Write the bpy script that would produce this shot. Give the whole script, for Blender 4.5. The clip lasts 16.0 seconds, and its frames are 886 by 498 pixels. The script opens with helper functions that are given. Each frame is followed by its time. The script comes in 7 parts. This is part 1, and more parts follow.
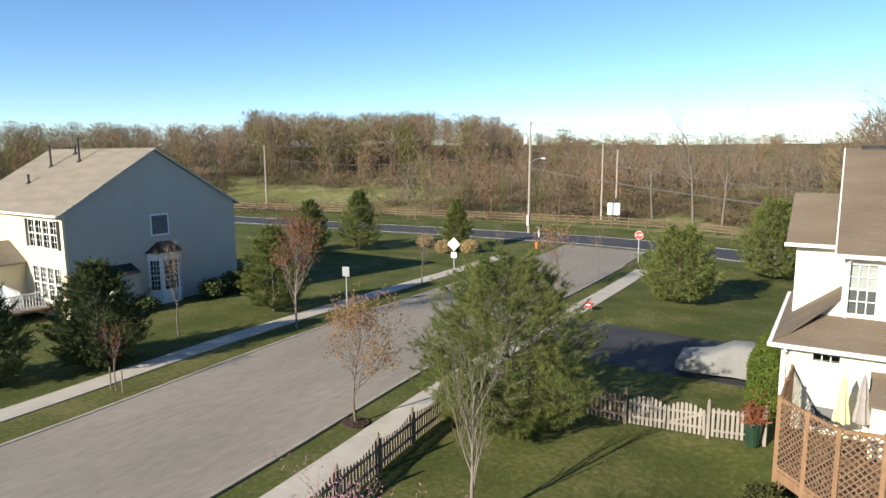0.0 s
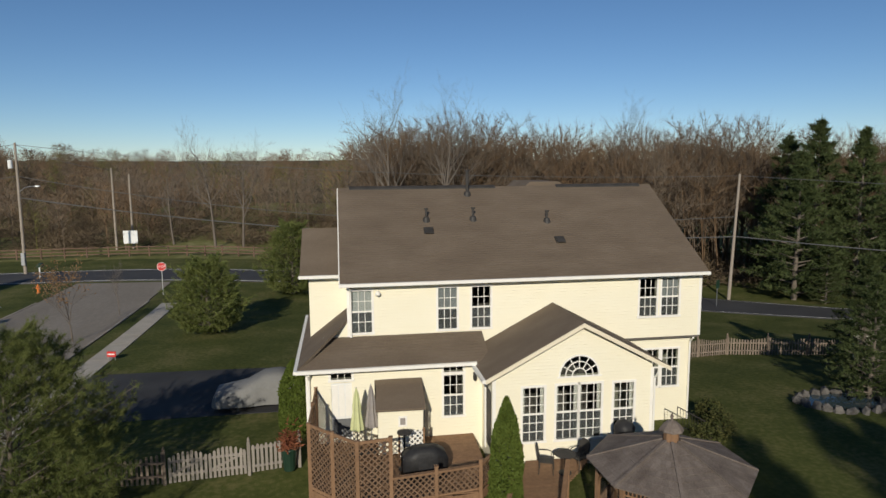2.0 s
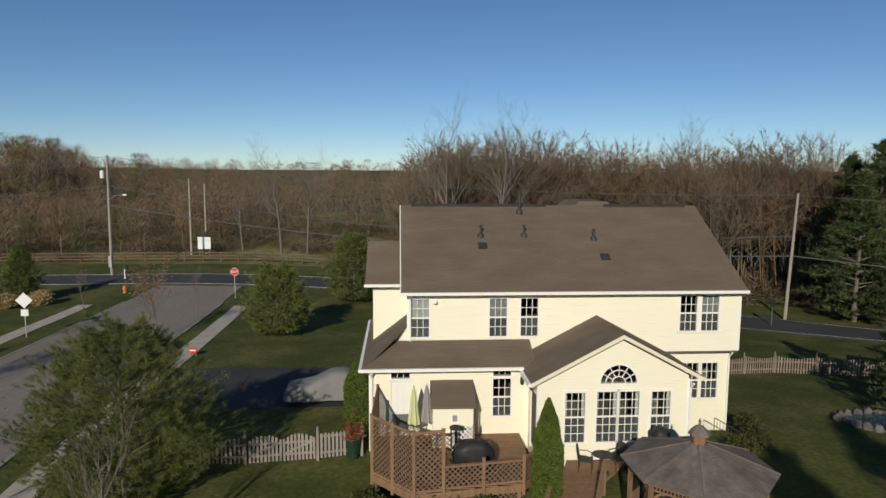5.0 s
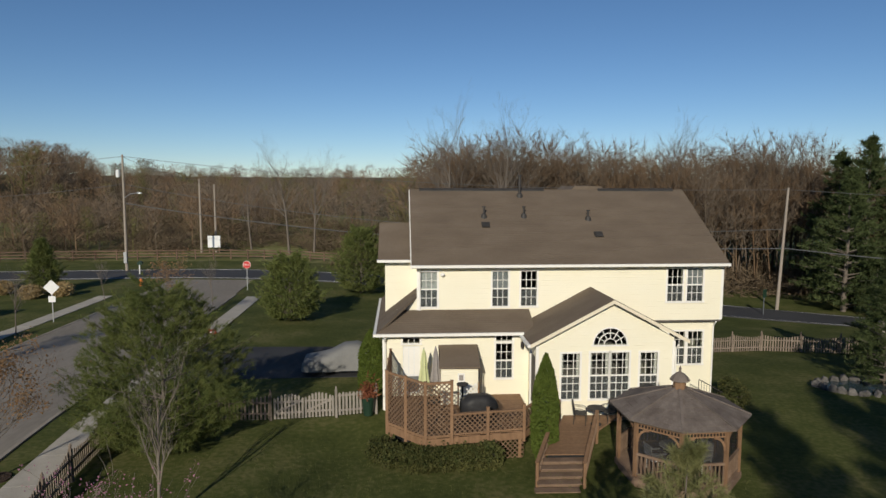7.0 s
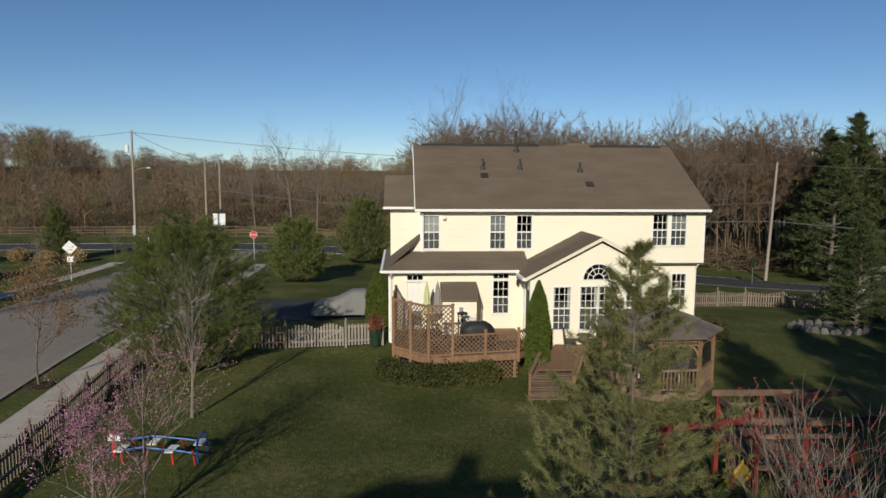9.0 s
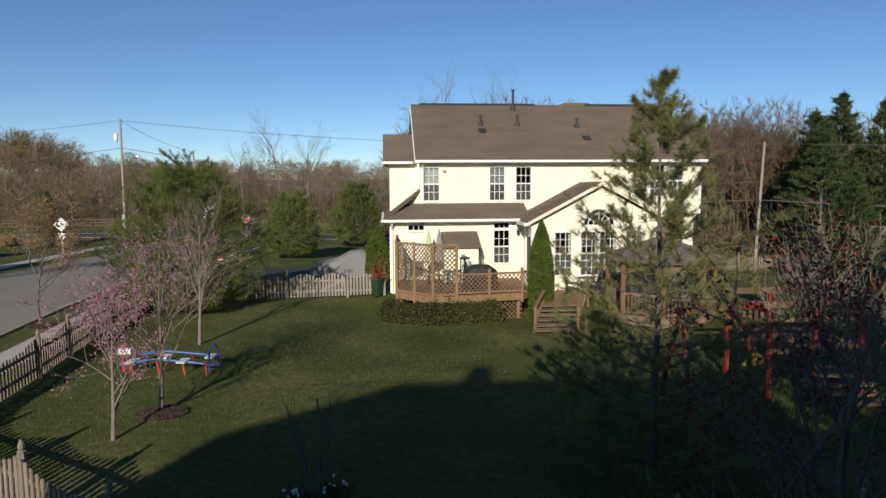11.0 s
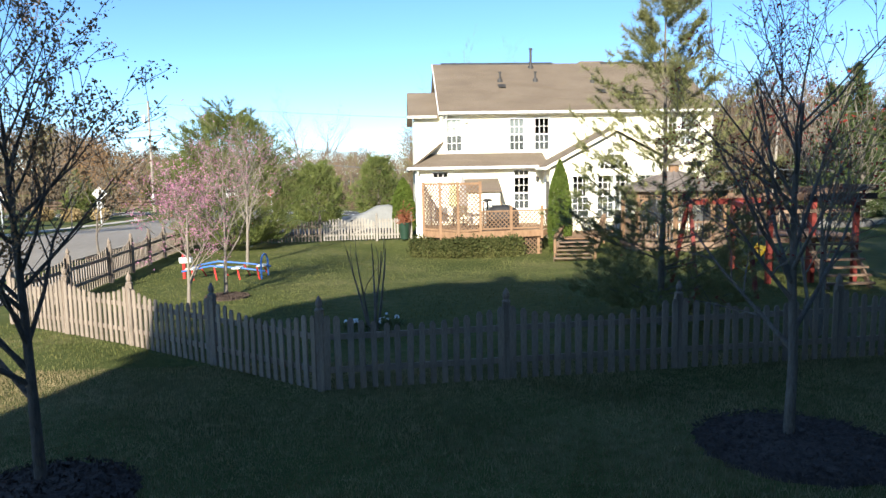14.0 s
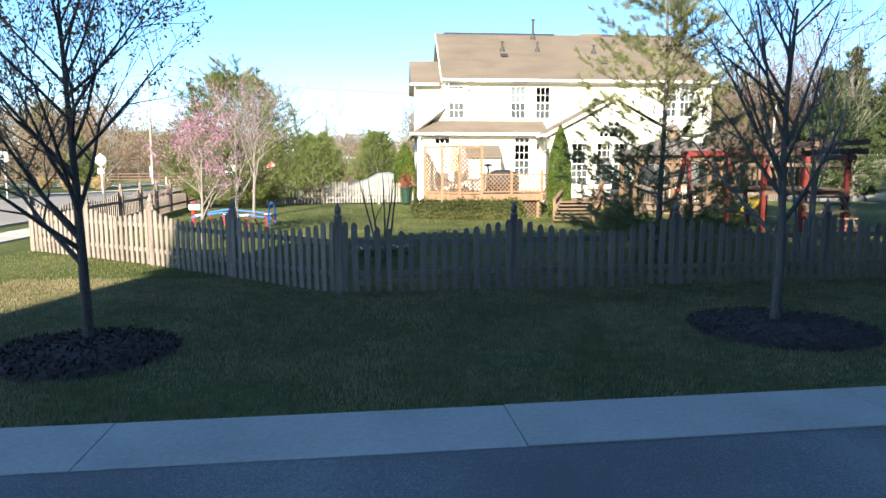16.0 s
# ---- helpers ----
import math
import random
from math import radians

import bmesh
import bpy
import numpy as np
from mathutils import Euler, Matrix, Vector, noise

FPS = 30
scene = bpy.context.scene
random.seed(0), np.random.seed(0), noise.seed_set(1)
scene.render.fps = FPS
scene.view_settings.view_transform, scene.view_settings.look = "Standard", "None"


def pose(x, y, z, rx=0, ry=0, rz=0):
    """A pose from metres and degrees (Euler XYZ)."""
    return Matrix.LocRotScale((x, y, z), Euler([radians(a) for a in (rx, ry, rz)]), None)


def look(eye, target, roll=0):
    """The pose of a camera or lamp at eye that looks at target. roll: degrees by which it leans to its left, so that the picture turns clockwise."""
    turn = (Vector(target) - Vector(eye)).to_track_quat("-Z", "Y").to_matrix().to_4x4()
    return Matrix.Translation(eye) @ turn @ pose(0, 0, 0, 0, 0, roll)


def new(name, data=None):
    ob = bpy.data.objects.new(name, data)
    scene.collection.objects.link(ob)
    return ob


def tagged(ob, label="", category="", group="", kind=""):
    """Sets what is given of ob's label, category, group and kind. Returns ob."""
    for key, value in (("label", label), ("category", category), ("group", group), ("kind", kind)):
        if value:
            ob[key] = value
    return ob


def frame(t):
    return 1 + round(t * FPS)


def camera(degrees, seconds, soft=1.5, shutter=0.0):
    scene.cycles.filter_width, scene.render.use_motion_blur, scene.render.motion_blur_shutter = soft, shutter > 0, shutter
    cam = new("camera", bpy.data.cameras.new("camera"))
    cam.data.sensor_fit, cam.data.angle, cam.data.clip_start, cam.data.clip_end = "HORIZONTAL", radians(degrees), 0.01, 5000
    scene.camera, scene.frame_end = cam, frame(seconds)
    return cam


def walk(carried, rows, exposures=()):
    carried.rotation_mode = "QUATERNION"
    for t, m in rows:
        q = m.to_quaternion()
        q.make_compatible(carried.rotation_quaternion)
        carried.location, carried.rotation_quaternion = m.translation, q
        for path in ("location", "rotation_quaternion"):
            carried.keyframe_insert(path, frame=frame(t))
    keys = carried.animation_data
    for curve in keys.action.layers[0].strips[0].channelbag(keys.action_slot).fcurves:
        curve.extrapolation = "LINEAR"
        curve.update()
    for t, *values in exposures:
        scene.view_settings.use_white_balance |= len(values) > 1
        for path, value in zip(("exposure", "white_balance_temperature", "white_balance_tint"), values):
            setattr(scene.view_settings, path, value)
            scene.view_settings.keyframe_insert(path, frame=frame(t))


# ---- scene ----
cam = camera(68.9, 16.0)
PATH = [
    (0, (-0.305, 1.758, 9.597), (-1.399, 3.406, 9.298), -0.4),
    (0.3, (-0.313, 1.929, 9.677), (-1.223, 3.682, 9.366), 0.1),
    (0.5, (-0.312, 2.006, 9.728), (-1.081, 3.83, 9.439), -0.1),
    (1, (-0.275, 1.982, 10.029), (-0.714, 3.912, 9.741), -0.0),
    (1.5, (-0.255, 1.973, 10.362), (-0.329, 3.953, 10.084), -0.3),
    (2, (-0.22, 1.898, 10.646), (0.027, 3.866, 10.385), -0.4),
    (2.5, (-0.202, 1.69, 10.925), (-0.063, 3.671, 10.683), -1.1),
    (3, (-0.177, 1.381, 11.162), (-0.082, 3.365, 10.926), -1.0),
    (5.5, (-0.454, -1.073, 10.985), (-0.38, 0.914, 10.764), 0.4),
    (6, (-0.558, -1.708, 10.732), (-0.492, 0.281, 10.526), 0.1),
    (6.5, (-0.633, -2.401, 10.364), (-0.564, -0.413, 10.155), 0.1),
    (7, (-0.674, -3.113, 10.003), (-0.605, -1.125, 9.797), 0.1),
    (7.5, (-0.726, -3.84, 9.624), (-0.653, -1.853, 9.411), 0.2),
    (8, (-0.779, -4.577, 9.101), (-0.699, -2.591, 8.875), 0.4),
    (8.5, (-0.823, -5.128, 8.521), (-0.735, -3.143, 8.29), 0.5),
    (9, (-0.876, -5.623, 7.88), (-0.804, -3.637, 7.656), 0.3),
    (9.2, (-0.901, -5.767, 7.709), (-0.845, -3.781, 7.479), 0.3),
    (11.3, (-1.627, -6.067, 4.841), (-1.501, -4.08, 4.646), -0.1),
    (11.5, (-1.64, -6.187, 4.724), (-1.51, -4.202, 4.52), 0.3),
    (12, (-1.62, -6.662, 4.227), (-1.497, -4.677, 4.015), 0.5),
    (12.5, (-1.66, -7.18, 3.722), (-1.557, -5.195, 3.507), 0.1),
    (13, (-1.819, -7.545, 3.369), (-1.744, -5.559, 3.143), -0.2),
    (13.5, (-1.972, -7.787, 3.134), (-1.916, -5.8, 2.913), -0.7),
    (14, (-2.087, -7.949, 2.896), (-2.023, -5.961, 2.682), -1.1),
    (14.5, (-2.172, -8.111, 2.625), (-2.103, -6.124, 2.411), -0.8),
    (15, (-2.244, -8.286, 2.336), (-2.176, -6.3, 2.108), -0.6),
    (15.5, (-2.294, -8.462, 2.075), (-2.213, -6.478, 1.833), -0.1),
    (16, (-2.364, -8.61, 1.887), (-2.286, -6.629, 1.63), 0.0),
]
EXPOSURES = [(0.0, 0.96, 6400, 8), (0.4, 0.8, 6400, 8), (0.9, 0.2, 6300, 9), (1.4, -0.25, 6300, 9), (2.0, -0.4, 6300, 9), (8.0, -0.4, 6300, 9), (9.0, -0.3, 6300, 9), (11.3, 0.1, 6200, 8), (12.0, 0.5, 6150, 7), (12.5, 0.72, 6150, 7), (13.0, 1.04, 6100, 7), (14.0, 1.4, 6100, 7), (16.0, 1.84, 6100, 7)]
walk(cam, [(t, look(eye, target, roll)) for t, eye, target, roll in PATH], EXPOSURES)

# ---- world and sun ----
SUN_ELEV, SUN_AZ = 23.0, 13.5      # the light travels towards +y, turned by SUN_AZ to +x
world = bpy.data.worlds.new("world")
scene.world = world
world.use_nodes = True
wn = world.node_tree.nodes
sky = wn.new("ShaderNodeTexSky")
sky.sky_type = "NISHITA"
sky.sun_disc = False
sky.sun_elevation = radians(SUN_ELEV)
sky.sun_rotation = radians(180 + SUN_AZ)
sky.altitude = 2000
sky.air_density = 0.92
sky.dust_density = 0.0
sky.ozone_density = 3.0
tone = wn.new("ShaderNodeHueSaturation")      # clear, dry morning air
tone.inputs["Saturation"].default_value = 1.08
world.node_tree.links.new(sky.outputs[0], tone.inputs["Color"])
world.node_tree.links.new(tone.outputs[0], wn["Background"].inputs[0])
wn["Background"].inputs[1].default_value = 0.097
sun = new("sun", bpy.data.lights.new("sun", "SUN"))
sun.data.energy = 5.0
sun.data.angle = radians(0.55)
sun.data.color = (1.0, 0.90, 0.74)
ce, se = math.cos(radians(SUN_ELEV)), math.sin(radians(SUN_ELEV))
sa, ca = math.sin(radians(SUN_AZ)), math.cos(radians(SUN_AZ))
sun.matrix_world = look((0, 0, 60), (ce * sa * 10, ce * ca * 10, 60 - se * 10))

# ---- materials ----
def mat(name, c1, c2=None, scale=3.0, rough=0.8, metal=0.0, bump=0.0, bscale=40.0, c3=None, rand=0.0, stretch=(1, 1, 1), spec=0.3, fine=25.0):
    """A procedural surface: two or three colours mixed at two scales, with fine relief."""
    m = bpy.data.materials.new(name)
    m.use_nodes = True
    nt = m.node_tree
    n, l = nt.nodes, nt.links
    b = n["Principled BSDF"]
    b.inputs["Roughness"].default_value = rough
    b.inputs["Metallic"].default_value = metal
    b.inputs["Specular IOR Level"].default_value = spec
    c2 = c2 or tuple(min(1, v * 1.12) for v in c1)
    co = n.new("ShaderNodeTexCoord")
    mp = n.new("ShaderNodeMapping")
    mp.inputs["Scale"].default_value = stretch
    l.new(co.outputs["Object"], mp.inputs[0])
    na = n.new("ShaderNodeTexNoise")
    na.inputs["Scale"].default_value = scale
    na.inputs["Detail"].default_value = 5
    l.new(mp.outputs[0], na.inputs["Vector"])
    nb = n.new("ShaderNodeTexNoise")
    nb.inputs["Scale"].default_value = fine
    nb.inputs["Detail"].default_value = 4
    l.new(mp.outputs[0], nb.inputs["Vector"])
    ad = n.new("ShaderNodeMath")
    ad.operation = "MULTIPLY_ADD"
    ad.inputs[1].default_value = 0.45
    l.new(nb.outputs[0], ad.inputs[0])
    ml = n.new("ShaderNodeMath")
    ml.operation = "MULTIPLY"
    ml.inputs[1].default_value = 0.55
    l.new(na.outputs[0], ml.inputs[0])
    l.new(ml.outputs[0], ad.inputs[2])
    rp = n.new("ShaderNodeValToRGB")
    rp.color_ramp.elements[0].position, rp.color_ramp.elements[1].position = 0.34, 0.66
    rp.color_ramp.elements[0].color, rp.color_ramp.elements[1].color = (*c1, 1), (*c2, 1)
    if c3:
        e = rp.color_ramp.elements.new(0.5)
        e.color = (*c3, 1)
    l.new(ad.outputs[0], rp.inputs[0])
    out = rp.outputs[0]
    if rand:
        oi = n.new("ShaderNodeObjectInfo")
        ge = n.new("ShaderNodeNewGeometry")
        sm = n.new("ShaderNodeMath")
        sm.operation = "ADD"
        l.new(oi.outputs["Random"], sm.inputs[0])
        l.new(ge.outputs["Random Per Island"], sm.inputs[1])
        mr = n.new("ShaderNodeMapRange")
        mr.inputs[2].default_value = 2.0
        mr.inputs[3].default_value, mr.inputs[4].default_value = 1 - rand, 1 + rand
        l.new(sm.outputs[0], mr.inputs[0])
        hv = n.new("ShaderNodeHueSaturation")
        l.new(mr.outputs[0], hv.inputs["Value"])
        l.new(out, hv.inputs["Color"])
        out = hv.outputs[0]
    l.new(out, b.inputs["Base Color"])
    if bump:
        nc = n.new("ShaderNodeTexNoise")
        nc.inputs["Scale"].default_value = bscale
        nc.inputs["Detail"].default_value = 3
        l.new(mp.outputs[0], nc.inputs["Vector"])
        bp = n.new("ShaderNodeBump")
        bp.inputs["Strength"].default_value = min(1.0, bump)
        bp.inputs["Distance"].default_value = 0.02
        l.new(nc.outputs[0], bp.inputs["Height"])
        l.new(bp.outputs[0], b.inputs["Normal"])
    return m


def leaf_mat(name, c1, c2, trans=0.35, rand=0.35, scale=0.6):
    """Leaves, needles and petals: coloured by clump, letting some light through."""
    m = mat(name, c1, c2, scale=scale, rough=0.7, rand=rand, spec=0.15, fine=6.0)
    n, l = m.node_tree.nodes, m.node_tree.links
    b = n["Principled BSDF"]
    src = b.inputs["Base Color"].links[0].from_socket
    tr = n.new("ShaderNodeBsdfTranslucent")
    l.new(src, tr.inputs[0])
    mx = n.new("ShaderNodeMixShader")
    mx.inputs[0].default_value = trans
    l.new(b.outputs[0], mx.inputs[1])
    l.new(tr.outputs[0], mx.inputs[2])
    l.new(mx.outputs[0], n["Material Output"].inputs[0])
    return m


def banded(m, axis, period, depth, dark=0.0):
    """Adds horizontal courses (siding, shingles) as relief along one axis."""
    n, l = m.node_tree.nodes, m.node_tree.links
    b = n["Principled BSDF"]
    co = n.new("ShaderNodeTexCoord")
    sp = n.new("ShaderNodeSeparateXYZ")
    l.new(co.outputs["Object"], sp.inputs[0])
    dv = n.new("ShaderNodeMath")
    dv.operation = "DIVIDE"
    dv.inputs[1].default_value = period
    l.new(sp.outputs[axis], dv.inputs[0])
    fr = n.new("ShaderNodeMath")
    fr.operation = "FRACT"
    l.new(dv.outputs[0], fr.inputs[0])
    bp = n.new("ShaderNodeBump")
    bp.invert = True
    bp.inputs["Strength"].default_value = 0.8
    bp.inputs["Distance"].default_value = depth
    l.new(fr.outputs[0], bp.inputs["Height"])
    l.new(bp.outputs[0], b.inputs["Normal"])
    return m


M = {}
M["siding"] = banded(mat("siding", (0.84, 0.79, 0.615), (0.87, 0.825, 0.66), scale=0.7, rough=0.55), 2, 0.115, 0.008)
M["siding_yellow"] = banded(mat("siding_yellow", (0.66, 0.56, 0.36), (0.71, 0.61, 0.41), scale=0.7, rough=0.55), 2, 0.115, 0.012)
# grey siding; on the neighbouring house its tone has the gable's shade put in
M["siding_grey_shade"] = banded(mat("siding_grey_shade", (0.46, 0.43, 0.35), (0.50, 0.47, 0.39), scale=0.7, rough=0.55), 2, 0.115, 0.012)
M["siding_trim"] = mat("siding_trim", (0.74, 0.66, 0.50), (0.79, 0.72, 0.56), scale=2, rough=0.5)
M["trim"] = mat("trim", (0.80, 0.78, 0.72), (0.86, 0.84, 0.79), scale=2, rough=0.45)
M["shingle"] = mat("shingle", (0.128, 0.098, 0.072), (0.188, 0.148, 0.110), scale=0.55, rough=0.95, c3=(0.155, 0.12, 0.087), bump=0.7, bscale=30, stretch=(0.9, 2.0, 2.0), fine=16.0)
M["shingle_grey"] = mat("shingle_grey", (0.17, 0.145, 0.115), (0.25, 0.215, 0.17), scale=0.6, rough=0.95, bump=0.6, bscale=30, stretch=(0.8, 3, 3), fine=7.0)
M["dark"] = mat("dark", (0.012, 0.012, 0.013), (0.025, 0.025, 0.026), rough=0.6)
M["vent"] = mat("vent", (0.03, 0.028, 0.026), (0.06, 0.055, 0.05), rough=0.6)
# inner floors and walls, coloured dark for the dimness behind the windows
M["room_dim"] = mat("room_dim", (0.10, 0.09, 0.08), (0.14, 0.125, 0.11), rough=0.9)
M["curtain"] = mat("curtain", (0.62, 0.60, 0.56), (0.72, 0.70, 0.66), rough=0.9, scale=8, stretch=(6, 1, 0.3))
M["blind_pale"] = banded(mat("blind_pale", (0.42, 0.42, 0.40), (0.50, 0.50, 0.48), rough=0.7), 2, 0.06, 0.01)
M["blind_grey"] = banded(mat("blind_grey", (0.22, 0.225, 0.23), (0.28, 0.285, 0.29), rough=0.7), 2, 0.06, 0.01)
M["blind"] = banded(mat("blind", (0.11, 0.115, 0.12), (0.15, 0.155, 0.16), rough=0.7), 2, 0.06, 0.01)
M["grass"] = mat("grass", (0.050, 0.062, 0.017), (0.155, 0.140, 0.058), scale=0.33, rough=0.95, bump=1.0, bscale=22, c3=(0.080, 0.092, 0.026), fine=5.0, spec=0.1)
M["meadow"] = mat("meadow", (0.12, 0.12, 0.04), (0.30, 0.27, 0.13), scale=0.06, rough=0.95, c3=(0.17, 0.17, 0.06), bump=0.8, bscale=1.5, fine=0.8, spec=0.1)
M["farland"] = mat("farland", (0.07, 0.058, 0.036), (0.13, 0.105, 0.065), scale=0.03, rough=0.95, c3=(0.095, 0.085, 0.045), fine=0.15, spec=0.05)
M["blade"] = leaf_mat("blade", (0.125, 0.112, 0.05), (0.36, 0.285, 0.155), rand=0.5, scale=0.9)
M["blade_lawn"] = leaf_mat("blade_lawn", (0.06, 0.078, 0.02), (0.18, 0.168, 0.06), rand=0.45)
M["mulch"] = mat("mulch", (0.03, 0.022, 0.019), (0.10, 0.07, 0.055), scale=12, rough=0.95, bump=1.0, bscale=45, fine=50)
M["earth"] = mat("earth", (0.06, 0.04, 0.025), (0.12, 0.07, 0.045), scale=3, rough=0.95, bump=1.0, bscale=20)
M["street"] = mat("street", (0.21, 0.183, 0.148), (0.30, 0.263, 0.216), scale=0.3, rough=0.85, bump=0.35, bscale=60, fine=5, c3=(0.25, 0.218, 0.178), stretch=(1, 0.3, 1))
M["kerb_old"] = mat("kerb_old", (0.24, 0.205, 0.165), (0.38, 0.335, 0.275), scale=1.0, rough=0.9, bump=0.3, bscale=40)
M["asphalt"] = mat("asphalt", (0.15, 0.143, 0.135), (0.28, 0.268, 0.25), scale=0.4, rough=0.85, bump=0.9, bscale=90, fine=70, c3=(0.20, 0.192, 0.18))
for e, p in zip(M["asphalt"].node_tree.nodes["Color Ramp"].color_ramp.elements, (0.42, 0.5, 0.58)):
    e.position = p
M["road"] = mat("road", (0.045, 0.045, 0.047), (0.07, 0.069, 0.07), scale=0.3, rough=0.8, bump=0.3, bscale=30)
M["drive"] = mat("drive", (0.035, 0.035, 0.037), (0.06, 0.06, 0.062), scale=0.5, rough=0.85, bump=0.4, bscale=40)
M["concrete"] = mat("concrete", (0.37, 0.335, 0.28), (0.50, 0.455, 0.385), scale=1.2, rough=0.9, bump=0.3, bscale=60)
M["paint"] = mat("paint", (0.62, 0.61, 0.58), (0.72, 0.71, 0.68), scale=4, rough=0.7)
M["stone"] = mat("stone", (0.07, 0.065, 0.06), (0.15, 0.14, 0.13), scale=4, rough=0.9, bump=0.6, bscale=15, rand=0.3)
M["pond"] = mat("pond", (0.03, 0.05, 0.06), (0.05, 0.07, 0.08), rough=0.06, spec=0.6)
M["fence_pale"] = mat("fence_pale", (0.20, 0.176, 0.15), (0.36, 0.325, 0.28), scale=2.5, rough=0.9, bump=0.5, bscale=30, rand=0.2, stretch=(4, 4, 0.5))
M["fence"] = mat("fence", (0.14, 0.108, 0.083), (0.30, 0.243, 0.192), scale=2.5, rough=0.9, bump=0.5, bscale=30, rand=0.28, stretch=(4, 4, 0.5))
M["cedar"] = mat("cedar", (0.185, 0.106, 0.058), (0.285, 0.172, 0.098), scale=2.5, rough=0.75, bump=0.3, bscale=30, rand=0.15, stretch=(3, 3, 1))
M["lattice"] = mat("lattice", (0.125, 0.076, 0.046), (0.20, 0.128, 0.08), scale=3, rough=0.8, rand=0.15)
M["shakes"] = mat("shakes", (0.12, 0.095, 0.08), (0.22, 0.185, 0.16), scale=2, rough=0.9, bump=0.6, bscale=20, rand=0.25)
M["wood_old"] = mat("wood_old", (0.14, 0.09, 0.06), (0.26, 0.18, 0.125), scale=2, rough=0.85, bump=0.4, bscale=25, rand=0.2)
M["red"] = mat("red", (0.13, 0.02, 0.016), (0.21, 0.036, 0.027), scale=3, rough=0.65)
# darker copy of wood_old: play set's shade put in; plain dark wood on rail_fence
M["wood_dark"] = mat("wood_dark", (0.085, 0.052, 0.036), (0.18, 0.115, 0.08), scale=2, rough=0.85, bump=0.4, bscale=25, rand=0.2)
M["redplastic"] = mat("redplastic", (0.50, 0.03, 0.03), (0.58, 0.05, 0.04), rough=0.4)
M["blue"] = mat("blue", (0.03, 0.11, 0.38), (0.05, 0.16, 0.48), rough=0.4)
M["yellow"] = mat("yellow", (0.40, 0.27, 0.02), (0.50, 0.36, 0.03), rough=0.45)
M["white"] = mat("white", (0.72, 0.72, 0.70), (0.82, 0.82, 0.80), rough=0.4)
M["orange"] = mat("orange", (0.65, 0.17, 0.03), (0.75, 0.24, 0.05), rough=0.5)
M["green"] = mat("green", (0.012, 0.032, 0.02), (0.022, 0.05, 0.03), rough=0.5)
M["cover"] = mat("cover", (0.16, 0.16, 0.155), (0.23, 0.228, 0.22), scale=1.2, rough=0.8, bump=0.9, bscale=4)
M["blackcover"] = mat("blackcover", (0.014, 0.014, 0.015), (0.03, 0.03, 0.032), scale=3, rough=0.55, bump=0.6, bscale=6)
M["umbrella"] = mat("umbrella", (0.50, 0.53, 0.26), (0.60, 0.62, 0.34), scale=3, rough=0.9)
M["umbrella_grey"] = mat("umbrella_grey", (0.24, 0.22, 0.21), (0.33, 0.30, 0.28), scale=3, rough=0.9)
M["metal"] = mat("metal", (0.42, 0.43, 0.44), (0.52, 0.53, 0.54), rough=0.4, metal=0.8)
M["pole"] = mat("pole", (0.24, 0.20, 0.16), (0.38, 0.33, 0.275), scale=2, rough=0.9, stretch=(4, 4, 0.3))
M["wire"] = mat("wire", (0.10, 0.10, 0.10), (0.14, 0.14, 0.14), rough=0.5)
M["bark"] = mat("bark", (0.10, 0.082, 0.066), (0.20, 0.17, 0.14), scale=6, rough=0.95, bump=0.8, bscale=25, stretch=(3, 3, 0.7))
M["bark_pale"] = mat("bark_pale", (0.15, 0.125, 0.10), (0.26, 0.225, 0.185), scale=6, rough=0.95, bump=0.6, bscale=25, stretch=(3, 3, 0.7))
M["bark_dark"] = mat("bark_dark", (0.075, 0.06, 0.048), (0.15, 0.122, 0.098), scale=6, rough=0.95, bump=0.8, bscale=25, stretch=(3, 3, 0.7))
M["twig"] = mat("twig", (0.125, 0.096, 0.070), (0.235, 0.186, 0.138), scale=0.05, rough=0.95, rand=0.3, spec=0.1)
M["twig_warm"] = mat("twig_warm", (0.125, 0.082, 0.05), (0.225, 0.152, 0.092), scale=0.05, rough=0.95, rand=0.35, spec=0.1)
M["brush"] = mat("brush", (0.085, 0.064, 0.042), (0.175, 0.13, 0.082), scale=0.05, rough=0.95, rand=0.35, spec=0.1)
M["bud"] = leaf_mat("bud", (0.10, 0.10, 0.035), (0.19, 0.175, 0.065), scale=0.1)
M["needle"] = leaf_mat("needle", (0.17, 0.185, 0.07), (0.34, 0.33, 0.145), trans=0.4, scale=0.9)
M["needle_deep"] = leaf_mat("needle_deep", (0.085, 0.115, 0.03), (0.215, 0.232, 0.075), trans=0.35, scale=0.8)
M["needle_dark"] = leaf_mat("needle_dark", (0.034, 0.052, 0.018), (0.105, 0.128, 0.048), trans=0.2, scale=0.4)
M["arbor"] = leaf_mat("arbor", (0.065, 0.095, 0.016), (0.115, 0.15, 0.03), trans=0.3, scale=2)
M["hedge"] = leaf_mat("hedge", (0.035, 0.048, 0.014), (0.12, 0.115, 0.04), trans=0.2, scale=1.5)
M["dry"] = leaf_mat("dry", (0.25, 0.145, 0.07), (0.42, 0.26, 0.13), trans=0.5, scale=1.2)
M["rust"] = leaf_mat("rust", (0.20, 0.07, 0.04), (0.31, 0.13, 0.065), scale=1.2)
M["redleaf"] = leaf_mat("redleaf", (0.16, 0.02, 0.018), (0.28, 0.05, 0.035), scale=1.2)
M["pink"] = leaf_mat("pink", (0.40, 0.16, 0.25), (0.55, 0.29, 0.37), scale=1.5)
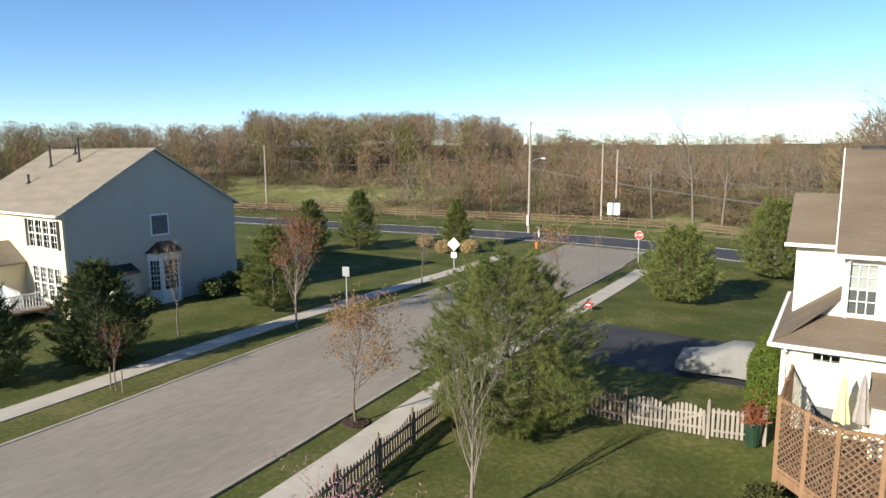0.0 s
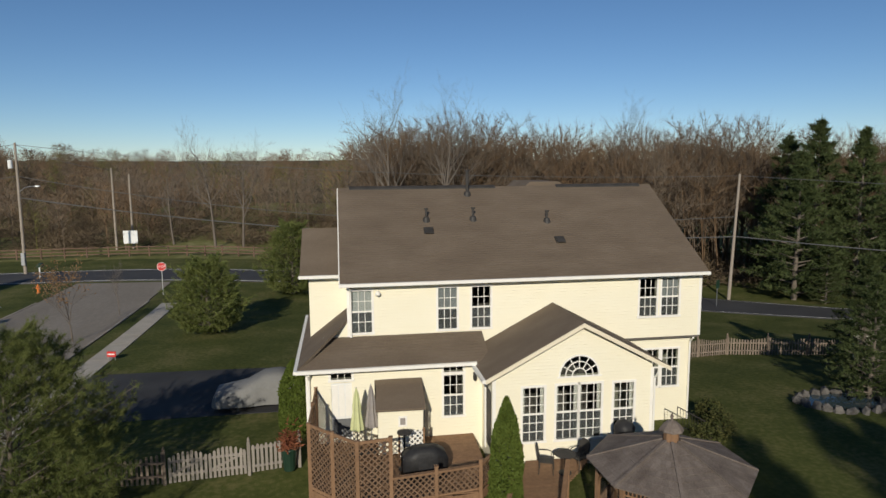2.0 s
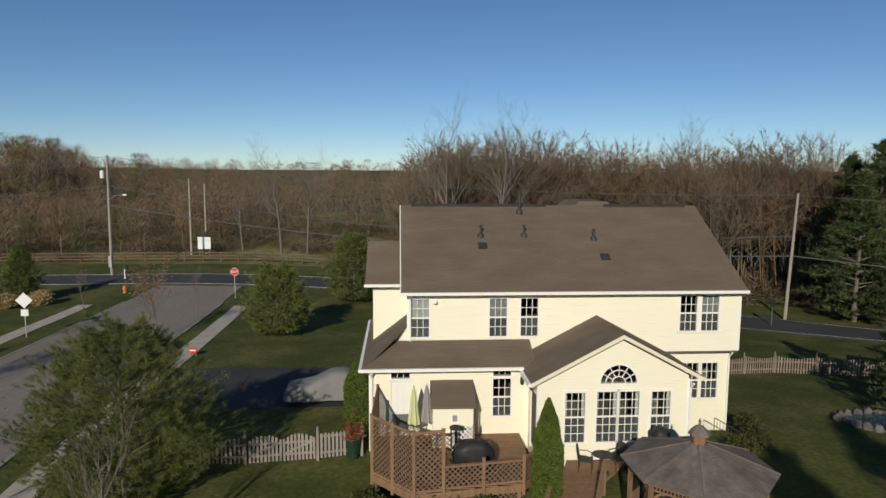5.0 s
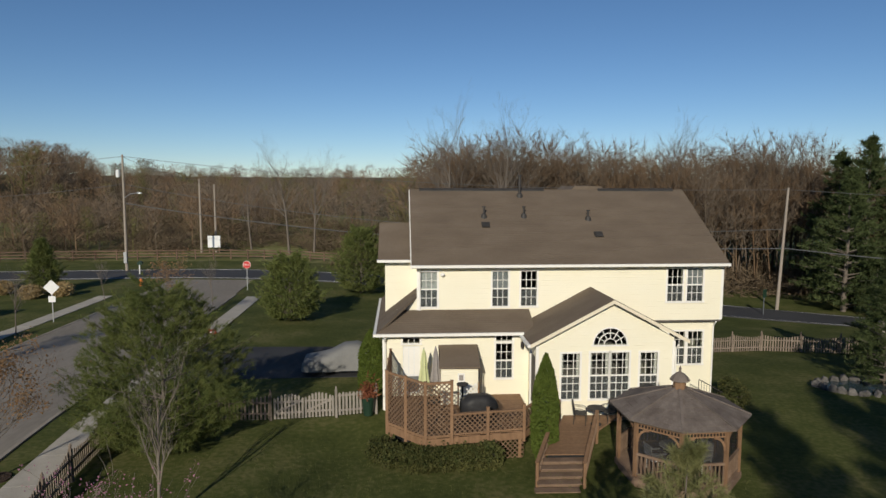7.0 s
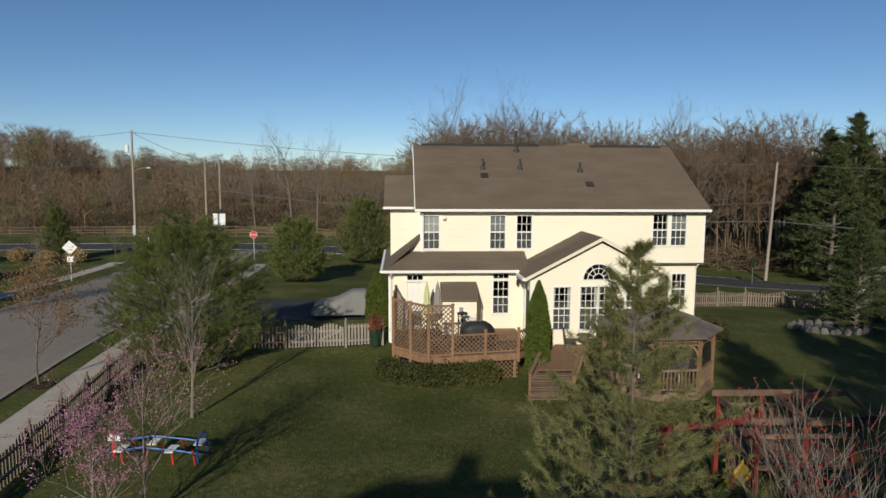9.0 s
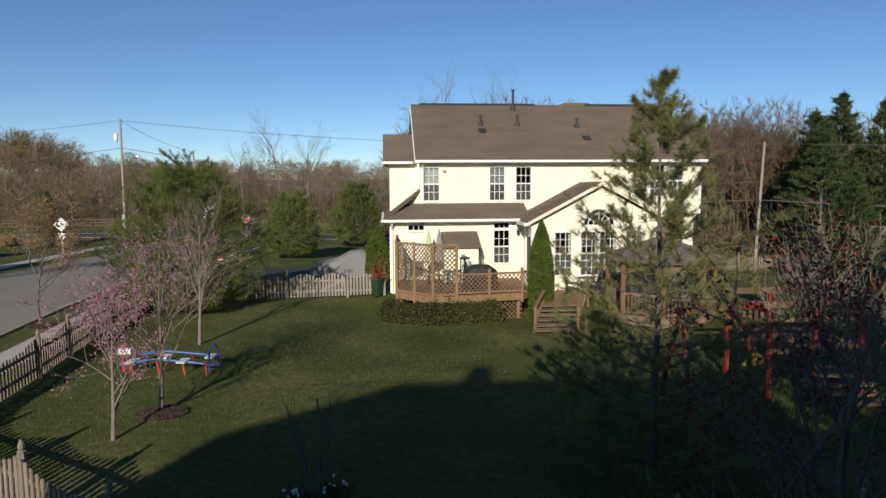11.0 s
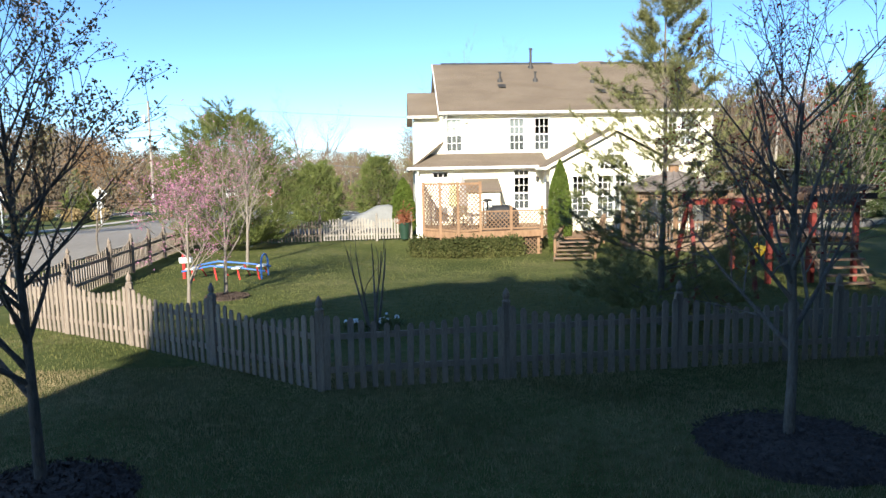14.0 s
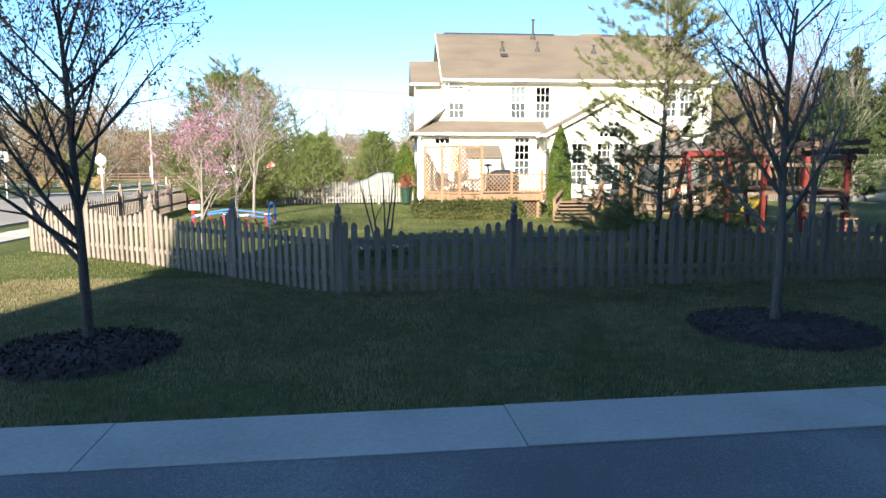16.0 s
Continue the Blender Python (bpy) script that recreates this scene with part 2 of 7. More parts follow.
M["straw"] = leaf_mat("straw", (0.36, 0.26, 0.12), (0.52, 0.39, 0.20), scale=1)


def glass_mat():
    m = bpy.data.materials.new("glass")
    m.use_nodes = True
    n, l = m.node_tree.nodes, m.node_tree.links
    g = n.new("ShaderNodeBsdfGlossy")
    g.inputs["Roughness"].default_value = 0.03
    t = n.new("ShaderNodeBsdfTransparent")
    t.inputs[0].default_value = (0.82, 0.86, 0.86, 1)
    f = n.new("ShaderNodeFresnel")
    f.inputs[0].default_value = 1.5
    x = n.new("ShaderNodeMixShader")
    l.new(f.outputs[0], x.inputs[0])
    l.new(t.outputs[0], x.inputs[1])
    l.new(g.outputs[0], x.inputs[2])
    l.new(x.outputs[0], n["Material Output"].inputs[0])
    return m


def screen_mat(name, tone, cover):
    m = bpy.data.materials.new(name)
    m.use_nodes = True
    n, l = m.node_tree.nodes, m.node_tree.links
    t = n.new("ShaderNodeBsdfTransparent")
    x = n.new("ShaderNodeMixShader")
    x.inputs[0].default_value = cover
    b = n["Principled BSDF"]
    b.inputs["Base Color"].default_value = (tone, tone, tone * 1.05, 1)
    l.new(t.outputs[0], x.inputs[1])
    l.new(b.outputs[0], x.inputs[2])
    l.new(x.outputs[0], n["Material Output"].inputs[0])
    return m


M["glass"] = glass_mat()
M["screen"] = screen_mat("screen_mesh", 0.03, 0.45)
M["window_screen"] = screen_mat("window_screen", 0.13, 0.5)


# ---- mesh helpers ----
def box(bm, x0, x1, y0, y1, z0, z1, m=None, bevel=0.0):
    vs = [bm.verts.new(v) for v in ((x0, y0, z0), (x1, y0, z0), (x1, y1, z0), (x0, y1, z0), (x0, y0, z1), (x1, y0, z1), (x1, y1, z1), (x0, y1, z1))]
    if m is not None:
        for v in vs:
            v.co = m @ v.co
    for f in ((3, 2, 1, 0), (4, 5, 6, 7), (0, 1, 5, 4), (1, 2, 6, 5), (2, 3, 7, 6), (3, 0, 4, 7)):
        bm.faces.new([vs[i] for i in f])
    return vs


def beam(bm, a, b, w, h):
    """A squared timber from a to b."""
    a, b = Vector(a), Vector(b)
    d = b - a
    m = Matrix.Translation(a) @ d.to_track_quat("Y", "Z").to_matrix().to_4x4()
    box(bm, -w / 2, w / 2, 0, d.length, -h / 2, h / 2, m)


def prism(bm, pts, depth):
    """A flat outline with thickness: pts in order, depth the vector of its thickness."""
    d = Vector(depth)
    lo = [bm.verts.new(p) for p in pts]
    hi = [bm.verts.new(Vector(p) + d) for p in pts]
    n = len(pts)
    bm.faces.new(lo[::-1])
    bm.faces.new(hi)
    for i in range(n):
        bm.faces.new((lo[i], lo[(i + 1) % n], hi[(i + 1) % n], hi[i]))


def lathe(bm, profile, n=12, at=(0, 0, 0), squash=(1, 1)):
    """A turned form from (radius, z) pairs."""
    rings = []
    for r, z in profile:
        rings.append([bm.verts.new((at[0] + squash[0] * r * math.cos(2 * math.pi * i / n), at[1] + squash[1] * r * math.sin(2 * math.pi * i / n), at[2] + z)) for i in range(n)])
    for a, b in zip(rings, rings[1:]):
        for i in range(n):
            bm.faces.new((a[i], a[(i + 1) % n], b[(i + 1) % n], b[i]))
    bm.faces.new(rings[0][::-1])
    bm.faces.new(rings[-1])


def tube(bm, pts, r, n=6, r1=None):
    """A round bar through the points."""
    pts = [Vector(p) for p in pts]
    rings = []
    for i, p in enumerate(pts):
        d = (pts[min(i + 1, len(pts) - 1)] - pts[max(i - 1, 0)]).normalized()
        q = d.to_track_quat("Z", "Y")
        rr = r if r1 is None else r + (r1 - r) * i / (len(pts) - 1)
        rings.append([bm.verts.new(p + q @ Vector((rr * math.cos(2 * math.pi * k / n), rr * math.sin(2 * math.pi * k / n), 0))) for k in range(n)])
    for a, b in zip(rings, rings[1:]):
        for i in range(n):
            bm.faces.new((a[i], a[(i + 1) % n], b[(i + 1) % n], b[i]))
    bm.faces.new(rings[0][::-1])
    bm.faces.new(rings[-1])


def mesh_of(name, bm, material, smooth=False):
    bmesh.ops.recalc_face_normals(bm, faces=bm.faces)
    me = bpy.data.meshes.new(name)
    bm.to_mesh(me)
    bm.free()
    me.materials.append(M[material])
    if smooth:
        me.polygons.foreach_set("use_smooth", [True] * len(me.polygons))
    return me


def part(name, bm, material, parent, label="", smooth=False):
    if name.endswith("wall"):
        bmesh.ops.remove_doubles(bm, verts=bm.verts, dist=0.002)
    ob = new(name, mesh_of(name, bm, material, smooth))
    ob.parent = parent
    if label:
        tagged(ob, label)
    return ob


def thing(name, label, category, at=(0, 0, 0), rz=0, group="", kind=""):
    ob = new(name)
    ob.empty_display_size = 0.2
    ob.matrix_basis = pose(*at, 0, 0, rz)
    return tagged(ob, label, category, group, kind)


def solid(name, bm, material, label, category, group="", kind="", at=None, smooth=False):
    ob = new(name, mesh_of(name, bm, material, smooth))
    if at is not None:
        ob.matrix_basis = pose(*at)
    return tagged(ob, label, category, group, kind)


def raw_mesh(name, verts, faces, material, smooth=False):
    me = bpy.data.meshes.new(name)
    me.from_pydata(verts, [], faces)
    me.materials.append(M[material])
    if smooth:
        me.polygons.foreach_set("use_smooth", [True] * len(me.polygons))
    return me


def step(a, b, v):
    t = min(1.0, max(0.0, (v - a) / (b - a)))
    return t * t * (3 - 2 * t)


def ground_z(x, y):
    """The height of the land: level yard, falling to the road on the far side, then meadow, wooded hills and a far rise."""
    z = -step(22, 62, y) * (0.5 + 2.6 * step(-30, 37, x))
    z -= 0.48 * step(7, 18, y) * (1 - step(21.5, 24.2, y)) * step(-7, -3, x) * (1 - step(4.6, 6.8, x))
    d = math.hypot(x, y)
    left = step(-0.25, -0.6, x / max(d, 1))
    z += step(85, 120, y) * 1.0
    z += left * step(130, 300, d) * 9 * step(20, 80, y)
    z += step(300, 2500, y) * 26
    return z


# ---- ground ----
def spread(lo, hi, n, fine_lo, fine_hi, fine_n):
    a = [lo + (fine_lo - lo) * (1 - (1 - i / n) ** 2.6) for i in range(n)]
    b = [fine_lo + (fine_hi - fine_lo) * i / fine_n for i in range(fine_n)]
    c = [fine_hi + (hi - fine_hi) * (i / n) ** 2.6 for i in range(n + 1)]
    return a + b + c


def in_meadow(x, y):
    return y > 84 and not (x > -8 and y < 100)


def build_ground():
    xs, ys = spread(-3200, 3200, 30, -130, 90, 150), spread(-800, 3600, 30, -40, 210, 170)
    verts = [(x, y, ground_z(x, y)) for y in ys for x in xs]
    w = len(xs)
    faces = [(j * w + i, j * w + i + 1, (j + 1) * w + i + 1, (j + 1) * w + i) for j in range(len(ys) - 1) for i in range(w - 1)]
    me = raw_mesh("ground", verts, faces, "grass", True)
    me.materials.append(M["meadow"])
    me.materials.append(M["farland"])
    for p in me.polygons:
        c = p.center
        p.material_index = 2 if math.hypot(c.x, c.y) > 185 and c.y > 60 else 1 if in_meadow(c.x, c.y) else 0
    return tagged(new("ground", me), "mown spring lawn and meadow running to the hills", "ground", kind="structure")


build_ground()


def line_at(pts, n):
    """Points along a smooth line through pts (Catmull-Rom), with the tangent."""
    out = []
    p = [Vector((*q, 0)) for q in pts]
    p = [p[0] * 2 - p[1]] + p + [p[-1] * 2 - p[-2]]
    for i in range(1, len(p) - 2):
        for k in range(n):
            t = k / n
            a, b, c, d = p[i - 1], p[i], p[i + 1], p[i + 2]
            out.append(0.5 * (2 * b + (c - a) * t + (2 * a - 5 * b + 4 * c - d) * t * t + (3 * b - a - 3 * c + d) * t ** 3))
    out.append(p[-2])
    tan = [(out[min(i + 1, len(out) - 1)] - out[max(i - 1, 0)]).normalized() for i in range(len(out))]
    return list(zip(out, tan))


def ribbon(name, pts, lo, hi, up, material, label, category, n=10, thick=0.25):
    """A paved strip between two offsets (to the right of the line), with a top at 'up' over the land and real edges."""
    verts, faces = [], []
    for p, t in line_at(pts, n):
        r = Vector((t.y, -t.x, 0))
        for o, dz in ((lo, -thick), (lo, up), (hi, up), (hi, -thick)):
            q = p + r * o
            verts.append((q.x, q.y, ground_z(q.x, q.y) + dz))
    for i in range(len(verts) // 4 - 1):
        for k in range(3):
            faces.append((i * 4 + k, i * 4 + 4 + k, i * 4 + 5 + k, i * 4 + 1 + k))
    return tagged(new(name, raw_mesh(name, verts, faces, material)), label, category, kind="structure")


SIDE = [(-19.0, -12), (-19.2, 2), (-19.5, 12), (-20.6, 24), (-21.6, 42), (-22.6, 58), (-23.2, 67)]
MAIN = [(-160, 58), (-90, 65), (-43, 70), (-12, 71.5), (14, 67.5), (31, 60), (43, 51), (62, 34), (90, 5)]
BACK = [(-60, -12.6), (-30, -10.2), (-12, -8.6), (0, -7.6), (20, -5.7), (60, -2)]
ribbon("road", MAIN, -3.6, 3.6, 0.07, "road", "dark asphalt two-lane main road", "road", 14)
ribbon("road_edge_line", MAIN, -3.35, -3.22, 0.078, "paint", "white painted edge line on the main road", "road marking", 14, 0.01)
ribbon("road_edge_line", MAIN, 3.22, 3.35, 0.078, "paint", "white painted edge line on the main road", "road marking", 14, 0.01)
ribbon("side_street", SIDE, -4.25, 4.25, 0.05, "street", "worn tan-grey asphalt residential street", "road", 12)
ribbon("back_street", BACK, -3.2, 4.2, 0.024, "asphalt", "grey asphalt street in the shade", "road", 12)
ribbon("kerb_side_west", SIDE[1:-1], -4.42, -4.25, 0.075, "kerb_old", "low worn concrete kerb", "kerb", 12)
ribbon("kerb_side_east", SIDE[1:-1], 4.25, 4.42, 0.075, "kerb_old", "low worn concrete kerb", "kerb", 12)


def slabs(name, piece, pts, lo, hi, up, material, label, category, length, s0, s1, seed=1, phase=0.0):
    """A line of separate concrete slabs with open joints between s0 and s1 metres along the line."""
    root = tagged(new(name), label, category, kind="structure")
    way = line_at(pts, 40)
    dist = [0.0]
    for (p, _), (q, _) in zip(way, way[1:]):
        dist.append(dist[-1] + (q - p).length)
    rng = random.Random(seed)

    def place(s):
        k = max(0, min(len(way) - 2, next((i for i, d in enumerate(dist) if d > s), len(dist)) - 1))
        f = (s - dist[k]) / max(1e-6, dist[k + 1] - dist[k])
        return way[k][0].lerp(way[k + 1][0], f), way[k][1]

    s = s0 + phase
    while s + length < s1:
        (p, t), (q, u) = place(s + 0.004), place(s + length - 0.004)
        bm = bmesh.new()
        dz = rng.gauss(0, 0.003)
        c = [p + Vector((t.y, -t.x, 0)) * lo, p + Vector((t.y, -t.x, 0)) * hi, q + Vector((u.y, -u.x, 0)) * hi, q + Vector((u.y, -u.x, 0)) * lo]
        low = [bm.verts.new((v.x, v.y, ground_z(v.x, v.y) - 0.1)) for v in c]
        top = [bm.verts.new((v.x, v.y, ground_z(v.x, v.y) + up + dz)) for v in c]
        bm.faces.new(low[::-1])
        bm.faces.new(top)
        for i in range(4):
            bm.faces.new((low[i], low[(i + 1) % 4], top[(i + 1) % 4], top[i]))
        ob = new(piece, mesh_of(piece, bm, material))
        ob.parent = root
        s += length
    return root


slabs("kerb_back_north", "kerb_slab", BACK, -3.95, -3.2, 0.034, "concrete", "rolled concrete kerb and gutter with open joints", "kerb", 2.9, 34.0, 92.0, 1, 1.65)
ribbon("kerb_back_south", BACK, 4.2, 4.9, 0.034, "concrete", "rolled concrete kerb and gutter", "kerb", 12)
ribbon("driveway", [(-17.3, 33.6), (-12, 33.9), (-6, 34.2), (-2.2, 34.4)], -3.0, 4.4, 0.02, "drive", "dark sealed asphalt driveway in tree shade", "driveway", 8)
slabs("pavement_west", "paving_slab", SIDE[1:-1], -7.7, -6.45, 0.05, "concrete", "narrow concrete pavement of square slabs", "pavement", 1.25, 0.0, 56.0, 2)
slabs("pavement_east", "paving_slab", SIDE[1:-1], 5.6, 6.85, 0.05, "concrete", "narrow concrete pavement of square slabs", "pavement", 1.25, 0.0, 56.0, 3)


# ---- houses ----
def wall_with_holes(bm, x0, x1, z0, z1, y0, y1, holes):
    """A wall of real thickness between y0 and y1, with rectangular holes (x0, x1, z0, z1) through it."""
    xs = sorted({x0, x1, *[h[0] for h in holes], *[h[1] for h in holes]})
    for a, b in zip(xs, xs[1:]):
        hs = sorted([h for h in holes if h[0] < (a + b) / 2 < h[1]], key=lambda h: h[2])
        z = z0
        for h in hs:
            if h[2] > z:
                box(bm, a, b, y0, y1, z, h[2])
            z = h[3]
        if z < z1:
            box(bm, a, b, y0, y1, z, z1)


def window(root, x0, x1, z0, z1, y, cols=3, rows=4, sash=True, behind="", curtain=False, label="white-framed sash window with a grid of small panes"):
    """A sash window set into a wall whose outer face is at y (facing -y): frame > pane, grid, blind or curtain."""
    f = 0.085
    bm = bmesh.new()
    box(bm, x0 - f, x1 + f, y - 0.025, y + 0.09, z1, z1 + f)
    box(bm, x0 - f - 0.02, x1 + f + 0.02, y - 0.05, y + 0.09, z0 - f, z0)
    box(bm, x0 - f, x0, y - 0.022, y + 0.09, z0, z1)
    box(bm, x1, x1 + f, y - 0.022, y + 0.09, z0, z1)
    if sash:
        zm = (z0 + z1) / 2
        box(bm, x0, x1, y + 0.005, y + 0.05, zm - 0.03, zm + 0.03)
    win = part("window", bm, "trim", root, label)
    bm = bmesh.new()
    box(bm, x0, x1, y + 0.035, y + 0.043, z0, z1)
    part("pane", bm, "glass", win).visible_shadow = False
    for i in range(1, cols):
        x = x0 + (x1 - x0) * i / cols
        bm = bmesh.new()
        box(bm, x - 0.012, x + 0.012, y + 0.016, y + 0.034, z0, z1)
        part("glazing_bar", bm, "trim", win)
    for j in range(1, rows):
        if sash and j * 2 == rows:
            continue
        z = z0 + (z1 - z0) * j / rows
        bm = bmesh.new()
        box(bm, x0, x1, y + 0.018, y + 0.033, z - 0.012, z + 0.012)
        part("glazing_bar", bm, "trim", win)
    if sash:
        bm = bmesh.new()
        box(bm, x0, x1, y + 0.046, y + 0.048, z0, (z0 + z1) / 2 - 0.03)
        part("insect_screen", bm, "window_screen", win, "fine grey insect screen over the lower sash")
    if behind:
        bm = bmesh.new()
        box(bm, x0, x1, y + 0.10, y + 0.112, z0 + (0.0 if behind == "full" else (z1 - z0) * 0.45), z1)
        part("blind", bm, "blind_pale" if behind == "full" else "blind_grey", win, "drawn pale blind")
    if curtain:
        for s in (0, 1):
            bm = bmesh.new()
            w = (x1 - x0) * 0.13
            a = x0 if s == 0 else x1 - w
            for k in range(6):
                u0, u1 = a + w * k / 6, a + w * (k + 1) / 6
                yy = y + 0.14 + 0.025 * (k % 2)
                prism(bm, [(u0, yy, z0), (u1, yy + (0.025 if k % 2 == 0 else -0.025), z0), (u1, yy + (0.025 if k % 2 == 0 else -0.025), z1), (u0, yy, z1)], (0, 0.008, 0))
            part("curtain", bm, "curtain", win, "white gathered curtain")
    return win


def slab(bm, a, b, c, d, thick=0.10):
    """A sloping roof plane through four corners with thickness below it."""
    prism(bm, [Vector(p) - Vector((0, 0, thick)) for p in (a, b, c, d)], (0, 0, thick))


def gutter(root, a, b, name="gutter"):
    bm = bmesh.new()
    a, b = Vector(a), Vector(b)
    d = b - a
    m = Matrix.Translation(a) @ d.to_track_quat("Y", "Z").to_matrix().to_4x4()
    box(bm, -0.06, 0.06, 0, d.length, -0.11, 0.01, m)
    part(name, bm, "trim", root)


def shingle_strips(root, a, b, c, d, n, m, material, name="shingle_course"):
    """Courses of shingles proud of a roof plane a-b (eave) to d-c (ridge): overlapping strips, joined."""
    verts, faces = [], []
    a, b, c, d = Vector(a), Vector(b), Vector(c), Vector(d)
    nrm = (b - a).cross(d - a).normalized()
    rng = random.Random(5)
    for i in range(n):
        t0, t1 = i / n, min(1.0, (i + 1.25) / n)
        l0, r0 = a.lerp(d, t0), b.lerp(c, t0)
        l1, r1 = a.lerp(d, t1), b.lerp(c, t1)
        for k in range(m):
            u0, u1 = k / m, (k + 1) / m
            h = 0.016 + 0.006 * rng.random()
            q = [l0.lerp(r0, u0) + nrm * h, l0.lerp(r0, u1) + nrm * h, l1.lerp(r1, u1) + nrm * 0.003, l1.lerp(r1, u0) + nrm * 0.003, l0.lerp(r0, u0), l0.lerp(r0, u1)]
            s = len(verts)
            verts += [tuple(v) for v in q]
            faces += [(s, s + 1, s + 2, s + 3), (s + 4, s + 5, s + 1, s)]
    ob = new(name, raw_mesh(name, verts, faces, material))
    ob.parent = root
    return tagged(ob, kind="stuff")


def main_house():
    h = thing("house", "two-storey cream vinyl-sided house with brown shingle roof", "house")
    h.matrix_basis = pose(4, 26, 0, 0, 0, 1.8) @ pose(-4, -26, 0)
    up = [(-0.68, 0.06, 4.36, 5.95), (2.60, 3.32, 4.36, 5.96), (3.92, 4.64, 4.36, 5.96), (10.80, 11.52, 4.50, 6.02), (11.74, 12.48, 4.50, 6.02)]
    bm = bmesh.new()
    wall_with_holes(bm, -0.80, 13.42, 3.6, 6.25, 26.0, 26.18, up)
    box(bm, -0.80, -0.62, 26.18, 36.0, 0, 6.25)
    box(bm, 13.24, 13.42, 26.18, 36.0, 3.6, 6.25)
    box(bm, -0.80, 13.42, 36.0, 36.18, -0.6, 6.25)
    for x in (-0.80, 13.24):
        prism(bm, [(x, 26.0, 6.25), (x, 36.18, 6.25), (x, 31.09, 9.5)], (0.18, 0, 0))
    part("upper_wall", bm, "siding", h)
    low_r = [(11.10, 11.86, 1.42, 2.98), (12.02, 12.72, 1.42, 2.98)]
    bm = bmesh.new()
    wall_with_holes(bm, 9.8, 13.26, -0.8, 3.6, 26.30, 26.46, low_r)
    box(bm, 13.10, 13.26, 26.46, 36.0, -1.2, 3.6)
    part("lower_wall", bm, "siding", h)
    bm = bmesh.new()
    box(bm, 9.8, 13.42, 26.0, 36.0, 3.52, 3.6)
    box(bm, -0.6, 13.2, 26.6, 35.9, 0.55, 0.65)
    part("floor_deck", bm, "room_dim", h)
    # added sheet behind the windows, its dark colour standing for the unlit interior
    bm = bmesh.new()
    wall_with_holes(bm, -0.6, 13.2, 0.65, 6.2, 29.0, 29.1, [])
    part("inner_wall", bm, "room_dim", h)
    # lower storey, kitchen side
    low = [(-1.50, -0.77, 0.72, 2.86), (-1.50, -0.77, 3.00, 3.22), (2.60, 3.32, 1.38, 2.92), (2.60, 3.32, 3.05, 3.27)]
    bm = bmesh.new()
    wall_with_holes(bm, -2.33, 4.15, -0.1, 3.5, 24.75, 24.91, low)
    box(bm, -2.33, -2.17, 24.91, 33.0, -0.1, 3.6)
    part("kitchen_wall", bm, "siding", h)
    # wing behind
    bm = bmesh.new()
    box(bm, -2.33, -0.80, 28.0, 28.16, 3.6, 6.3)
    box(bm, -2.33, -2.17, 28.16, 33.0, 3.6, 6.3)
    box(bm, -2.33, -0.80, 33.0, 33.16, -0.1, 6.3)
    prism(bm, [(-2.33, 28.0, 6.3), (-2.33, 33.16, 6.3), (-2.33, 30.5, 7.85)], (0.16, 0, 0))
    prism(bm, [(-1.75, 26.0, 4.2), (-0.80, 26.0, 4.2), (-0.80, 26.0, 4.88)], (0, 0.15, 0))
    part("wing_wall", bm, "siding", h)
    # sunroom
    sr = [(5.08, 5.84, 0.98, 2.92), (6.30, 7.08, 0.98, 2.94), (7.16, 7.94, 0.98, 2.94), (8.42, 9.16, 0.98, 2.92)]
    bm = bmesh.new()
    wall_with_holes(bm, 4.05, 9.85, -0.3, 3.20, 22.9, 23.06, sr)
    cx, cz, cr = 7.12, 3.27, 0.76
    arc = [(cx + cr * math.cos(math.pi * i / 16), 22.9, cz + cr * math.sin(math.pi * i / 16)) for i in range(17)]
    prism(bm, [(9.85, 22.9, 3.20), (9.85, 22.9, 3.55), (7.15, 22.9, 5.02), (cx, 22.9, cz + cr)] + arc[:8][::-1] + [(cx + cr, 22.9, 3.20)], (0, 0.16, 0))
    prism(bm, [(4.05, 22.9, 3.20), (cx - cr, 22.9, 3.20)] + arc[9:][::-1] + [(cx, 22.9, cz + cr), (7.15, 22.9, 5.02), (4.05, 22.9, 3.55)], (0, 0.16, 0))
    box(bm, cx - cr, cx + cr, 22.9, 23.06, 3.20, cz)
    box(bm, 4.05, 4.21, 23.06, 26.0, -0.3, 3.55)
    box(bm, 9.69, 9.85, 23.06, 26.3, -0.3, 3.55)
    part("sunroom_wall", bm, "siding", h)
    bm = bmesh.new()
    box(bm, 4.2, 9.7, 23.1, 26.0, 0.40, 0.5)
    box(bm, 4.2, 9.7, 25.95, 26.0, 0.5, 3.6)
    part("sunroom_floor", bm, "room_dim", h)
    # fanlight
    bm = bmesh.new()
    for r0, r1 in ((cr, cr - 0.06), (cr * 0.68, cr * 0.68 - 0.03), (cr * 0.36, cr * 0.36 - 0.03)):
        for i in range(16):
            a0, a1 = math.pi * i / 16, math.pi * (i + 1) / 16
            prism(bm, [(cx + r0 * math.cos(a0), 22.885, cz + r0 * math.sin(a0)), (cx + r0 * math.cos(a1), 22.885, cz + r0 * math.sin(a1)), (cx + r1 * math.cos(a1), 22.885, cz + r1 * math.sin(a1)), (cx + r1 * math.cos(a0), 22.885, cz + r1 * math.sin(a0))], (0, 0.05, 0))
    for k in range(1, 6):
        a = math.pi * k / 6
        beam(bm, (cx + 0.25 * math.cos(a), 22.91, cz + 0.25 * math.sin(a)), (cx + cr * math.cos(a), 22.91, cz + cr * math.sin(a)), 0.025, 0.03)
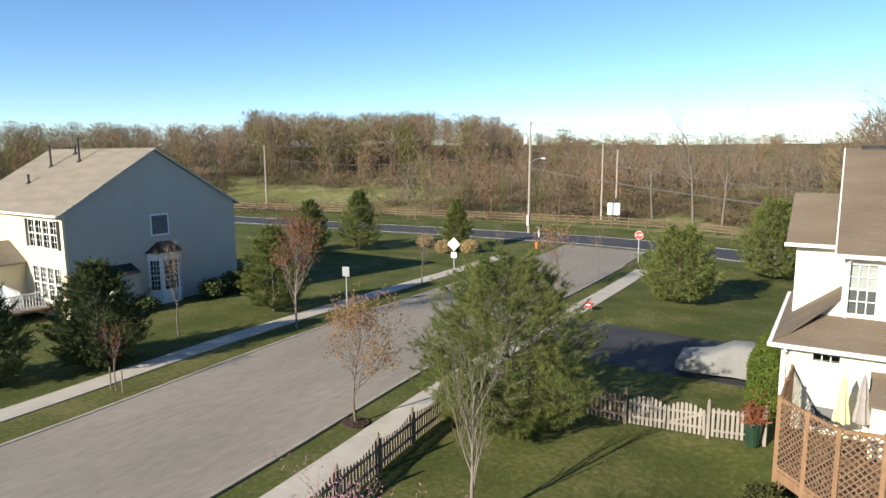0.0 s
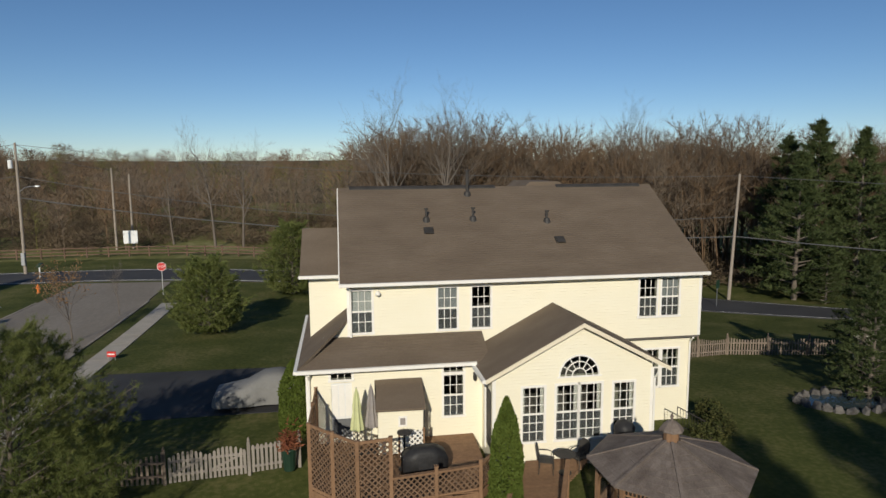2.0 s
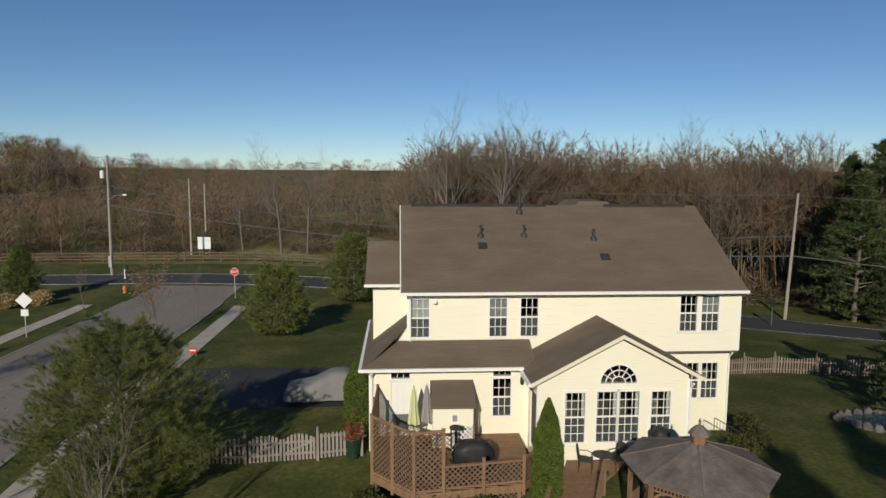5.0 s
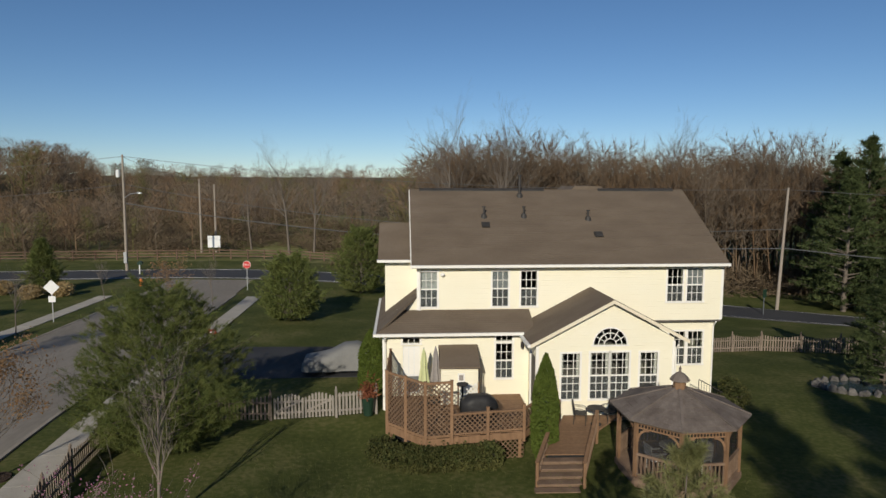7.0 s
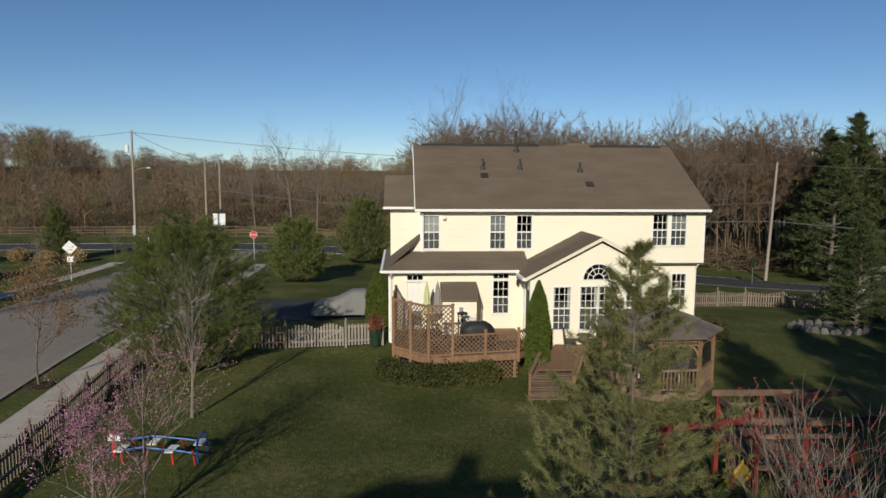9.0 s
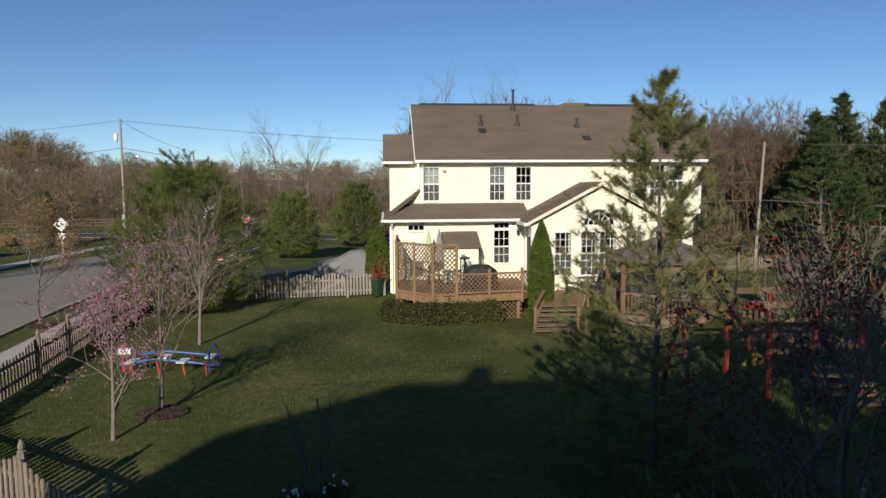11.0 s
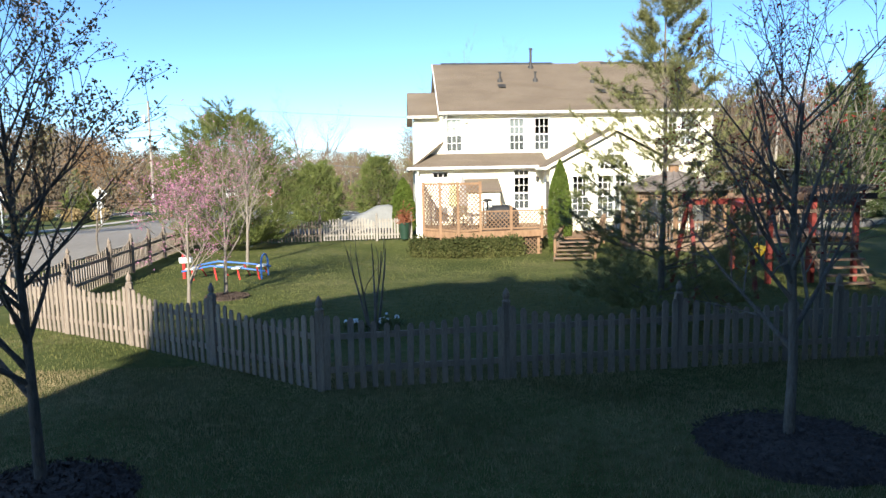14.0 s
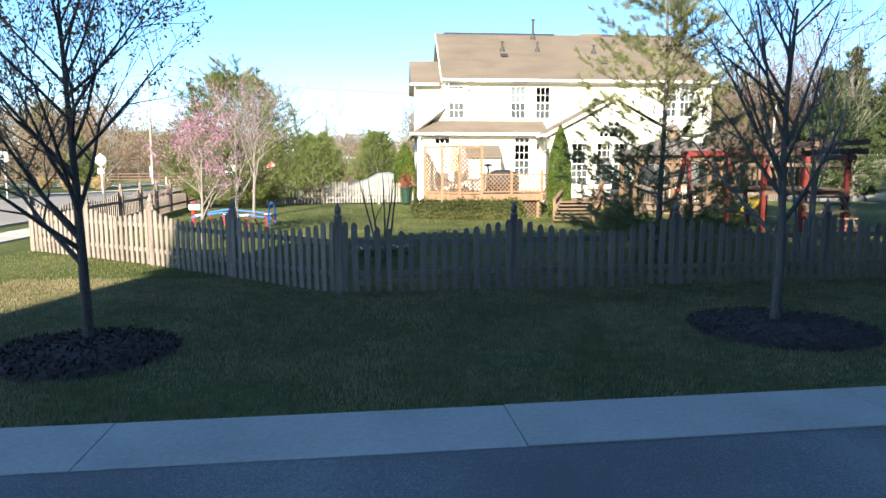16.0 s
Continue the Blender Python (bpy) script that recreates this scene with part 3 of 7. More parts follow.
    box(bm, cx - cr - 0.05, cx + cr + 0.05, 22.87, 22.95, cz - 0.06, cz)
    fan = part("fanlight", bm, "trim", h, "half-round fanlight with radiating bars")
    bm = bmesh.new()
    prism(bm, arc, (0, 0.008, 0))
    for v in bm.verts:
        v.co.y += 0.05
    part("pane", bm, "glass", fan).visible_shadow = False
    # roofs
    E, R = 25.62, 31.05
    bm = bmesh.new()
    slab(bm, (-1.10, E, 6.30), (13.56, E, 6.30), (13.56, R, 9.62), (-1.10, R, 9.62), 0.14)
    slab(bm, (-1.10, 36.5, 6.30), (13.5, 36.5, 6.30), (13.5, R, 9.62), (-1.10, R, 9.62), 0.14)
    main_roof = part("roof", bm, "shingle", h, "brown asphalt shingle roof")
    shingle_strips(main_roof, (-1.10, E, 6.302), (13.5, E, 6.302), (13.5, R, 9.622), (-1.10, R, 9.622), 44, 48, "shingle")
    bm = bmesh.new()
    for a, b in ((-0.6, 6.0), (8.9, 13.0)):
        slab(bm, (a, R - 0.16, 9.585), (b, R - 0.16, 9.585), (b, R, 9.69), (a, R, 9.69), 0.05)
    part("ridge_vent", bm, "vent", main_roof)
    bm = bmesh.new()
    prism(bm, [(7.2, 31.4, 9.3), (9.9, 31.4, 9.3), (9.2, 31.4, 9.80), (7.8, 31.4, 9.80)], (0, 3, 0))
    part("front_gable_roof", bm, "shingle", main_roof)
    bm = bmesh.new()
    slab(bm, (-2.66, 27.65, 6.32), (-1.0, 27.65, 6.32), (-1.0, 30.5, 7.92), (-2.66, 30.5, 7.92), 0.12)
    slab(bm, (-2.66, 33.4, 6.32), (-1.0, 33.4, 6.32), (-1.0, 30.5, 7.92), (-2.66, 30.5, 7.92), 0.12)
    part("wing_roof", bm, "shingle", h)
    bm = bmesh.new()
    slab(bm, (-2.66, 24.38, 3.50), (4.3, 24.38, 3.50), (4.3, 26.0, 4.21), (-1.72, 26.0, 4.21), 0.12)
    slab(bm, (-2.66, 24.38, 3.50), (-2.66, 33.2, 3.50), (-0.80, 33.2, 4.93), (-0.80, 26.05, 4.93), 0.12)
    pr = part("lower_roof", bm, "shingle", h)
    shingle_strips(pr, (-2.64, 24.38, 3.502), (4.1, 24.38, 3.502), (4.1, 26.0, 4.212), (-1.72, 26.0, 4.212), 11, 24, "shingle")
    bm = bmesh.new()
    slab(bm, (3.70, 22.62, 3.40), (3.70, 26.0, 3.40), (7.15, 26.0, 5.22), (7.15, 22.62, 5.22), 0.12)
    slab(bm, (10.40, 22.62, 3.50), (10.40, 26.3, 3.50), (7.15, 26.3, 5.22), (7.15, 22.62, 5.22), 0.12)
    part("sunroom_roof", bm, "shingle", h)
    bm = bmesh.new()
    prism(bm, [(3.70, 22.58, 3.24), (7.15, 22.58, 5.06), (7.15, 22.58, 5.21), (3.70, 22.58, 3.39)], (0, 0.045, 0))
    part("rake_board", bm, "siding_trim", h)
    bm = bmesh.new()
    prism(bm, [(10.40, 22.58, 3.34), (7.15, 22.58, 5.06), (7.15, 22.58, 5.21), (10.40, 22.58, 3.49)], (0, 0.045, 0))
    part("rake_board", bm, "siding_trim", h)
    bm = bmesh.new()
    prism(bm, [(-1.14, E, 6.13), (-1.14, R, 9.45), (-1.14, R, 9.61), (-1.14, E, 6.29)], (0.045, 0, 0))
    part("rake_board", bm, "trim", h)
    bm = bmesh.new()
    prism(bm, [(13.5, E, 6.13), (13.5, R, 9.45), (13.5, R, 9.61), (13.5, E, 6.29)], (0.045, 0, 0))
    part("rake_board", bm, "trim", h)
    bm = bmesh.new()
    box(bm, -1.10, 13.5, 25.66, 26.0, 6.16, 6.19)
    box(bm, -2.6, 4.0, 24.42, 24.75, 3.36, 3.39)
    part("soffit", bm, "trim", h)
    gutter(h, (-1.14, 25.56, 6.30), (13.55, 25.56, 6.30))
    gutter(h, (-2.68, 24.32, 3.50), (3.75, 24.32, 3.50))
    gutter(h, (-2.7, 27.6, 6.31), (-1.12, 27.6, 6.31))
    gutter(h, (-2.72, 24.3, 3.50), (-2.72, 33.0, 3.50))
    gutter(h, (3.64, 22.6, 3.38), (3.64, 24.3, 3.38))
    for x, y, z0, z1 in ((-0.72, 25.93, 4.2, 6.2), (9.92, 22.84, 0.2, 3.3), (13.2, 26.24, -0.6, 3.5), (-2.27, 24.68, 0.1, 3.3), (4.0, 24.0, 0.4, 3.3)):
        bm = bmesh.new()
        tube(bm, [(x, y - 0.25, z1), (x, y, z1 - 0.25), (x, y, z0)], 0.04, 8)
        part("downspout", bm, "trim", h)
    for x, y, z0, z1 in ((-0.80, 25.985, 3.8, 6.2), (13.42, 25.985, 3.6, 6.2), (-2.33, 24.735, 0, 3.4), (4.05, 22.885, 0.1, 3.4), (9.85, 22.885, 0.1, 3.4)):
        bm = bmesh.new()
        box(bm, x - 0.06, x + 0.06, y, y + 0.03, z0, z1)
        part("corner_board", bm, "trim", h)
    # windows
    for (x0, x1, z0, z1), bl in zip(up, ("full", "half", "", "", "half")):
        window(h, x0, x1, z0, z1, 26.0, behind=bl)
    for x0, x1, z0, z1 in low_r:
        window(h, x0, x1, z0, z1, 26.30)
    window(h, *low[1], 24.75, 3, 1, False, label="three-pane transom window")
    window(h, *low[2], 24.75, behind="")
    window(h, *low[3], 24.75, 3, 1, False, label="three-pane transom window")
    for w in sr:
        window(h, *w, 22.9, 3, 6, curtain=True, label="tall white sash window with pale curtains")
    bm = bmesh.new()
    box(bm, -1.50, -0.77, 24.79, 24.84, 0.72, 2.86)
    door = part("door", bm, "white", h, "white glazed back door")
    for i in range(3):
        bm = bmesh.new()
        box(bm, -1.46 + 0.235 * i, -1.27 + 0.235 * i, 24.775, 24.79, 1.6, 2.78)
        part("panel", bm, "trim", door)
    bm = bmesh.new()
    box(bm, -1.46, -0.81, 24.77, 24.79, 0.8, 1.5)
    part("pane", bm, "blind", door)
    bm = bmesh.new()
    box(bm, 4.03, 4.05, 23.3, 24.2, 0.6, 2.7)
    part("screen_door", bm, "vent", h, "dark screen door on the sunroom side")
    # roof vents
    for x, y, hh, r in ((4.62, 30.5, 1.05, 0.07), (2.55, 28.9, 0.45, 0.05), (4.55, 28.9, 0.45, 0.05), (7.75, 28.7, 0.40, 0.05)):
        z = 6.30 + (y - E) * 0.6114
        bm = bmesh.new()
        lathe(bm, [(0.20, -0.12), (r + 0.07, 0.12), (r, 0.16), (r, hh), (r + 0.04, hh), (r + 0.04, hh + 0.06)], 12, (x, y, z))
        part("vent_pipe", bm, "vent", h, "dark roof vent pipe")
    for x, y in ((2.56, 28.25), (7.95, 27.55)):
        z = 6.30 + (y - E) * 0.6114
        bm = bmesh.new()
        m = Matrix.Translation((x, y, z)) @ Matrix.Rotation(math.atan(0.6114), 4, "X")
        box(bm, -0.2, 0.2, -0.2, 0.2, 0, 0.07, m)
        box(bm, -0.15, 0.15, -0.24, 0.1, 0.07, 0.11, m)
        part("roof_vent", bm, "vent", h, "low dark box vent")
    bm = bmesh.new()
    box(bm, 3.70, 3.80, 24.62, 24.75, 2.74, 2.98)
    lathe(bm, [(0.03, 0), (0.07, 0.05), (0.07, 0.2), (0.02, 0.28)], 8, (3.75, 24.60, 2.70))
    part("wall_lamp", bm, "vent", h)
    bm = bmesh.new()
    lathe(bm, [(0.02, 0), (0.1, 0.06), (0.1, 0.12), (0.05, 0.2)], 10, (0.30, 25.86, 5.75))
    part("flood_lamp", bm, "trim", h)
    return h


main_house()


def neighbour_house():
    h = thing("house", "neighbouring two-storey yellow-sided house, gable wall coloured grey-beige for its shade", "house")
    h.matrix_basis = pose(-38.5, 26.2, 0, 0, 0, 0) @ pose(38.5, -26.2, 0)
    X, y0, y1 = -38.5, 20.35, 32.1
    # walls turned from the sun get the darker, shade-toned siding
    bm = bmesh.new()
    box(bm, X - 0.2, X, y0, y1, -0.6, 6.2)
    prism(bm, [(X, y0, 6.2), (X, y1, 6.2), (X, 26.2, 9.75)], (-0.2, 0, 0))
    part("gable_wall", bm, "siding_grey_shade", h)
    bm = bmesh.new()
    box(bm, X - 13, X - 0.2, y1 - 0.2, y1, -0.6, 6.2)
    part("front_wall", bm, "siding_grey_shade", h)
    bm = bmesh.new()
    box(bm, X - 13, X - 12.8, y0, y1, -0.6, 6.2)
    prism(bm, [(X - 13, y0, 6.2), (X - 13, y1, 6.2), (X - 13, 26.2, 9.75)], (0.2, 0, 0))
    part("far_gable_wall", bm, "siding_grey_shade", h)
    up = [(X - 3.9 + 0.86 * i, X - 3.2 + 0.86 * i, 4.15, 5.75) for i in range(4)]
    low = [(X - 3.9 + 0.86 * i, X - 3.2 + 0.86 * i, 1.0, 2.95) for i in range(4)]
    up = [(a - 0.1, b - 0.1, c, d) for a, b, c, d in up]
    bm = bmesh.new()
    wall_with_holes(bm, X - 13, X, -0.6, 6.2, y0 - 0.16, y0, up + low)
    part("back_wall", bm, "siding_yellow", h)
    for w in up:
        window(h, *w, y0 - 0.16, 2, 4, behind="half")
    for w in low:
        window(h, *w, y0 - 0.16, 3, 6, curtain=True)
    bm = bmesh.new()
    box(bm, X - 12.8, X - 0.2, y0 + 2.5, y0 + 2.6, -0.5, 6.1)
    part("inner_wall", bm, "room_dim", h)
    for x in (X - 4.35, X - 0.62):
        bm = bmesh.new()
        box(bm, x, x + 0.3, y0 - 0.21, y0 - 0.163, 4.1, 5.8)
        part("shutter", bm, "dark", h)
    bm = bmesh.new()
    slab(bm, (X + 0.12, y0 - 0.45, 6.12), (X + 0.12, 26.2, 9.95), (X - 13.1, 26.2, 9.95), (X - 13.1, y0 - 0.45, 6.12), 0.14)
    slab(bm, (X + 0.12, y1 + 0.35, 6.12), (X + 0.12, 26.2, 9.95), (X - 13.1, 26.2, 9.95), (X - 13.1, y1 + 0.35, 6.12), 0.14)
    roof = part("roof", bm, "shingle_grey", h)
    bm = bmesh.new()
    for ya in (y0 - 0.45, y1 + 0.35):
        prism(bm, [(X + 0.12, ya, 5.97), (X + 0.12, 26.2, 9.80), (X + 0.12, 26.2, 9.94), (X + 0.12, ya, 6.11)], (0.04, 0, 0))
    part("rake_board", bm, "siding_grey_shade", h)
    gutter(h, (X + 0.15, y0 - 0.5, 6.14), (X - 13.1, y0 - 0.5, 6.14))
    for x, y, hh in ((X - 6.4, 24.8, 1.5), (X - 9.0, 24.2, 1.4), (X - 8.4, 25.6, 0.5), (X - 8.6, 22.5, 0.5)):
        z = 6.12 + (y - y0 + 0.45) * 0.615
        bm = bmesh.new()
        lathe(bm, [(0.2, -0.1), (0.1, 0.1), (0.07, 0.15), (0.07, hh), (0.1, hh + 0.06)], 10, (x, y, z))
        part("vent_pipe", bm, "vent", roof)
    # gable window and bay
    bm = bmesh.new()
    box(bm, X, X + 0.04, 25.55, 26.85, 4.36, 5.76)
    win = part("window", bm, "trim", h, "white-framed gable window with a dark screen")
    bm = bmesh.new()
    box(bm, X + 0.042, X + 0.05, 25.65, 26.75, 4.46, 5.66)
    part("pane", bm, "blind", win)
    bm = bmesh.new()
    out = [(X, 25.2), (X + 0.65, 25.75), (X + 0.65, 27.0), (X, 27.55)]
    prism(bm, [(x, y, -0.2) for x, y in out], (0, 0, 3.5))
    bay = part("bay_window", bm, "white", h, "projecting white bay window")
    bm = bmesh.new()
    e = [(X, 25.0, 3.3), (X + 0.85, 25.65, 3.3), (X + 0.85, 27.1, 3.3), (X, 27.75, 3.3)]
    t = [(X, 25.9, 3.95), (X, 26.85, 3.95)]
    vs = [bm.verts.new(p) for p in e] + [bm.verts.new(p) for p in t]
    for f in ((0, 1, 4), (1, 2, 5, 4), (2, 3, 5), (3, 2, 1, 0), (0, 4, 5, 3)):
        bm.faces.new([vs[i] for i in f])
    part("bay_roof", bm, "dark", bay)
    for (a, b) in ((0, 1), (1, 2), (2, 3)):
        p, q = Vector((*out[a], 0)), Vector((*out[b], 0))
        d = (q - p).normalized()
        nn = Vector((d.y, -d.x, 0))
        p2, q2 = p + d * 0.16 + nn * 0.004, q - d * 0.16 + nn * 0.004
        bm = bmesh.new()
        prism(bm, [p2 + Vector((0, 0, 0.9)), q2 + Vector((0, 0, 0.9)), q2 + Vector((0, 0, 2.8)), p2 + Vector((0, 0, 2.8))], nn * 0.012)
        part("pane", bm, "dark", bay)
        bm = bmesh.new()
        for k in range(1, 3):
            r = p2.lerp(q2, k / 3) + nn * 0.02
            beam(bm, r + Vector((0, 0, 0.9)), r + Vector((0, 0, 2.8)), 0.025, 0.02)
        for k in range(1, 6):
            z = Vector((0, 0, 0.9 + 1.9 * k / 6))
            beam(bm, p2 + z + nn * 0.02, q2 + z + nn * 0.02, 0.02, 0.06 if k == 3 else 0.025)
        part("grid", bm, "trim", bay)
    # small side entry roof
    bm = bmesh.new()
    prism(bm, [(X, 22.2, 2.35), (X + 1.1, 22.2, 2.35), (X, 22.2, 2.85)], (0, 1.9, 0))
    part("porch_roof", bm, "dark", h)
    bm = bmesh.new()
    box(bm, X, X + 0.9, 22.3, 24.0, -0.3, 2.35)
    part("porch", bm, "siding_grey_shade", h)
    # rear extension and deck
    bm = bmesh.new()
    box(bm, X - 8.5, X - 4.9, y0 - 4.0, y0 - 0.16, -0.5, 3.2)
    part("extension", bm, "siding_yellow", h)
    bm = bmesh.new()
    slab(bm, (X - 8.8, y0 - 4.3, 3.1), (X - 8.8, y0 - 0.2, 3.1), (X - 6.7, y0 - 0.2, 4.3), (X - 6.7, y0 - 4.3, 4.3))
    slab(bm, (X - 4.6, y0 - 4.3, 3.1), (X - 4.6, y0 - 0.2, 3.1), (X - 6.7, y0 - 0.2, 4.3), (X - 6.7, y0 - 4.3, 4.3))
    part("extension_roof", bm, "shingle_grey", h)


neighbour_house()


def rear_house():
    """The house across the back street, whose shadow lies over the lawn."""
    h = thing("house", "beige house across the street", "house")
    h.matrix_basis = pose(0, 0, 0, 0, 0, 0)
    x0, x1, ya, yb = -11.7, 30.0, -27.0, -17.0
    xm, xr, zr, zc, zl = -0.6, -9.5, 14.2, 11.7, 12.5      # end of the high part, start of its ridge, heights of ridge, clipped gable and low ridge
    yc = 5.4 * (zc - 8.55) / (zr - 8.55)
    bm = bmesh.new()
    box(bm, x0, x1, ya, yb, -0.3, 7.0)
    box(bm, x0, xm, ya, yb, 7.0, 8.6)
    prism(bm, [(x0, ya, 8.6), (x0, yb, 8.6), (x0, -16.8 - yc, zc - 0.1), (x0, -27.2 + yc, zc - 0.1)], (0.2, 0, 0))
    prism(bm, [(xm - 0.2, ya, 8.6), (xm - 0.2, yb, 8.6), (xm - 0.2, -22, zr - 0.3)], (0.2, 0, 0))
    prism(bm, [(x1 - 0.2, ya, 7.0), (x1 - 0.2, yb, 7.0), (x1 - 0.2, -22, zl - 0.3)], (0.2, 0, 0))
    part("wall", bm, "siding_grey_shade", h)
    bm = bmesh.new()
    for ye, sg in ((-16.6, -1), (-27.4, 1)):
        prism(bm, [(x0 - 0.2, ye, 8.41), (xm + 0.2, ye, 8.41), (xm + 0.2, -22, zr - 0.14), (xr, -22, zr - 0.14), (x0 - 0.2, ye + sg * yc, zc - 0.14)], (0, 0, 0.14))
        prism(bm, [(xm + 0.2, ye, 6.81), (x1 + 0.3, ye, 6.81), (x1 + 0.3, -22, zl - 0.14), (xm + 0.2, -22, zl - 0.14)], (0, 0, 0.14))
    prism(bm, [(x0 - 0.2, -16.6 - yc, zc - 0.14), (x0 - 0.2, -27.4 + yc, zc - 0.14), (xr, -22, zr - 0.14)], (0, 0, 0.14))
    part("roof", bm, "shingle_grey", h)
    bm = bmesh.new()
    box(bm, -7.9, -7.3, -22.4, -21.6, 13.4, 14.7)
    part("chimney", bm, "stone", h)
    for k in range(9):
        for z in (1.2, 4.8):
            bm = bmesh.new()
            x = x0 + 2.2 + k * 4.6
            box(bm, x, x + 1.1, yb, yb + 0.05, z, z + 1.6)
            w = part("window", bm, "trim", h)
            bm = bmesh.new()
            box(bm, x + 0.08, x + 1.02, yb + 0.05, yb + 0.06, z + 0.08, z + 1.52)
            part("pane", bm, "blind", w)


rear_house()


def neighbour_deck():
    t = thing("neighbour_deck", "small raised deck with white balusters behind the neighbouring house", "deck")
    x0, x1, y0, y1 = -46.5, -40.2, 16.4, 20.1
    bm = bmesh.new()
    box(bm, x0, x1, y0, y1, 0.55, 0.68)
    part("platform", bm, "wood_old", t)
    for z in (0.78, 1.6):
        bm = bmesh.new()
        box(bm, x0, x1, y0, y0 + 0.06, z, z + 0.07)
        box(bm, x1 - 0.06, x1, y0 + 0.06, y1, z, z + 0.07)
        part("rail", bm, "white", t)
    k = 0
    for i in range(38):
        bm = bmesh.new()
        x = x0 + 0.1 + i * 0.163
        box(bm, x, x + 0.04, y0 + 0.01, y0 + 0.05, 0.85, 1.6)
        part("baluster", bm, "white", t)
    for i in range(22):
        bm = bmesh.new()
        y = y0 + 0.15 + i * 0.163
        box(bm, x1 - 0.05, x1 - 0.01, y, y + 0.04, 0.85, 1.6)
        part("baluster", bm, "white", t)
    for x, y in ((x0 + 0.3, y0 + 0.3), (x1 - 0.3, y0 + 0.3), (x1 - 0.3, y1 - 0.3)):
        bm = bmesh.new()
        box(bm, x - 0.06, x + 0.06, y - 0.06, y + 0.06, -0.1, 0.55)
        part("leg", bm, "wood_old", t)
    c = thing("covered_furniture", "garden table and chairs under a loose white sheet", "furniture", (-42.6, 18.3, 0.68), 20)
    bm = bmesh.new()
    rings = []
    for r, z in ((1.0, 0.0), (1.05, 0.35), (0.95, 0.75), (0.6, 0.98), (0.15, 1.25)):
        rings.append([bm.verts.new((1.25 * r * math.cos(6.283 * k / 14) * (1 + 0.12 * math.sin(3 * k)), r * math.sin(6.283 * k / 14) * (1 + 0.1 * math.cos(4 * k)), z + 0.12 * math.sin(2.3 * k) * (z > 0.3))) for k in range(14)])
    for a, b in zip(rings, rings[1:]):
        for k in range(14):
            bm.faces.new((a[k], a[(k + 1) % 14], b[(k + 1) % 14], b[k]))
    bm.faces.new(rings[-1])
    part("sheet", bm, "white", c)


neighbour_deck()


# ---- plants ----
def sprout(rng, height, r0, spread_deg, levels, limbs, lean=0.0, first=0.3, wander=0.16, shrink=0.62, up=0.35, multi=1):
    """A branching skeleton: segments (a, b, ra, rb, level) and the twig tips with their direction."""
    segs, tips = [], []

    def grow(p, d, length, r, level):
        n = 4 if level == 0 else 3
        pts = [p]
        for i in range(n):
            wd = wander if level else wander * 0.3
            d = (d + Vector((rng.gauss(0, wd), rng.gauss(0, wd), rng.gauss(0, wd * 0.5) + (up * 0.18 if level else 0)))).normalized()
            q = p + d * (length / n)
            ra, rb = r * (1 - 0.75 * i / n), r * (1 - 0.75 * (i + 1) / n)
            segs.append((p.copy(), q.copy(), max(ra, 0.004), max(rb, 0.003), level))
            p = q
            pts.append(p)
        if level >= levels:
            tips.append((p, d))
            tips.append((pts[-2], d))
            return
        k = limbs if level == 0 else (5 if level == 1 else 4)
        for j in range(k):
            t = first + (1 - first) * (j + rng.random()) / k if level == 0 else 0.25 + 0.75 * (j + rng.random()) / k
            f = min(t, 0.999) * n
            i = int(f)
            q = pts[i].lerp(pts[i + 1], f - i)
            a = rng.random() * 6.283
            side = d.orthogonal().normalized()
            side = Matrix.Rotation(a, 3, d) @ side
            ang = radians(spread_deg * (0.75 + 0.5 * rng.random()))
            nd = (d * math.cos(ang) + side * math.sin(ang)).normalized()
            nd = (nd + Vector((0, 0, up))).normalized()
            grow(q, nd, length * shrink * (1.15 - 0.55 * t if level == 0 else 1.0) * (0.8 + 0.4 * rng.random()), r * (1 - 0.7 * t) * 0.62, level + 1)
        tips.append((p, d))

    for k in range(multi):
        a = 6.283 * k / multi
        d = Vector((math.cos(a) * 0.2, math.sin(a) * 0.2, 1)).normalized() if multi > 1 else Vector((lean, lean * 0.4, 1)).normalized()
        grow(Vector((0.05 * math.cos(a), 0.05 * math.sin(a), -0.05)) if multi > 1 else Vector((0, 0, -0.05)), d, height * (1 if multi > 1 else 0.78), r0, 0)
    return segs, tips


def seg_mesh(segs, sides_of):
    """Tapered bars of the skeleton as vertex and face lists."""
    verts, faces = [], []
    for a, b, ra, rb, lv in segs:
        n = sides_of(lv)
        q = (b - a).to_track_quat("Z", "Y")
        s = len(verts)
        for p, r in ((a, ra), (b, rb)):
            for k in range(n):
                verts.append(tuple(p + q @ Vector((r * math.cos(6.2832 * k / n), r * math.sin(6.2832 * k / n), 0))))
        for k in range(n):
            faces.append((s + k, s + (k + 1) % n, s + n + (k + 1) % n, s + n + k))
    return verts, faces


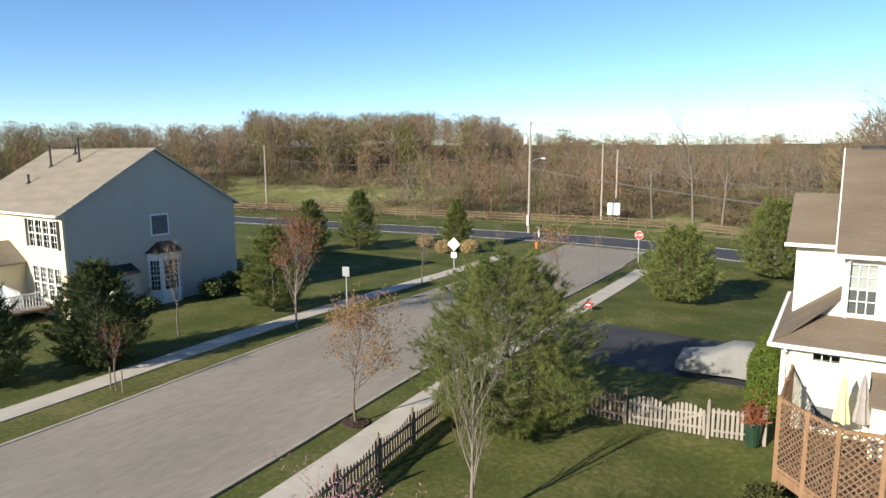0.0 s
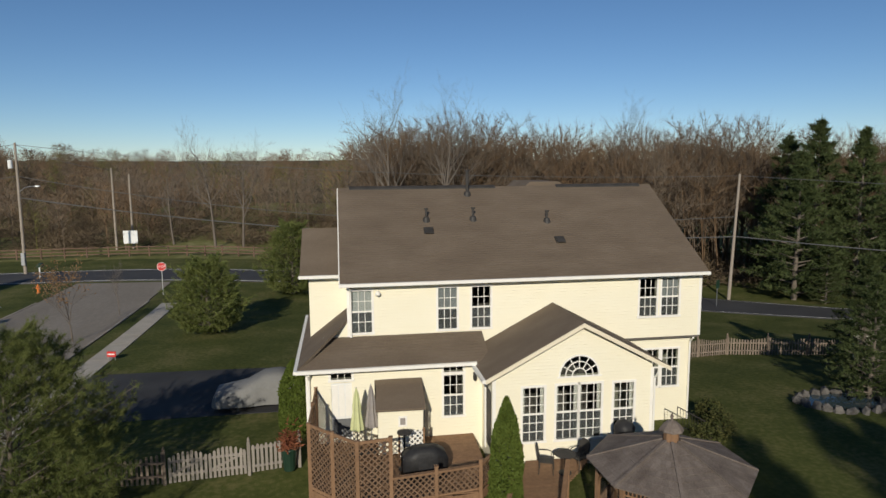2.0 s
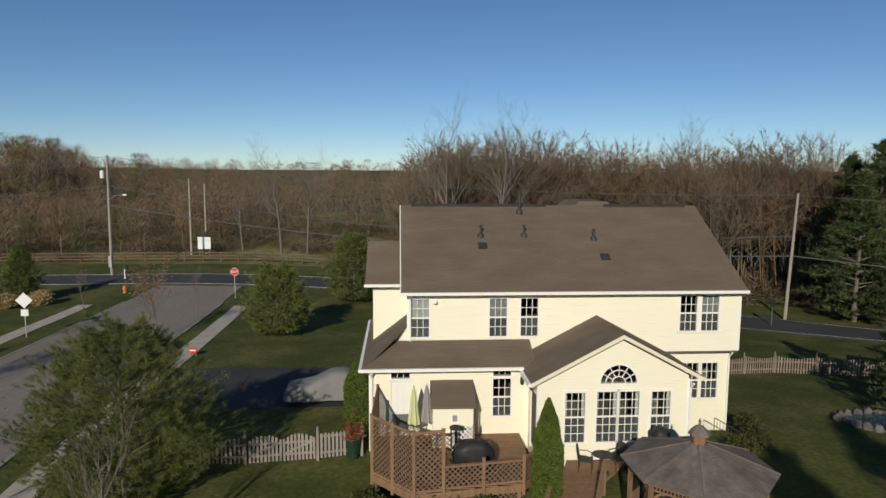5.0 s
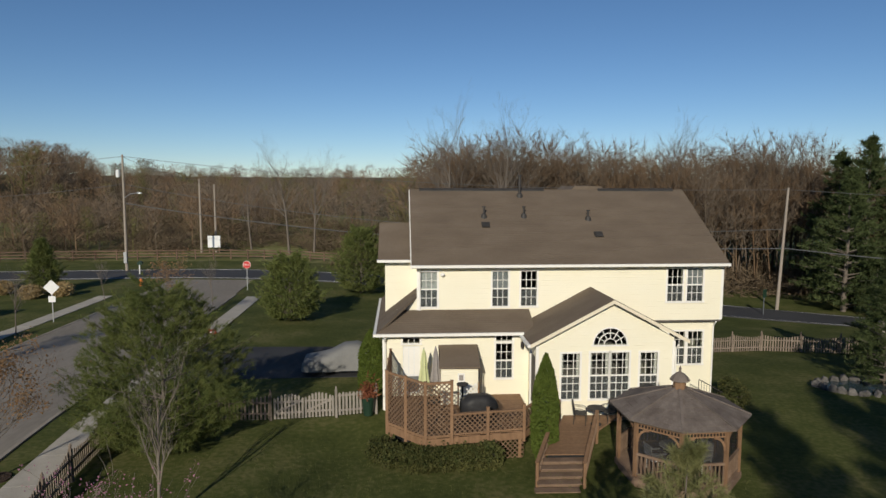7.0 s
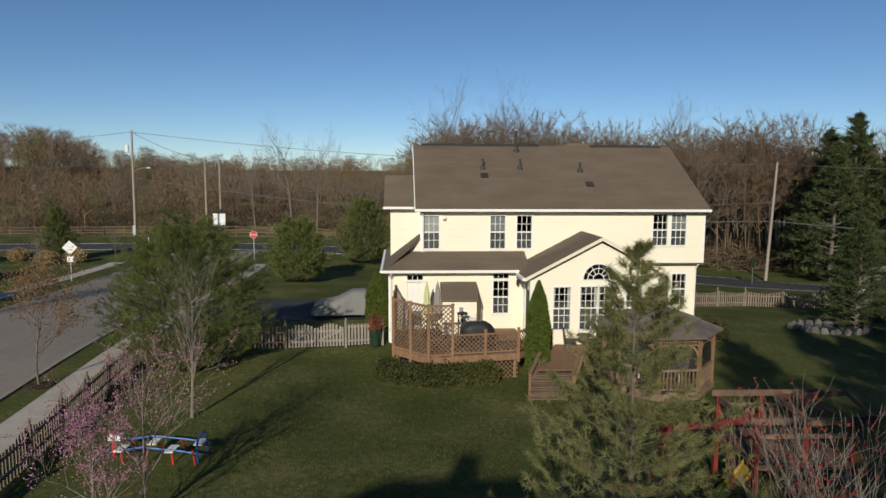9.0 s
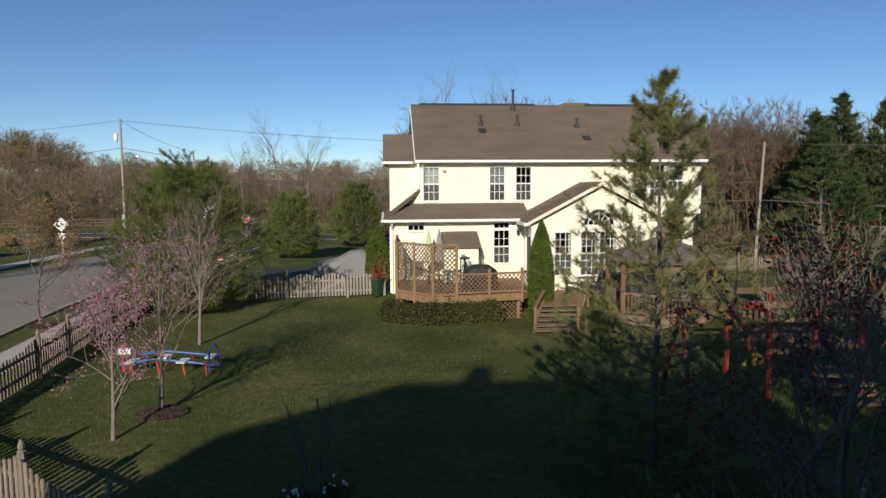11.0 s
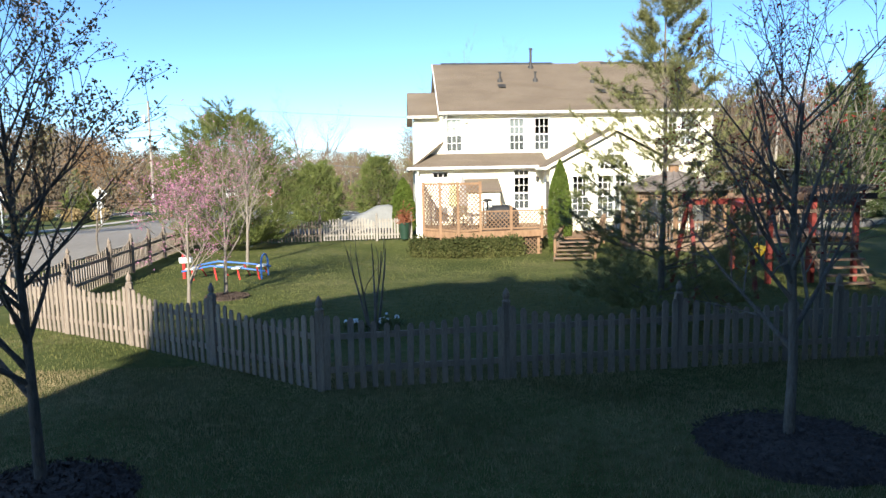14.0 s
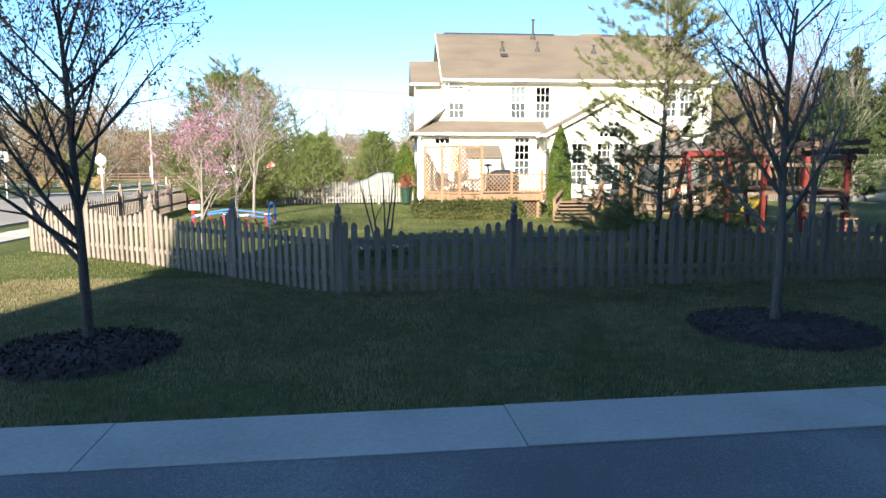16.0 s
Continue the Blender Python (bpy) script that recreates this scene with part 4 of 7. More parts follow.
def flecks(rng, tips, per, size, jitter, fold=0.0, long=1.6):
    """Small leaves or petals (a quad each, kinked along the middle) round the tips."""
    verts, faces = [], []
    for p, d in tips:
        for _ in range(per):
            c = p + Vector((rng.gauss(0, jitter), rng.gauss(0, jitter), rng.gauss(0, jitter)))
            u = Vector((rng.gauss(0, 1), rng.gauss(0, 1), rng.gauss(0, 1))).normalized()
            v = u.orthogonal().normalized()
            s = size * (0.6 + 0.8 * rng.random())
            k = len(verts)
            verts += [tuple(c - u * s * long / 2), tuple(c + v * s / 2), tuple(c + u * s * long / 2), tuple(c - v * s / 2)]
            faces.append((k, k + 1, k + 2, k + 3))
    return verts, faces


def broad_tree(name, label, at, seed, height, r0, bark, leaf=None, per=2, size=0.05, jitter=0.06, spread_deg=38, levels=3, limbs=8, first=0.3, lean=0.0, up=0.35, wander=0.16, multi=1, keep=1.0, stakes=False, group="", shrink=0.62):
    rng = random.Random(seed)
    t = thing(name, label, "tree", (at[0], at[1], ground_z(*at)), group=group)
    segs, tips = sprout(rng, height, r0, spread_deg, levels, limbs, lean, first, wander, shrink, up, multi)
    big = [s for s in segs if s[4] <= 1]
    v, f = seg_mesh(big, lambda lv: 8 if lv == 0 else 5)
    ob = new("trunk", raw_mesh("trunk", v, f, bark, True))
    ob.parent = t
    v, f = seg_mesh([s for s in segs if s[4] > 1], lambda lv: 3)
    if v:
        ob = new("branchwork", raw_mesh("branchwork", v, f, bark))
        ob.parent = t
        tagged(ob, kind="stuff")
    if leaf:
        v, f = flecks(rng, [q for q in tips if rng.random() < keep], per, size, jitter)
        ob = new("crown", raw_mesh("crown", v, f, leaf))
        ob.parent = t
        tagged(ob, kind="stuff")
    if stakes:
        for dx in (-0.45, 0.42):
            bm = bmesh.new()
            tube(bm, [(dx, 0, -0.05), (dx, 0.02, 0.95)], 0.03, 6)
            part("stake", bm, "fence", t)
    return t


def pine_mesh(rng, height, width, tufts, needle_len, per, bare=0.12, droop=0.1, power=1.0, fill=0, soft=0.55, limb=1.0, low=1.25):
    """Whorled limbs with tufts of needles: skeleton lists and needle lists."""
    segs, tv, tf = [], [], []
    top = Vector((0.02 * height, 0, height))
    n = 10
    for i in range(n):
        a, b = Vector((0.06 * math.sin(i), 0, height * i / n)), Vector((0.06 * math.sin(i + 1), 0, height * (i + 1) / n))
        r = 0.018 * height * (0.4 + 0.6 * limb)
        segs.append((a, b, r * (1 - 0.93 * i / n), r * (1 - 0.93 * (i + 1) / n), 0))
    spots = []
    z = height * bare
    gap = height * 0.075
    while z < height * 0.985:
        t = z / height
        reach = width / 2 * (1 - t) ** power * (0.45 + 0.55 * min(1, t / 0.25)) + 0.10 * width * (1 - t) + 0.12
        k = 5 if t < 0.85 else 4
        a0 = rng.random() * 6.28
        for j in range(k):
            a = a0 + 6.283 * j / k + rng.gauss(0, 0.25)
            ln = reach * (0.7 + 0.5 * rng.random())
            rise = 0.15 + 0.55 * t
            p = Vector((0, 0, z + rng.gauss(0, gap * 0.2)))
            d = Vector((math.cos(a), math.sin(a), rise)).normalized()
            m = 4
            for s in range(m):
                d = (d + Vector((rng.gauss(0, 0.08), rng.gauss(0, 0.08), 0.07 - droop * 0.2))).normalized()
                q = p + d * ln / m
                rr = (0.008 * height * (1 - t) + 0.006) * limb
                segs.append((p.copy(), q.copy(), rr * (1 - s / m * 0.8), rr * (1 - (s + 1) / m * 0.8), 1))
                if s >= 1:
                    for side in (-1, 1, 1 if rng.random() < 0.5 else -1):
                        sd = (d + side * d.cross(Vector((0, 0, 1))) * (0.6 + 0.4 * rng.random()) + Vector((0, 0, 0.25))).normalized()
                        sl = ln * 0.28 * (0.6 + 0.8 * rng.random())
                        e = p.lerp(q, rng.random()) + sd * sl
                        segs.append((p.lerp(q, 0.5), e, rr * 0.4, 0.004, 2))
                        spots.append((e, sd, sl))
                        spots.append((p.lerp(q, 0.5).lerp(e, 0.55), sd, sl))
                p = q
            spots.append((p, d, ln * 0.3))
        z += gap * (0.75 + 0.5 * rng.random())
    spots += [(Vector((0.01, 0, height + 0.05)), Vector((0, 0, 1)), 0.2), (Vector((0.01, 0, height * 0.97)), Vector((0, 0, 1)), 0.2)]
    for _ in range(fill):      # side shoots that close the crown
        t = bare + (0.97 - bare) * rng.random() ** low
        reach = width / 2 * (1 - t) ** power * (0.45 + 0.55 * min(1, t / 0.25)) + 0.10 * width * (1 - t) + 0.1
        a = rng.random() * 6.283
        r = reach * (0.45 + 0.55 * math.sqrt(rng.random())) * (1 + 0.18 * math.sin(5 * a + 11 * t) + 0.10 * math.sin(9 * a - 23 * t))
        d = Vector((math.cos(a) * 0.8, math.sin(a) * 0.8, 0.35 + 0.5 * t + rng.gauss(0, 0.25))).normalized()
        spots.append((Vector((r * math.cos(a), r * math.sin(a), t * height + 0.25 * r)), d, 0.2))
    while len(spots) > tufts:
        spots.pop(rng.randrange(len(spots)))
    extra = max(1, round(tufts / max(1, len(spots))))
    for p, d, sl in spots:
        for _ in range(extra):
            c0 = p + Vector((rng.gauss(0, 0.05), rng.gauss(0, 0.05), rng.gauss(0, 0.05))) * (1 if extra > 1 else 0.2)
            for k in range(per):
                c = c0 - d * needle_len * 1.1 * rng.random()
                u = (d * 0.8 + Vector((rng.gauss(0, soft), rng.gauss(0, soft), rng.gauss(0, soft)))).normalized()
                v = u.orthogonal().normalized()
                v = Matrix.Rotation(rng.random() * 6.28, 3, u) @ v
                w = needle_len * (0.09 if soft < 0.8 else 0.036)
                s = len(tv)
                e = c + u * needle_len * (0.7 + 0.6 * rng.random())
                tv += [tuple(c - v * w), tuple(c + v * w), tuple(e)]
                tf.append((s, s + 1, s + 2))
    return segs, tv, tf


def pine_tree(label, at, seed, height, width, tufts, needle_len=0.14, per=14, leaf="needle", bare=0.12, power=1.0, name="pine_tree", group="", droop=0.1, fill=0, soft=0.55, limb=1.0, low=1.25):
    rng = random.Random(seed)
    t = thing(name, label, "tree", (at[0], at[1], ground_z(*at)), rz=rng.random() * 360, group=group)
    segs, tv, tf = pine_mesh(rng, height, width, tufts, needle_len, per, bare, droop, power, fill, soft, limb, low)
    v, f = seg_mesh(segs, lambda lv: 8 if lv == 0 else 4 if lv == 1 else 3)
    ob = new("trunk", raw_mesh("trunk", v, f, "bark", True))
    ob.parent = t
    ob = new("crown", raw_mesh("crown", tv, tf, leaf))
    ob.parent = t
    tagged(ob, kind="stuff")
    return t


def shrub(name, label, at, seed, rx, ry, h, leaf, count, size, group="", category="shrub", shape=1.0, zc=0.5, rz=0.0):
    """A dense clipped or loose bush: stems and many small leaves in an uneven form."""
    rng = random.Random(seed)
    t = thing(name, label, category, (at[0], at[1], ground_z(*at)), rz, group)
    bm = bmesh.new()
    for k in range(6):
        a = rng.random() * 6.28
        tube(bm, [(0.1 * rx * math.cos(a), 0.1 * ry * math.sin(a), -0.05), (0.5 * rx * math.cos(a), 0.5 * ry * math.sin(a), h * 0.6)], 0.02, 4, 0.008)
    part("stem", bm, "bark_dark", t)
    tips = []
    for _ in range(count):
        a, u = rng.random() * 6.283, rng.random()
        if shape == 2.0:      # columnar, pointed top
            r = (1 - max(0.0, (u - 0.35) / 0.65) ** 2.7) * (0.55 + 0.45 * min(1, u / 0.12)) * (0.84 + 0.16 * math.sqrt(rng.random())) * (1 + 0.06 * math.sin(a * 5 + u * 17))
            tips.append((Vector((rx * r * math.cos(a), ry * r * math.sin(a), h * u)), Vector((0, 0, 1))))
        else:
            w = Vector((rng.gauss(0, 1), rng.gauss(0, 1), rng.gauss(0, 1))).normalized() * (0.6 + 0.4 * rng.random()) * (1 + 0.16 * math.sin(a * 4) + 0.12 * math.sin(a * 7 + 9 * u))
            tips.append((Vector((rx * w.x, ry * w.y, max(0.02, h * (zc + (1 - zc) * w.z)))), w))
    v, f = flecks(rng, tips, 1, size, size * 0.3, long=1.8 if shape != 2.0 else 2.2)
    ob = new("foliage", raw_mesh("foliage", v, f, leaf))
    ob.parent = t
    tagged(ob, kind="stuff")
    return t


# ---- fence ----
FENCE = [(12.6, 2.55), (4.35, 1.72), (-3.53, 0.86), (-7.39, 3.76), (-10.86, 5.95), (-11.45, 11.6), (-12.35, 18.0), (-12.9, 23.4), (-7.0, 23.45)]


def picket_mesh():
    """A weathered picket with clipped corners, one unit high."""
    bm = bmesh.new()
    w = 0.044
    prism(bm, [(-w, 0, 0), (w, 0, 0), (w, 0, 0.955), (w * 0.45, 0, 1), (-w * 0.45, 0, 1), (-w, 0, 0.955)], (0, 0.02, 0))
    return mesh_of("picket", bm, "fence")


def post_mesh():
    bm = bmesh.new()
    w = 0.052
    box(bm, -w, w, -w, w, -0.05, 1.13)
    lathe(bm, [(0.058, 1.12), (0.066, 1.15), (0.035, 1.175), (0.052, 1.22), (0.048, 1.26), (0.02, 1.32), (0.005, 1.345)], 8)
    return mesh_of("post", bm, "fence")


def picket_fence():
    root = thing("picket_fence", "weathered grey wooden picket fence with scalloped panels and finial posts", "fence")
    pm, qm = picket_mesh(), post_mesh()
    rng = random.Random(3)
    far_v, far_f, made = [], [], 0
    posts = []
    for a, b in zip(FENCE, FENCE[1:]):
        d = math.hypot(b[0] - a[0], b[1] - a[1])
        n = max(1, round(d / 2.44))
        posts += [(a[0] + (b[0] - a[0]) * i / n, a[1] + (b[1] - a[1]) * i / n) for i in range(n)]
    posts.append(FENCE[-1])
    for (x0, y0), (x1, y1) in zip(posts, posts[1:]):
        d = math.hypot(x1 - x0, y1 - y0)
        ang = math.atan2(y1 - y0, x1 - x0)
        k = round(d / 0.163)
        flip = 0
        for z in (0.25, 0.72):
            bm = bmesh.new()
            box(bm, 0, d, 0.0, 0.04, z, z + 0.08)
            ob = part("rail", bm, "fence", root)
            ob.matrix_basis = Matrix.Translation((x0, y0, 0)) @ Matrix.Rotation(ang, 4, "Z")
        for i in range(k):
            t = (i + 0.5) / k
            hh = 1.08 - 0.20 * math.sin(math.pi * t) + rng.gauss(0, 0.012)
            x, y = x0 + (x1 - x0) * t, y0 + (y1 - y0) * t
            m = Matrix.Translation((x, y, 0.02)) @ Matrix.Rotation(ang, 4, "Z") @ Matrix.Translation((0, 0.044, 0)) @ Matrix.Rotation(rng.gauss(0, 0.012), 4, "Y") @ Matrix.Diagonal((1 + rng.gauss(0, 0.06), 1, hh, 1))
            if made < 300 and y < 23:
                ob = new("picket", pm)
                ob.parent = root
                ob.matrix_basis = m
                made += 1
            else:
                s = len(far_v)
                far_v += [tuple(m @ v.co) for v in pm.vertices]
                far_f += [tuple(s + q for q in p.vertices) for p in pm.polygons]
    ob = new("picketing", raw_mesh("picketing", far_v, far_f, "fence"))
    ob.parent = root
    tagged(ob, kind="stuff")
    for x, y in posts:
        ob = new("post", qm)
        ob.parent = root
        ob.matrix_basis = pose(x, y, 0, 0, 0, rng.gauss(0, 6))
    return root


picket_fence()


def garden_gate():
    """Double gate with arched tops, and a short straight panel to the house corner."""
    pm, qm = picket_mesh(), post_mesh()
    for me in (pm, qm):
        me.materials[0] = M["fence_pale"]
    rng = random.Random(15)

    def panel(root, a, b, z_of, rails, brace):
        d = math.hypot(b[0] - a[0], b[1] - a[1])
        m0 = Matrix.Translation((a[0], a[1], 0)) @ Matrix.Rotation(math.atan2(b[1] - a[1], b[0] - a[0]), 4, "Z")
        for z in rails:
            bm = bmesh.new()
            box(bm, 0.02, d - 0.02, 0.0, 0.04, z, z + 0.085)
            part("rail", bm, "fence_pale", root).matrix_basis = m0
        if brace:
            bm = bmesh.new()
            beam(bm, (0.05, 0.02, 0.3), (d - 0.05, 0.02, 0.8), 0.035, 0.085)
            part("brace", bm, "fence_pale", root).matrix_basis = m0
        k = round(d / 0.15)
        for i in range(k):
            t = (i + 0.5) / k
            ob = new("picket", pm)
            ob.parent = root
            ob.matrix_basis = m0 @ Matrix.Translation((t * d, -0.024, 0.04)) @ Matrix.Rotation(rng.gauss(0, 0.01), 4, "Y") @ Matrix.Diagonal((1.05, 1, z_of(t) + rng.gauss(0, 0.01), 1))

    a, b, c = (-6.9, 23.47), (-4.36, 23.84), (-2.62, 24.25)
    mid = ((a[0] + b[0]) / 2, (a[1] + b[1]) / 2)
    for p, q in ((a, mid), (mid, b)):
        g = thing("garden_gate", "weathered pale wooden gate leaf with an arched picket top", "gate", group="gate leaves")
        panel(g, p, q, lambda t: 0.86 + 0.22 * math.sin(math.pi * t), (0.25, 0.72), True)
    f = thing("picket_fence", "short straight panel of pale wooden pickets beside the gate", "fence")
    panel(f, (-4.24, 23.88), c, lambda t: 1.0, (0.2, 0.86), False)
    for x, y in ((-4.3, 23.86), c):
        ob = new("post", qm)
        ob.parent = f
        ob.matrix_basis = pose(x, y, 0)


garden_gate()


def far_fence():
    """Pale picket panels beside the house on the low side."""
    root = thing("picket_fence", "short weathered picket fence beside the house", "fence")
    pm, qm = picket_mesh(), post_mesh()
    pts = [(14.2, 36.0), (17.2, 36.5), (21.5, 37.4), (28.5, 36.0)]
    v, f = [], []
    for (x0, y0), (x1, y1) in zip(pts, pts[1:]):
        d = math.hypot(x1 - x0, y1 - y0)
        ang = math.atan2(y1 - y0, x1 - x0)
        k = round(d / 0.163)
        for i in range(k):
            t = (i + 0.5) / k
            x, y = x0 + (x1 - x0) * t, y0 + (y1 - y0) * t
            m = Matrix.Translation((x, y, ground_z(x, y))) @ Matrix.Rotation(ang, 4, "Z") @ Matrix.Diagonal((1, 1, 1.08 - 0.15 * math.sin(math.pi * (t * d / 2.44 % 1)), 1))
            s = len(v)
            v += [tuple(m @ q.co) for q in pm.vertices]
            f += [tuple(s + q for q in p.vertices) for p in pm.polygons]
        n = round(d / 2.44)
        for i in range(n):
            t = i / n
            x, y = x0 + (x1 - x0) * t, y0 + (y1 - y0) * t
            ob = new("post", qm)
            ob.parent = root
            ob.matrix_basis = pose(x, y, ground_z(x, y))
        for z in (0.25, 0.72):
            bm = bmesh.new()
            beam(bm, (x0, y0, ground_z(x0, y0) + z), (x1, y1, ground_z(x1, y1) + z), 0.04, 0.08)
            part("rail", bm, "fence", root)
    ob = new("picketing", raw_mesh("picketing", v, f, "fence"))
    ob.parent = root
    tagged(ob, kind="stuff")


far_fence()


# ---- deck ----
def lattice_panel(root, a, b, z0, z1, material="lattice", pitch=0.19, w=0.042):
    """Crossed slats filling the rectangle from a to b (plan) and z0 to z1."""
    a, b = Vector((*a, 0)), Vector((*b, 0))
    L, H = (b - a).length, z1 - z0
    d = (b - a).normalized()
    nrm = Vector((d.y, -d.x, 0))
    bm = bmesh.new()
    for s, off in ((1, 0.0), (-1, 0.012)):
        c = -H
        while c < L + H:
            # the line u = c + s*v clipped to the panel
            pts = []
            for v in (0.0, H):
                u = c + (v if s > 0 else H - v)
                pts.append((u, v))
            (u0, v0), (u1, v1) = pts
            def clip(u, v, uu, vv, lim):
                return (lim, v + (vv - v) * (lim - u) / (uu - u))
            if (u0 < 0 and u1 < 0) or (u0 > L and u1 > L):
                c += pitch
                continue
            p, q = (u0, v0), (u1, v1)
            if p[0] < 0: p = clip(u0, v0, u1, v1, 0)
            if p[0] > L: p = clip(u0, v0, u1, v1, L)
            if q[0] < 0: q = clip(u0, v0, u1, v1, 0)
            if q[0] > L: q = clip(u0, v0, u1, v1, L)
            if abs(p[0] - q[0]) > 0.03:
                P = a + d * p[0] + Vector((0, 0, z0 + p[1])) + nrm * off
                Q = a + d * q[0] + Vector((0, 0, z0 + q[1])) + nrm * off
                e = (Q - P).normalized()
                sdir = e.cross(nrm) * (w / 2)
                prism(bm, [P - sdir, P + sdir, Q + sdir, Q - sdir], nrm * 0.008)
            c += pitch
    return part("lattice", bm, material, root)


DECK = [(-1.98, 24.7), (-1.98, 22.1), (-0.42, 20.72), (3.55, 21.25), (4.0, 21.9), (4.0, 24.7)]


def deck():
    root = thing("deck", "raised cedar deck with lattice privacy screen and railing", "deck")
    fl = 0.62
    # boards
    y = 19.82
    k = 0
    while y < 24.7:
        def xr(yy):
            lo = -2.0 if yy > 21.3 else -2.0 + (21.3 - yy) * 1.48 / 1.55
            return lo, 3.75 if yy > 21.1 else 3.2
        lo, hi = xr(y + 0.07)
        if y < 20.42:
            hi = min(hi, -0.52 + (y - 19.74) * 3.75 / 0.66)
        if hi - lo > 0.2:
            bm = bmesh.new()
            box(bm, lo + 0.02, hi - 0.02, y, y + 0.135, fl - 0.03, fl)
            part("board", bm, "cedar", root)
        y += 0.142
    pts = [(-2.0, 21.3), (-0.52, 19.75), (3.22, 20.42)]
    ring = [(-2.0, 24.7)] + pts + [(3.75, 21.1)]
    for a, b in zip(ring, ring[1:]):
        bm = bmesh.new()
        beam(bm, (*a, fl - 0.16), (*b, fl - 0.16), 0.05, 0.27)
        part("rim", bm, "cedar", root)
    # tall screen: left side and bevelled corner, then part of the front
    mid = (-1.26, 20.52)
    fr = (0.46, 19.92)
    tall = [((-2.0, 24.6), (-2.0, 23.0)), ((-2.0, 23.0), (-2.0, 21.3)), ((-2.0, 21.3), mid), (mid, (-0.52, 19.75)), ((-0.52, 19.75), fr)]
    for a, b in tall:
        lattice_panel(root, a, b, fl + 0.08, 2.70)
        for z in (fl + 0.06, 2.70):
            bm = bmesh.new()
            beam(bm, (*a, z), (*b, z), 0.05, 0.09)
            part("rail", bm, "cedar", root)
    low = [(fr, (1.82, 20.15)), ((1.82, 20.15), (3.22, 20.42)), ((3.22, 20.42), (3.75, 21.1))]
    for a, b in low:
        lattice_panel(root, a, b, fl + 0.12, 1.44)
        for z, w in ((fl + 0.1, 0.05), (1.48, 0.13)):
            bm = bmesh.new()
            beam(bm, (*a, z), (*b, z), w, 0.06)
            part("rail", bm, "cedar", root)
    for (x, y), top in [((-2.0, 24.6), 2.75), ((-2.0, 23.0), 2.75), ((-2.0, 21.3), 2.76), (mid, 2.76), ((-0.52, 19.75), 2.76), (fr, 2.76), ((1.82, 20.15), 1.66), ((3.22, 20.42), 1.66), ((3.75, 21.1), 1.64)]:
        bm = bmesh.new()
        box(bm, x - 0.055, x + 0.055, y - 0.075, y + 0.035, 0.24, top)
        box(bm, x - 0.065, x + 0.065, y - 0.085, y + 0.045, top, top + 0.025)
        part("post", bm, "cedar", root)
    for x, y in ((-1.85, 21.5), (-0.4, 20.1), (1.5, 20.3), (3.1, 20.6)):
        bm = bmesh.new()
        box(bm, x - 0.06, x + 0.06, y - 0.06, y + 0.06, -0.55, 0.4)
        part("leg", bm, "cedar", root)
    lattice_panel(root, (2.1, 20.4), (3.25, 20.6), -0.5, 0.32)
    # near-black block standing in for the shade below the boards
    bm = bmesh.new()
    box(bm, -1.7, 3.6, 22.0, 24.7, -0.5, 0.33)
    part("under_deck_shade", bm, "dark", root)


deck()


def patio_deck():
    root = thing("patio_deck", "low sun-dappled cedar deck with railed steps to the lawn", "deck")
    left = lambda y: 5.0 - (22.2 - y) * 0.40
    y = 18.95
    while y < 22.8:
        bm = bmesh.new()
        box(bm, left(y) + 0.06, left(y) + (1.62 if y < 20.8 else 1.62 + (y - 20.8) * 0.42), y, y + 0.138, 0.29, 0.33)
        part("board", bm, "cedar", root)
        y += 0.143
    # dark filler: shade beneath this low deck, put in as a near-black solid
    bm = bmesh.new()
    prism(bm, [(left(19.1) + 0.1, 19.1, -0.1), (left(19.1) + 1.5, 19.1, -0.1), (6.6, 22.7, -0.1), (left(22.7) + 0.1, 22.7, -0.1)], (0, 0, 0.38))
    part("base", bm, "dark", root)
    for i in range(5):
        yy = 18.6 - 0.30 * i
        bm = bmesh.new()
        box(bm, left(yy) + 0.08, left(yy) + 1.6, yy, yy + 0.34, 0.17 - 0.13 * i, 0.21 - 0.13 * i)
        part("step", bm, "wood_old", root)
        bm = bmesh.new()
        box(bm, left(yy) + 0.1, left(yy) + 1.58, yy + 0.3, yy + 0.33, -0.5, 0.17 - 0.13 * i)
        part("riser", bm, "wood_old", root)
    for (a, b, za, zb) in (((4.95, 22.2), (3.3, 18.0), 1.2, 0.45), ((6.15, 20.9), (4.92, 17.9), 1.2, 0.45)):
        bm = bmesh.new()
        beam(bm, (*a, za), (*b, zb), 0.14, 0.05)
        part("handrail", bm, "cedar", root)
        bm = bmesh.new()
        beam(bm, (*a, za - 0.75), (*b, zb - 0.6), 0.05, 0.08)
        part("bottom_rail", bm, "cedar", root)
        n = 22
        for i in range(n):
            t = (i + 0.5) / n
            x, y = a[0] + (b[0] - a[0]) * t, a[1] + (b[1] - a[1]) * t
            bm = bmesh.new()
            box(bm, x - 0.018, x + 0.018, y - 0.018, y + 0.018, za - 0.75 + (zb - za + 0.15) * t, za + (zb - za) * t)
            part("baluster", bm, "wood_old", root)
        for p, z in ((a, za), (b, zb)):
            bm = bmesh.new()
            box(bm, p[0] - 0.05, p[0] + 0.05, p[1] - 0.05, p[1] + 0.05, -0.5, z + 0.02)
            part("post", bm, "cedar", root)


patio_deck()


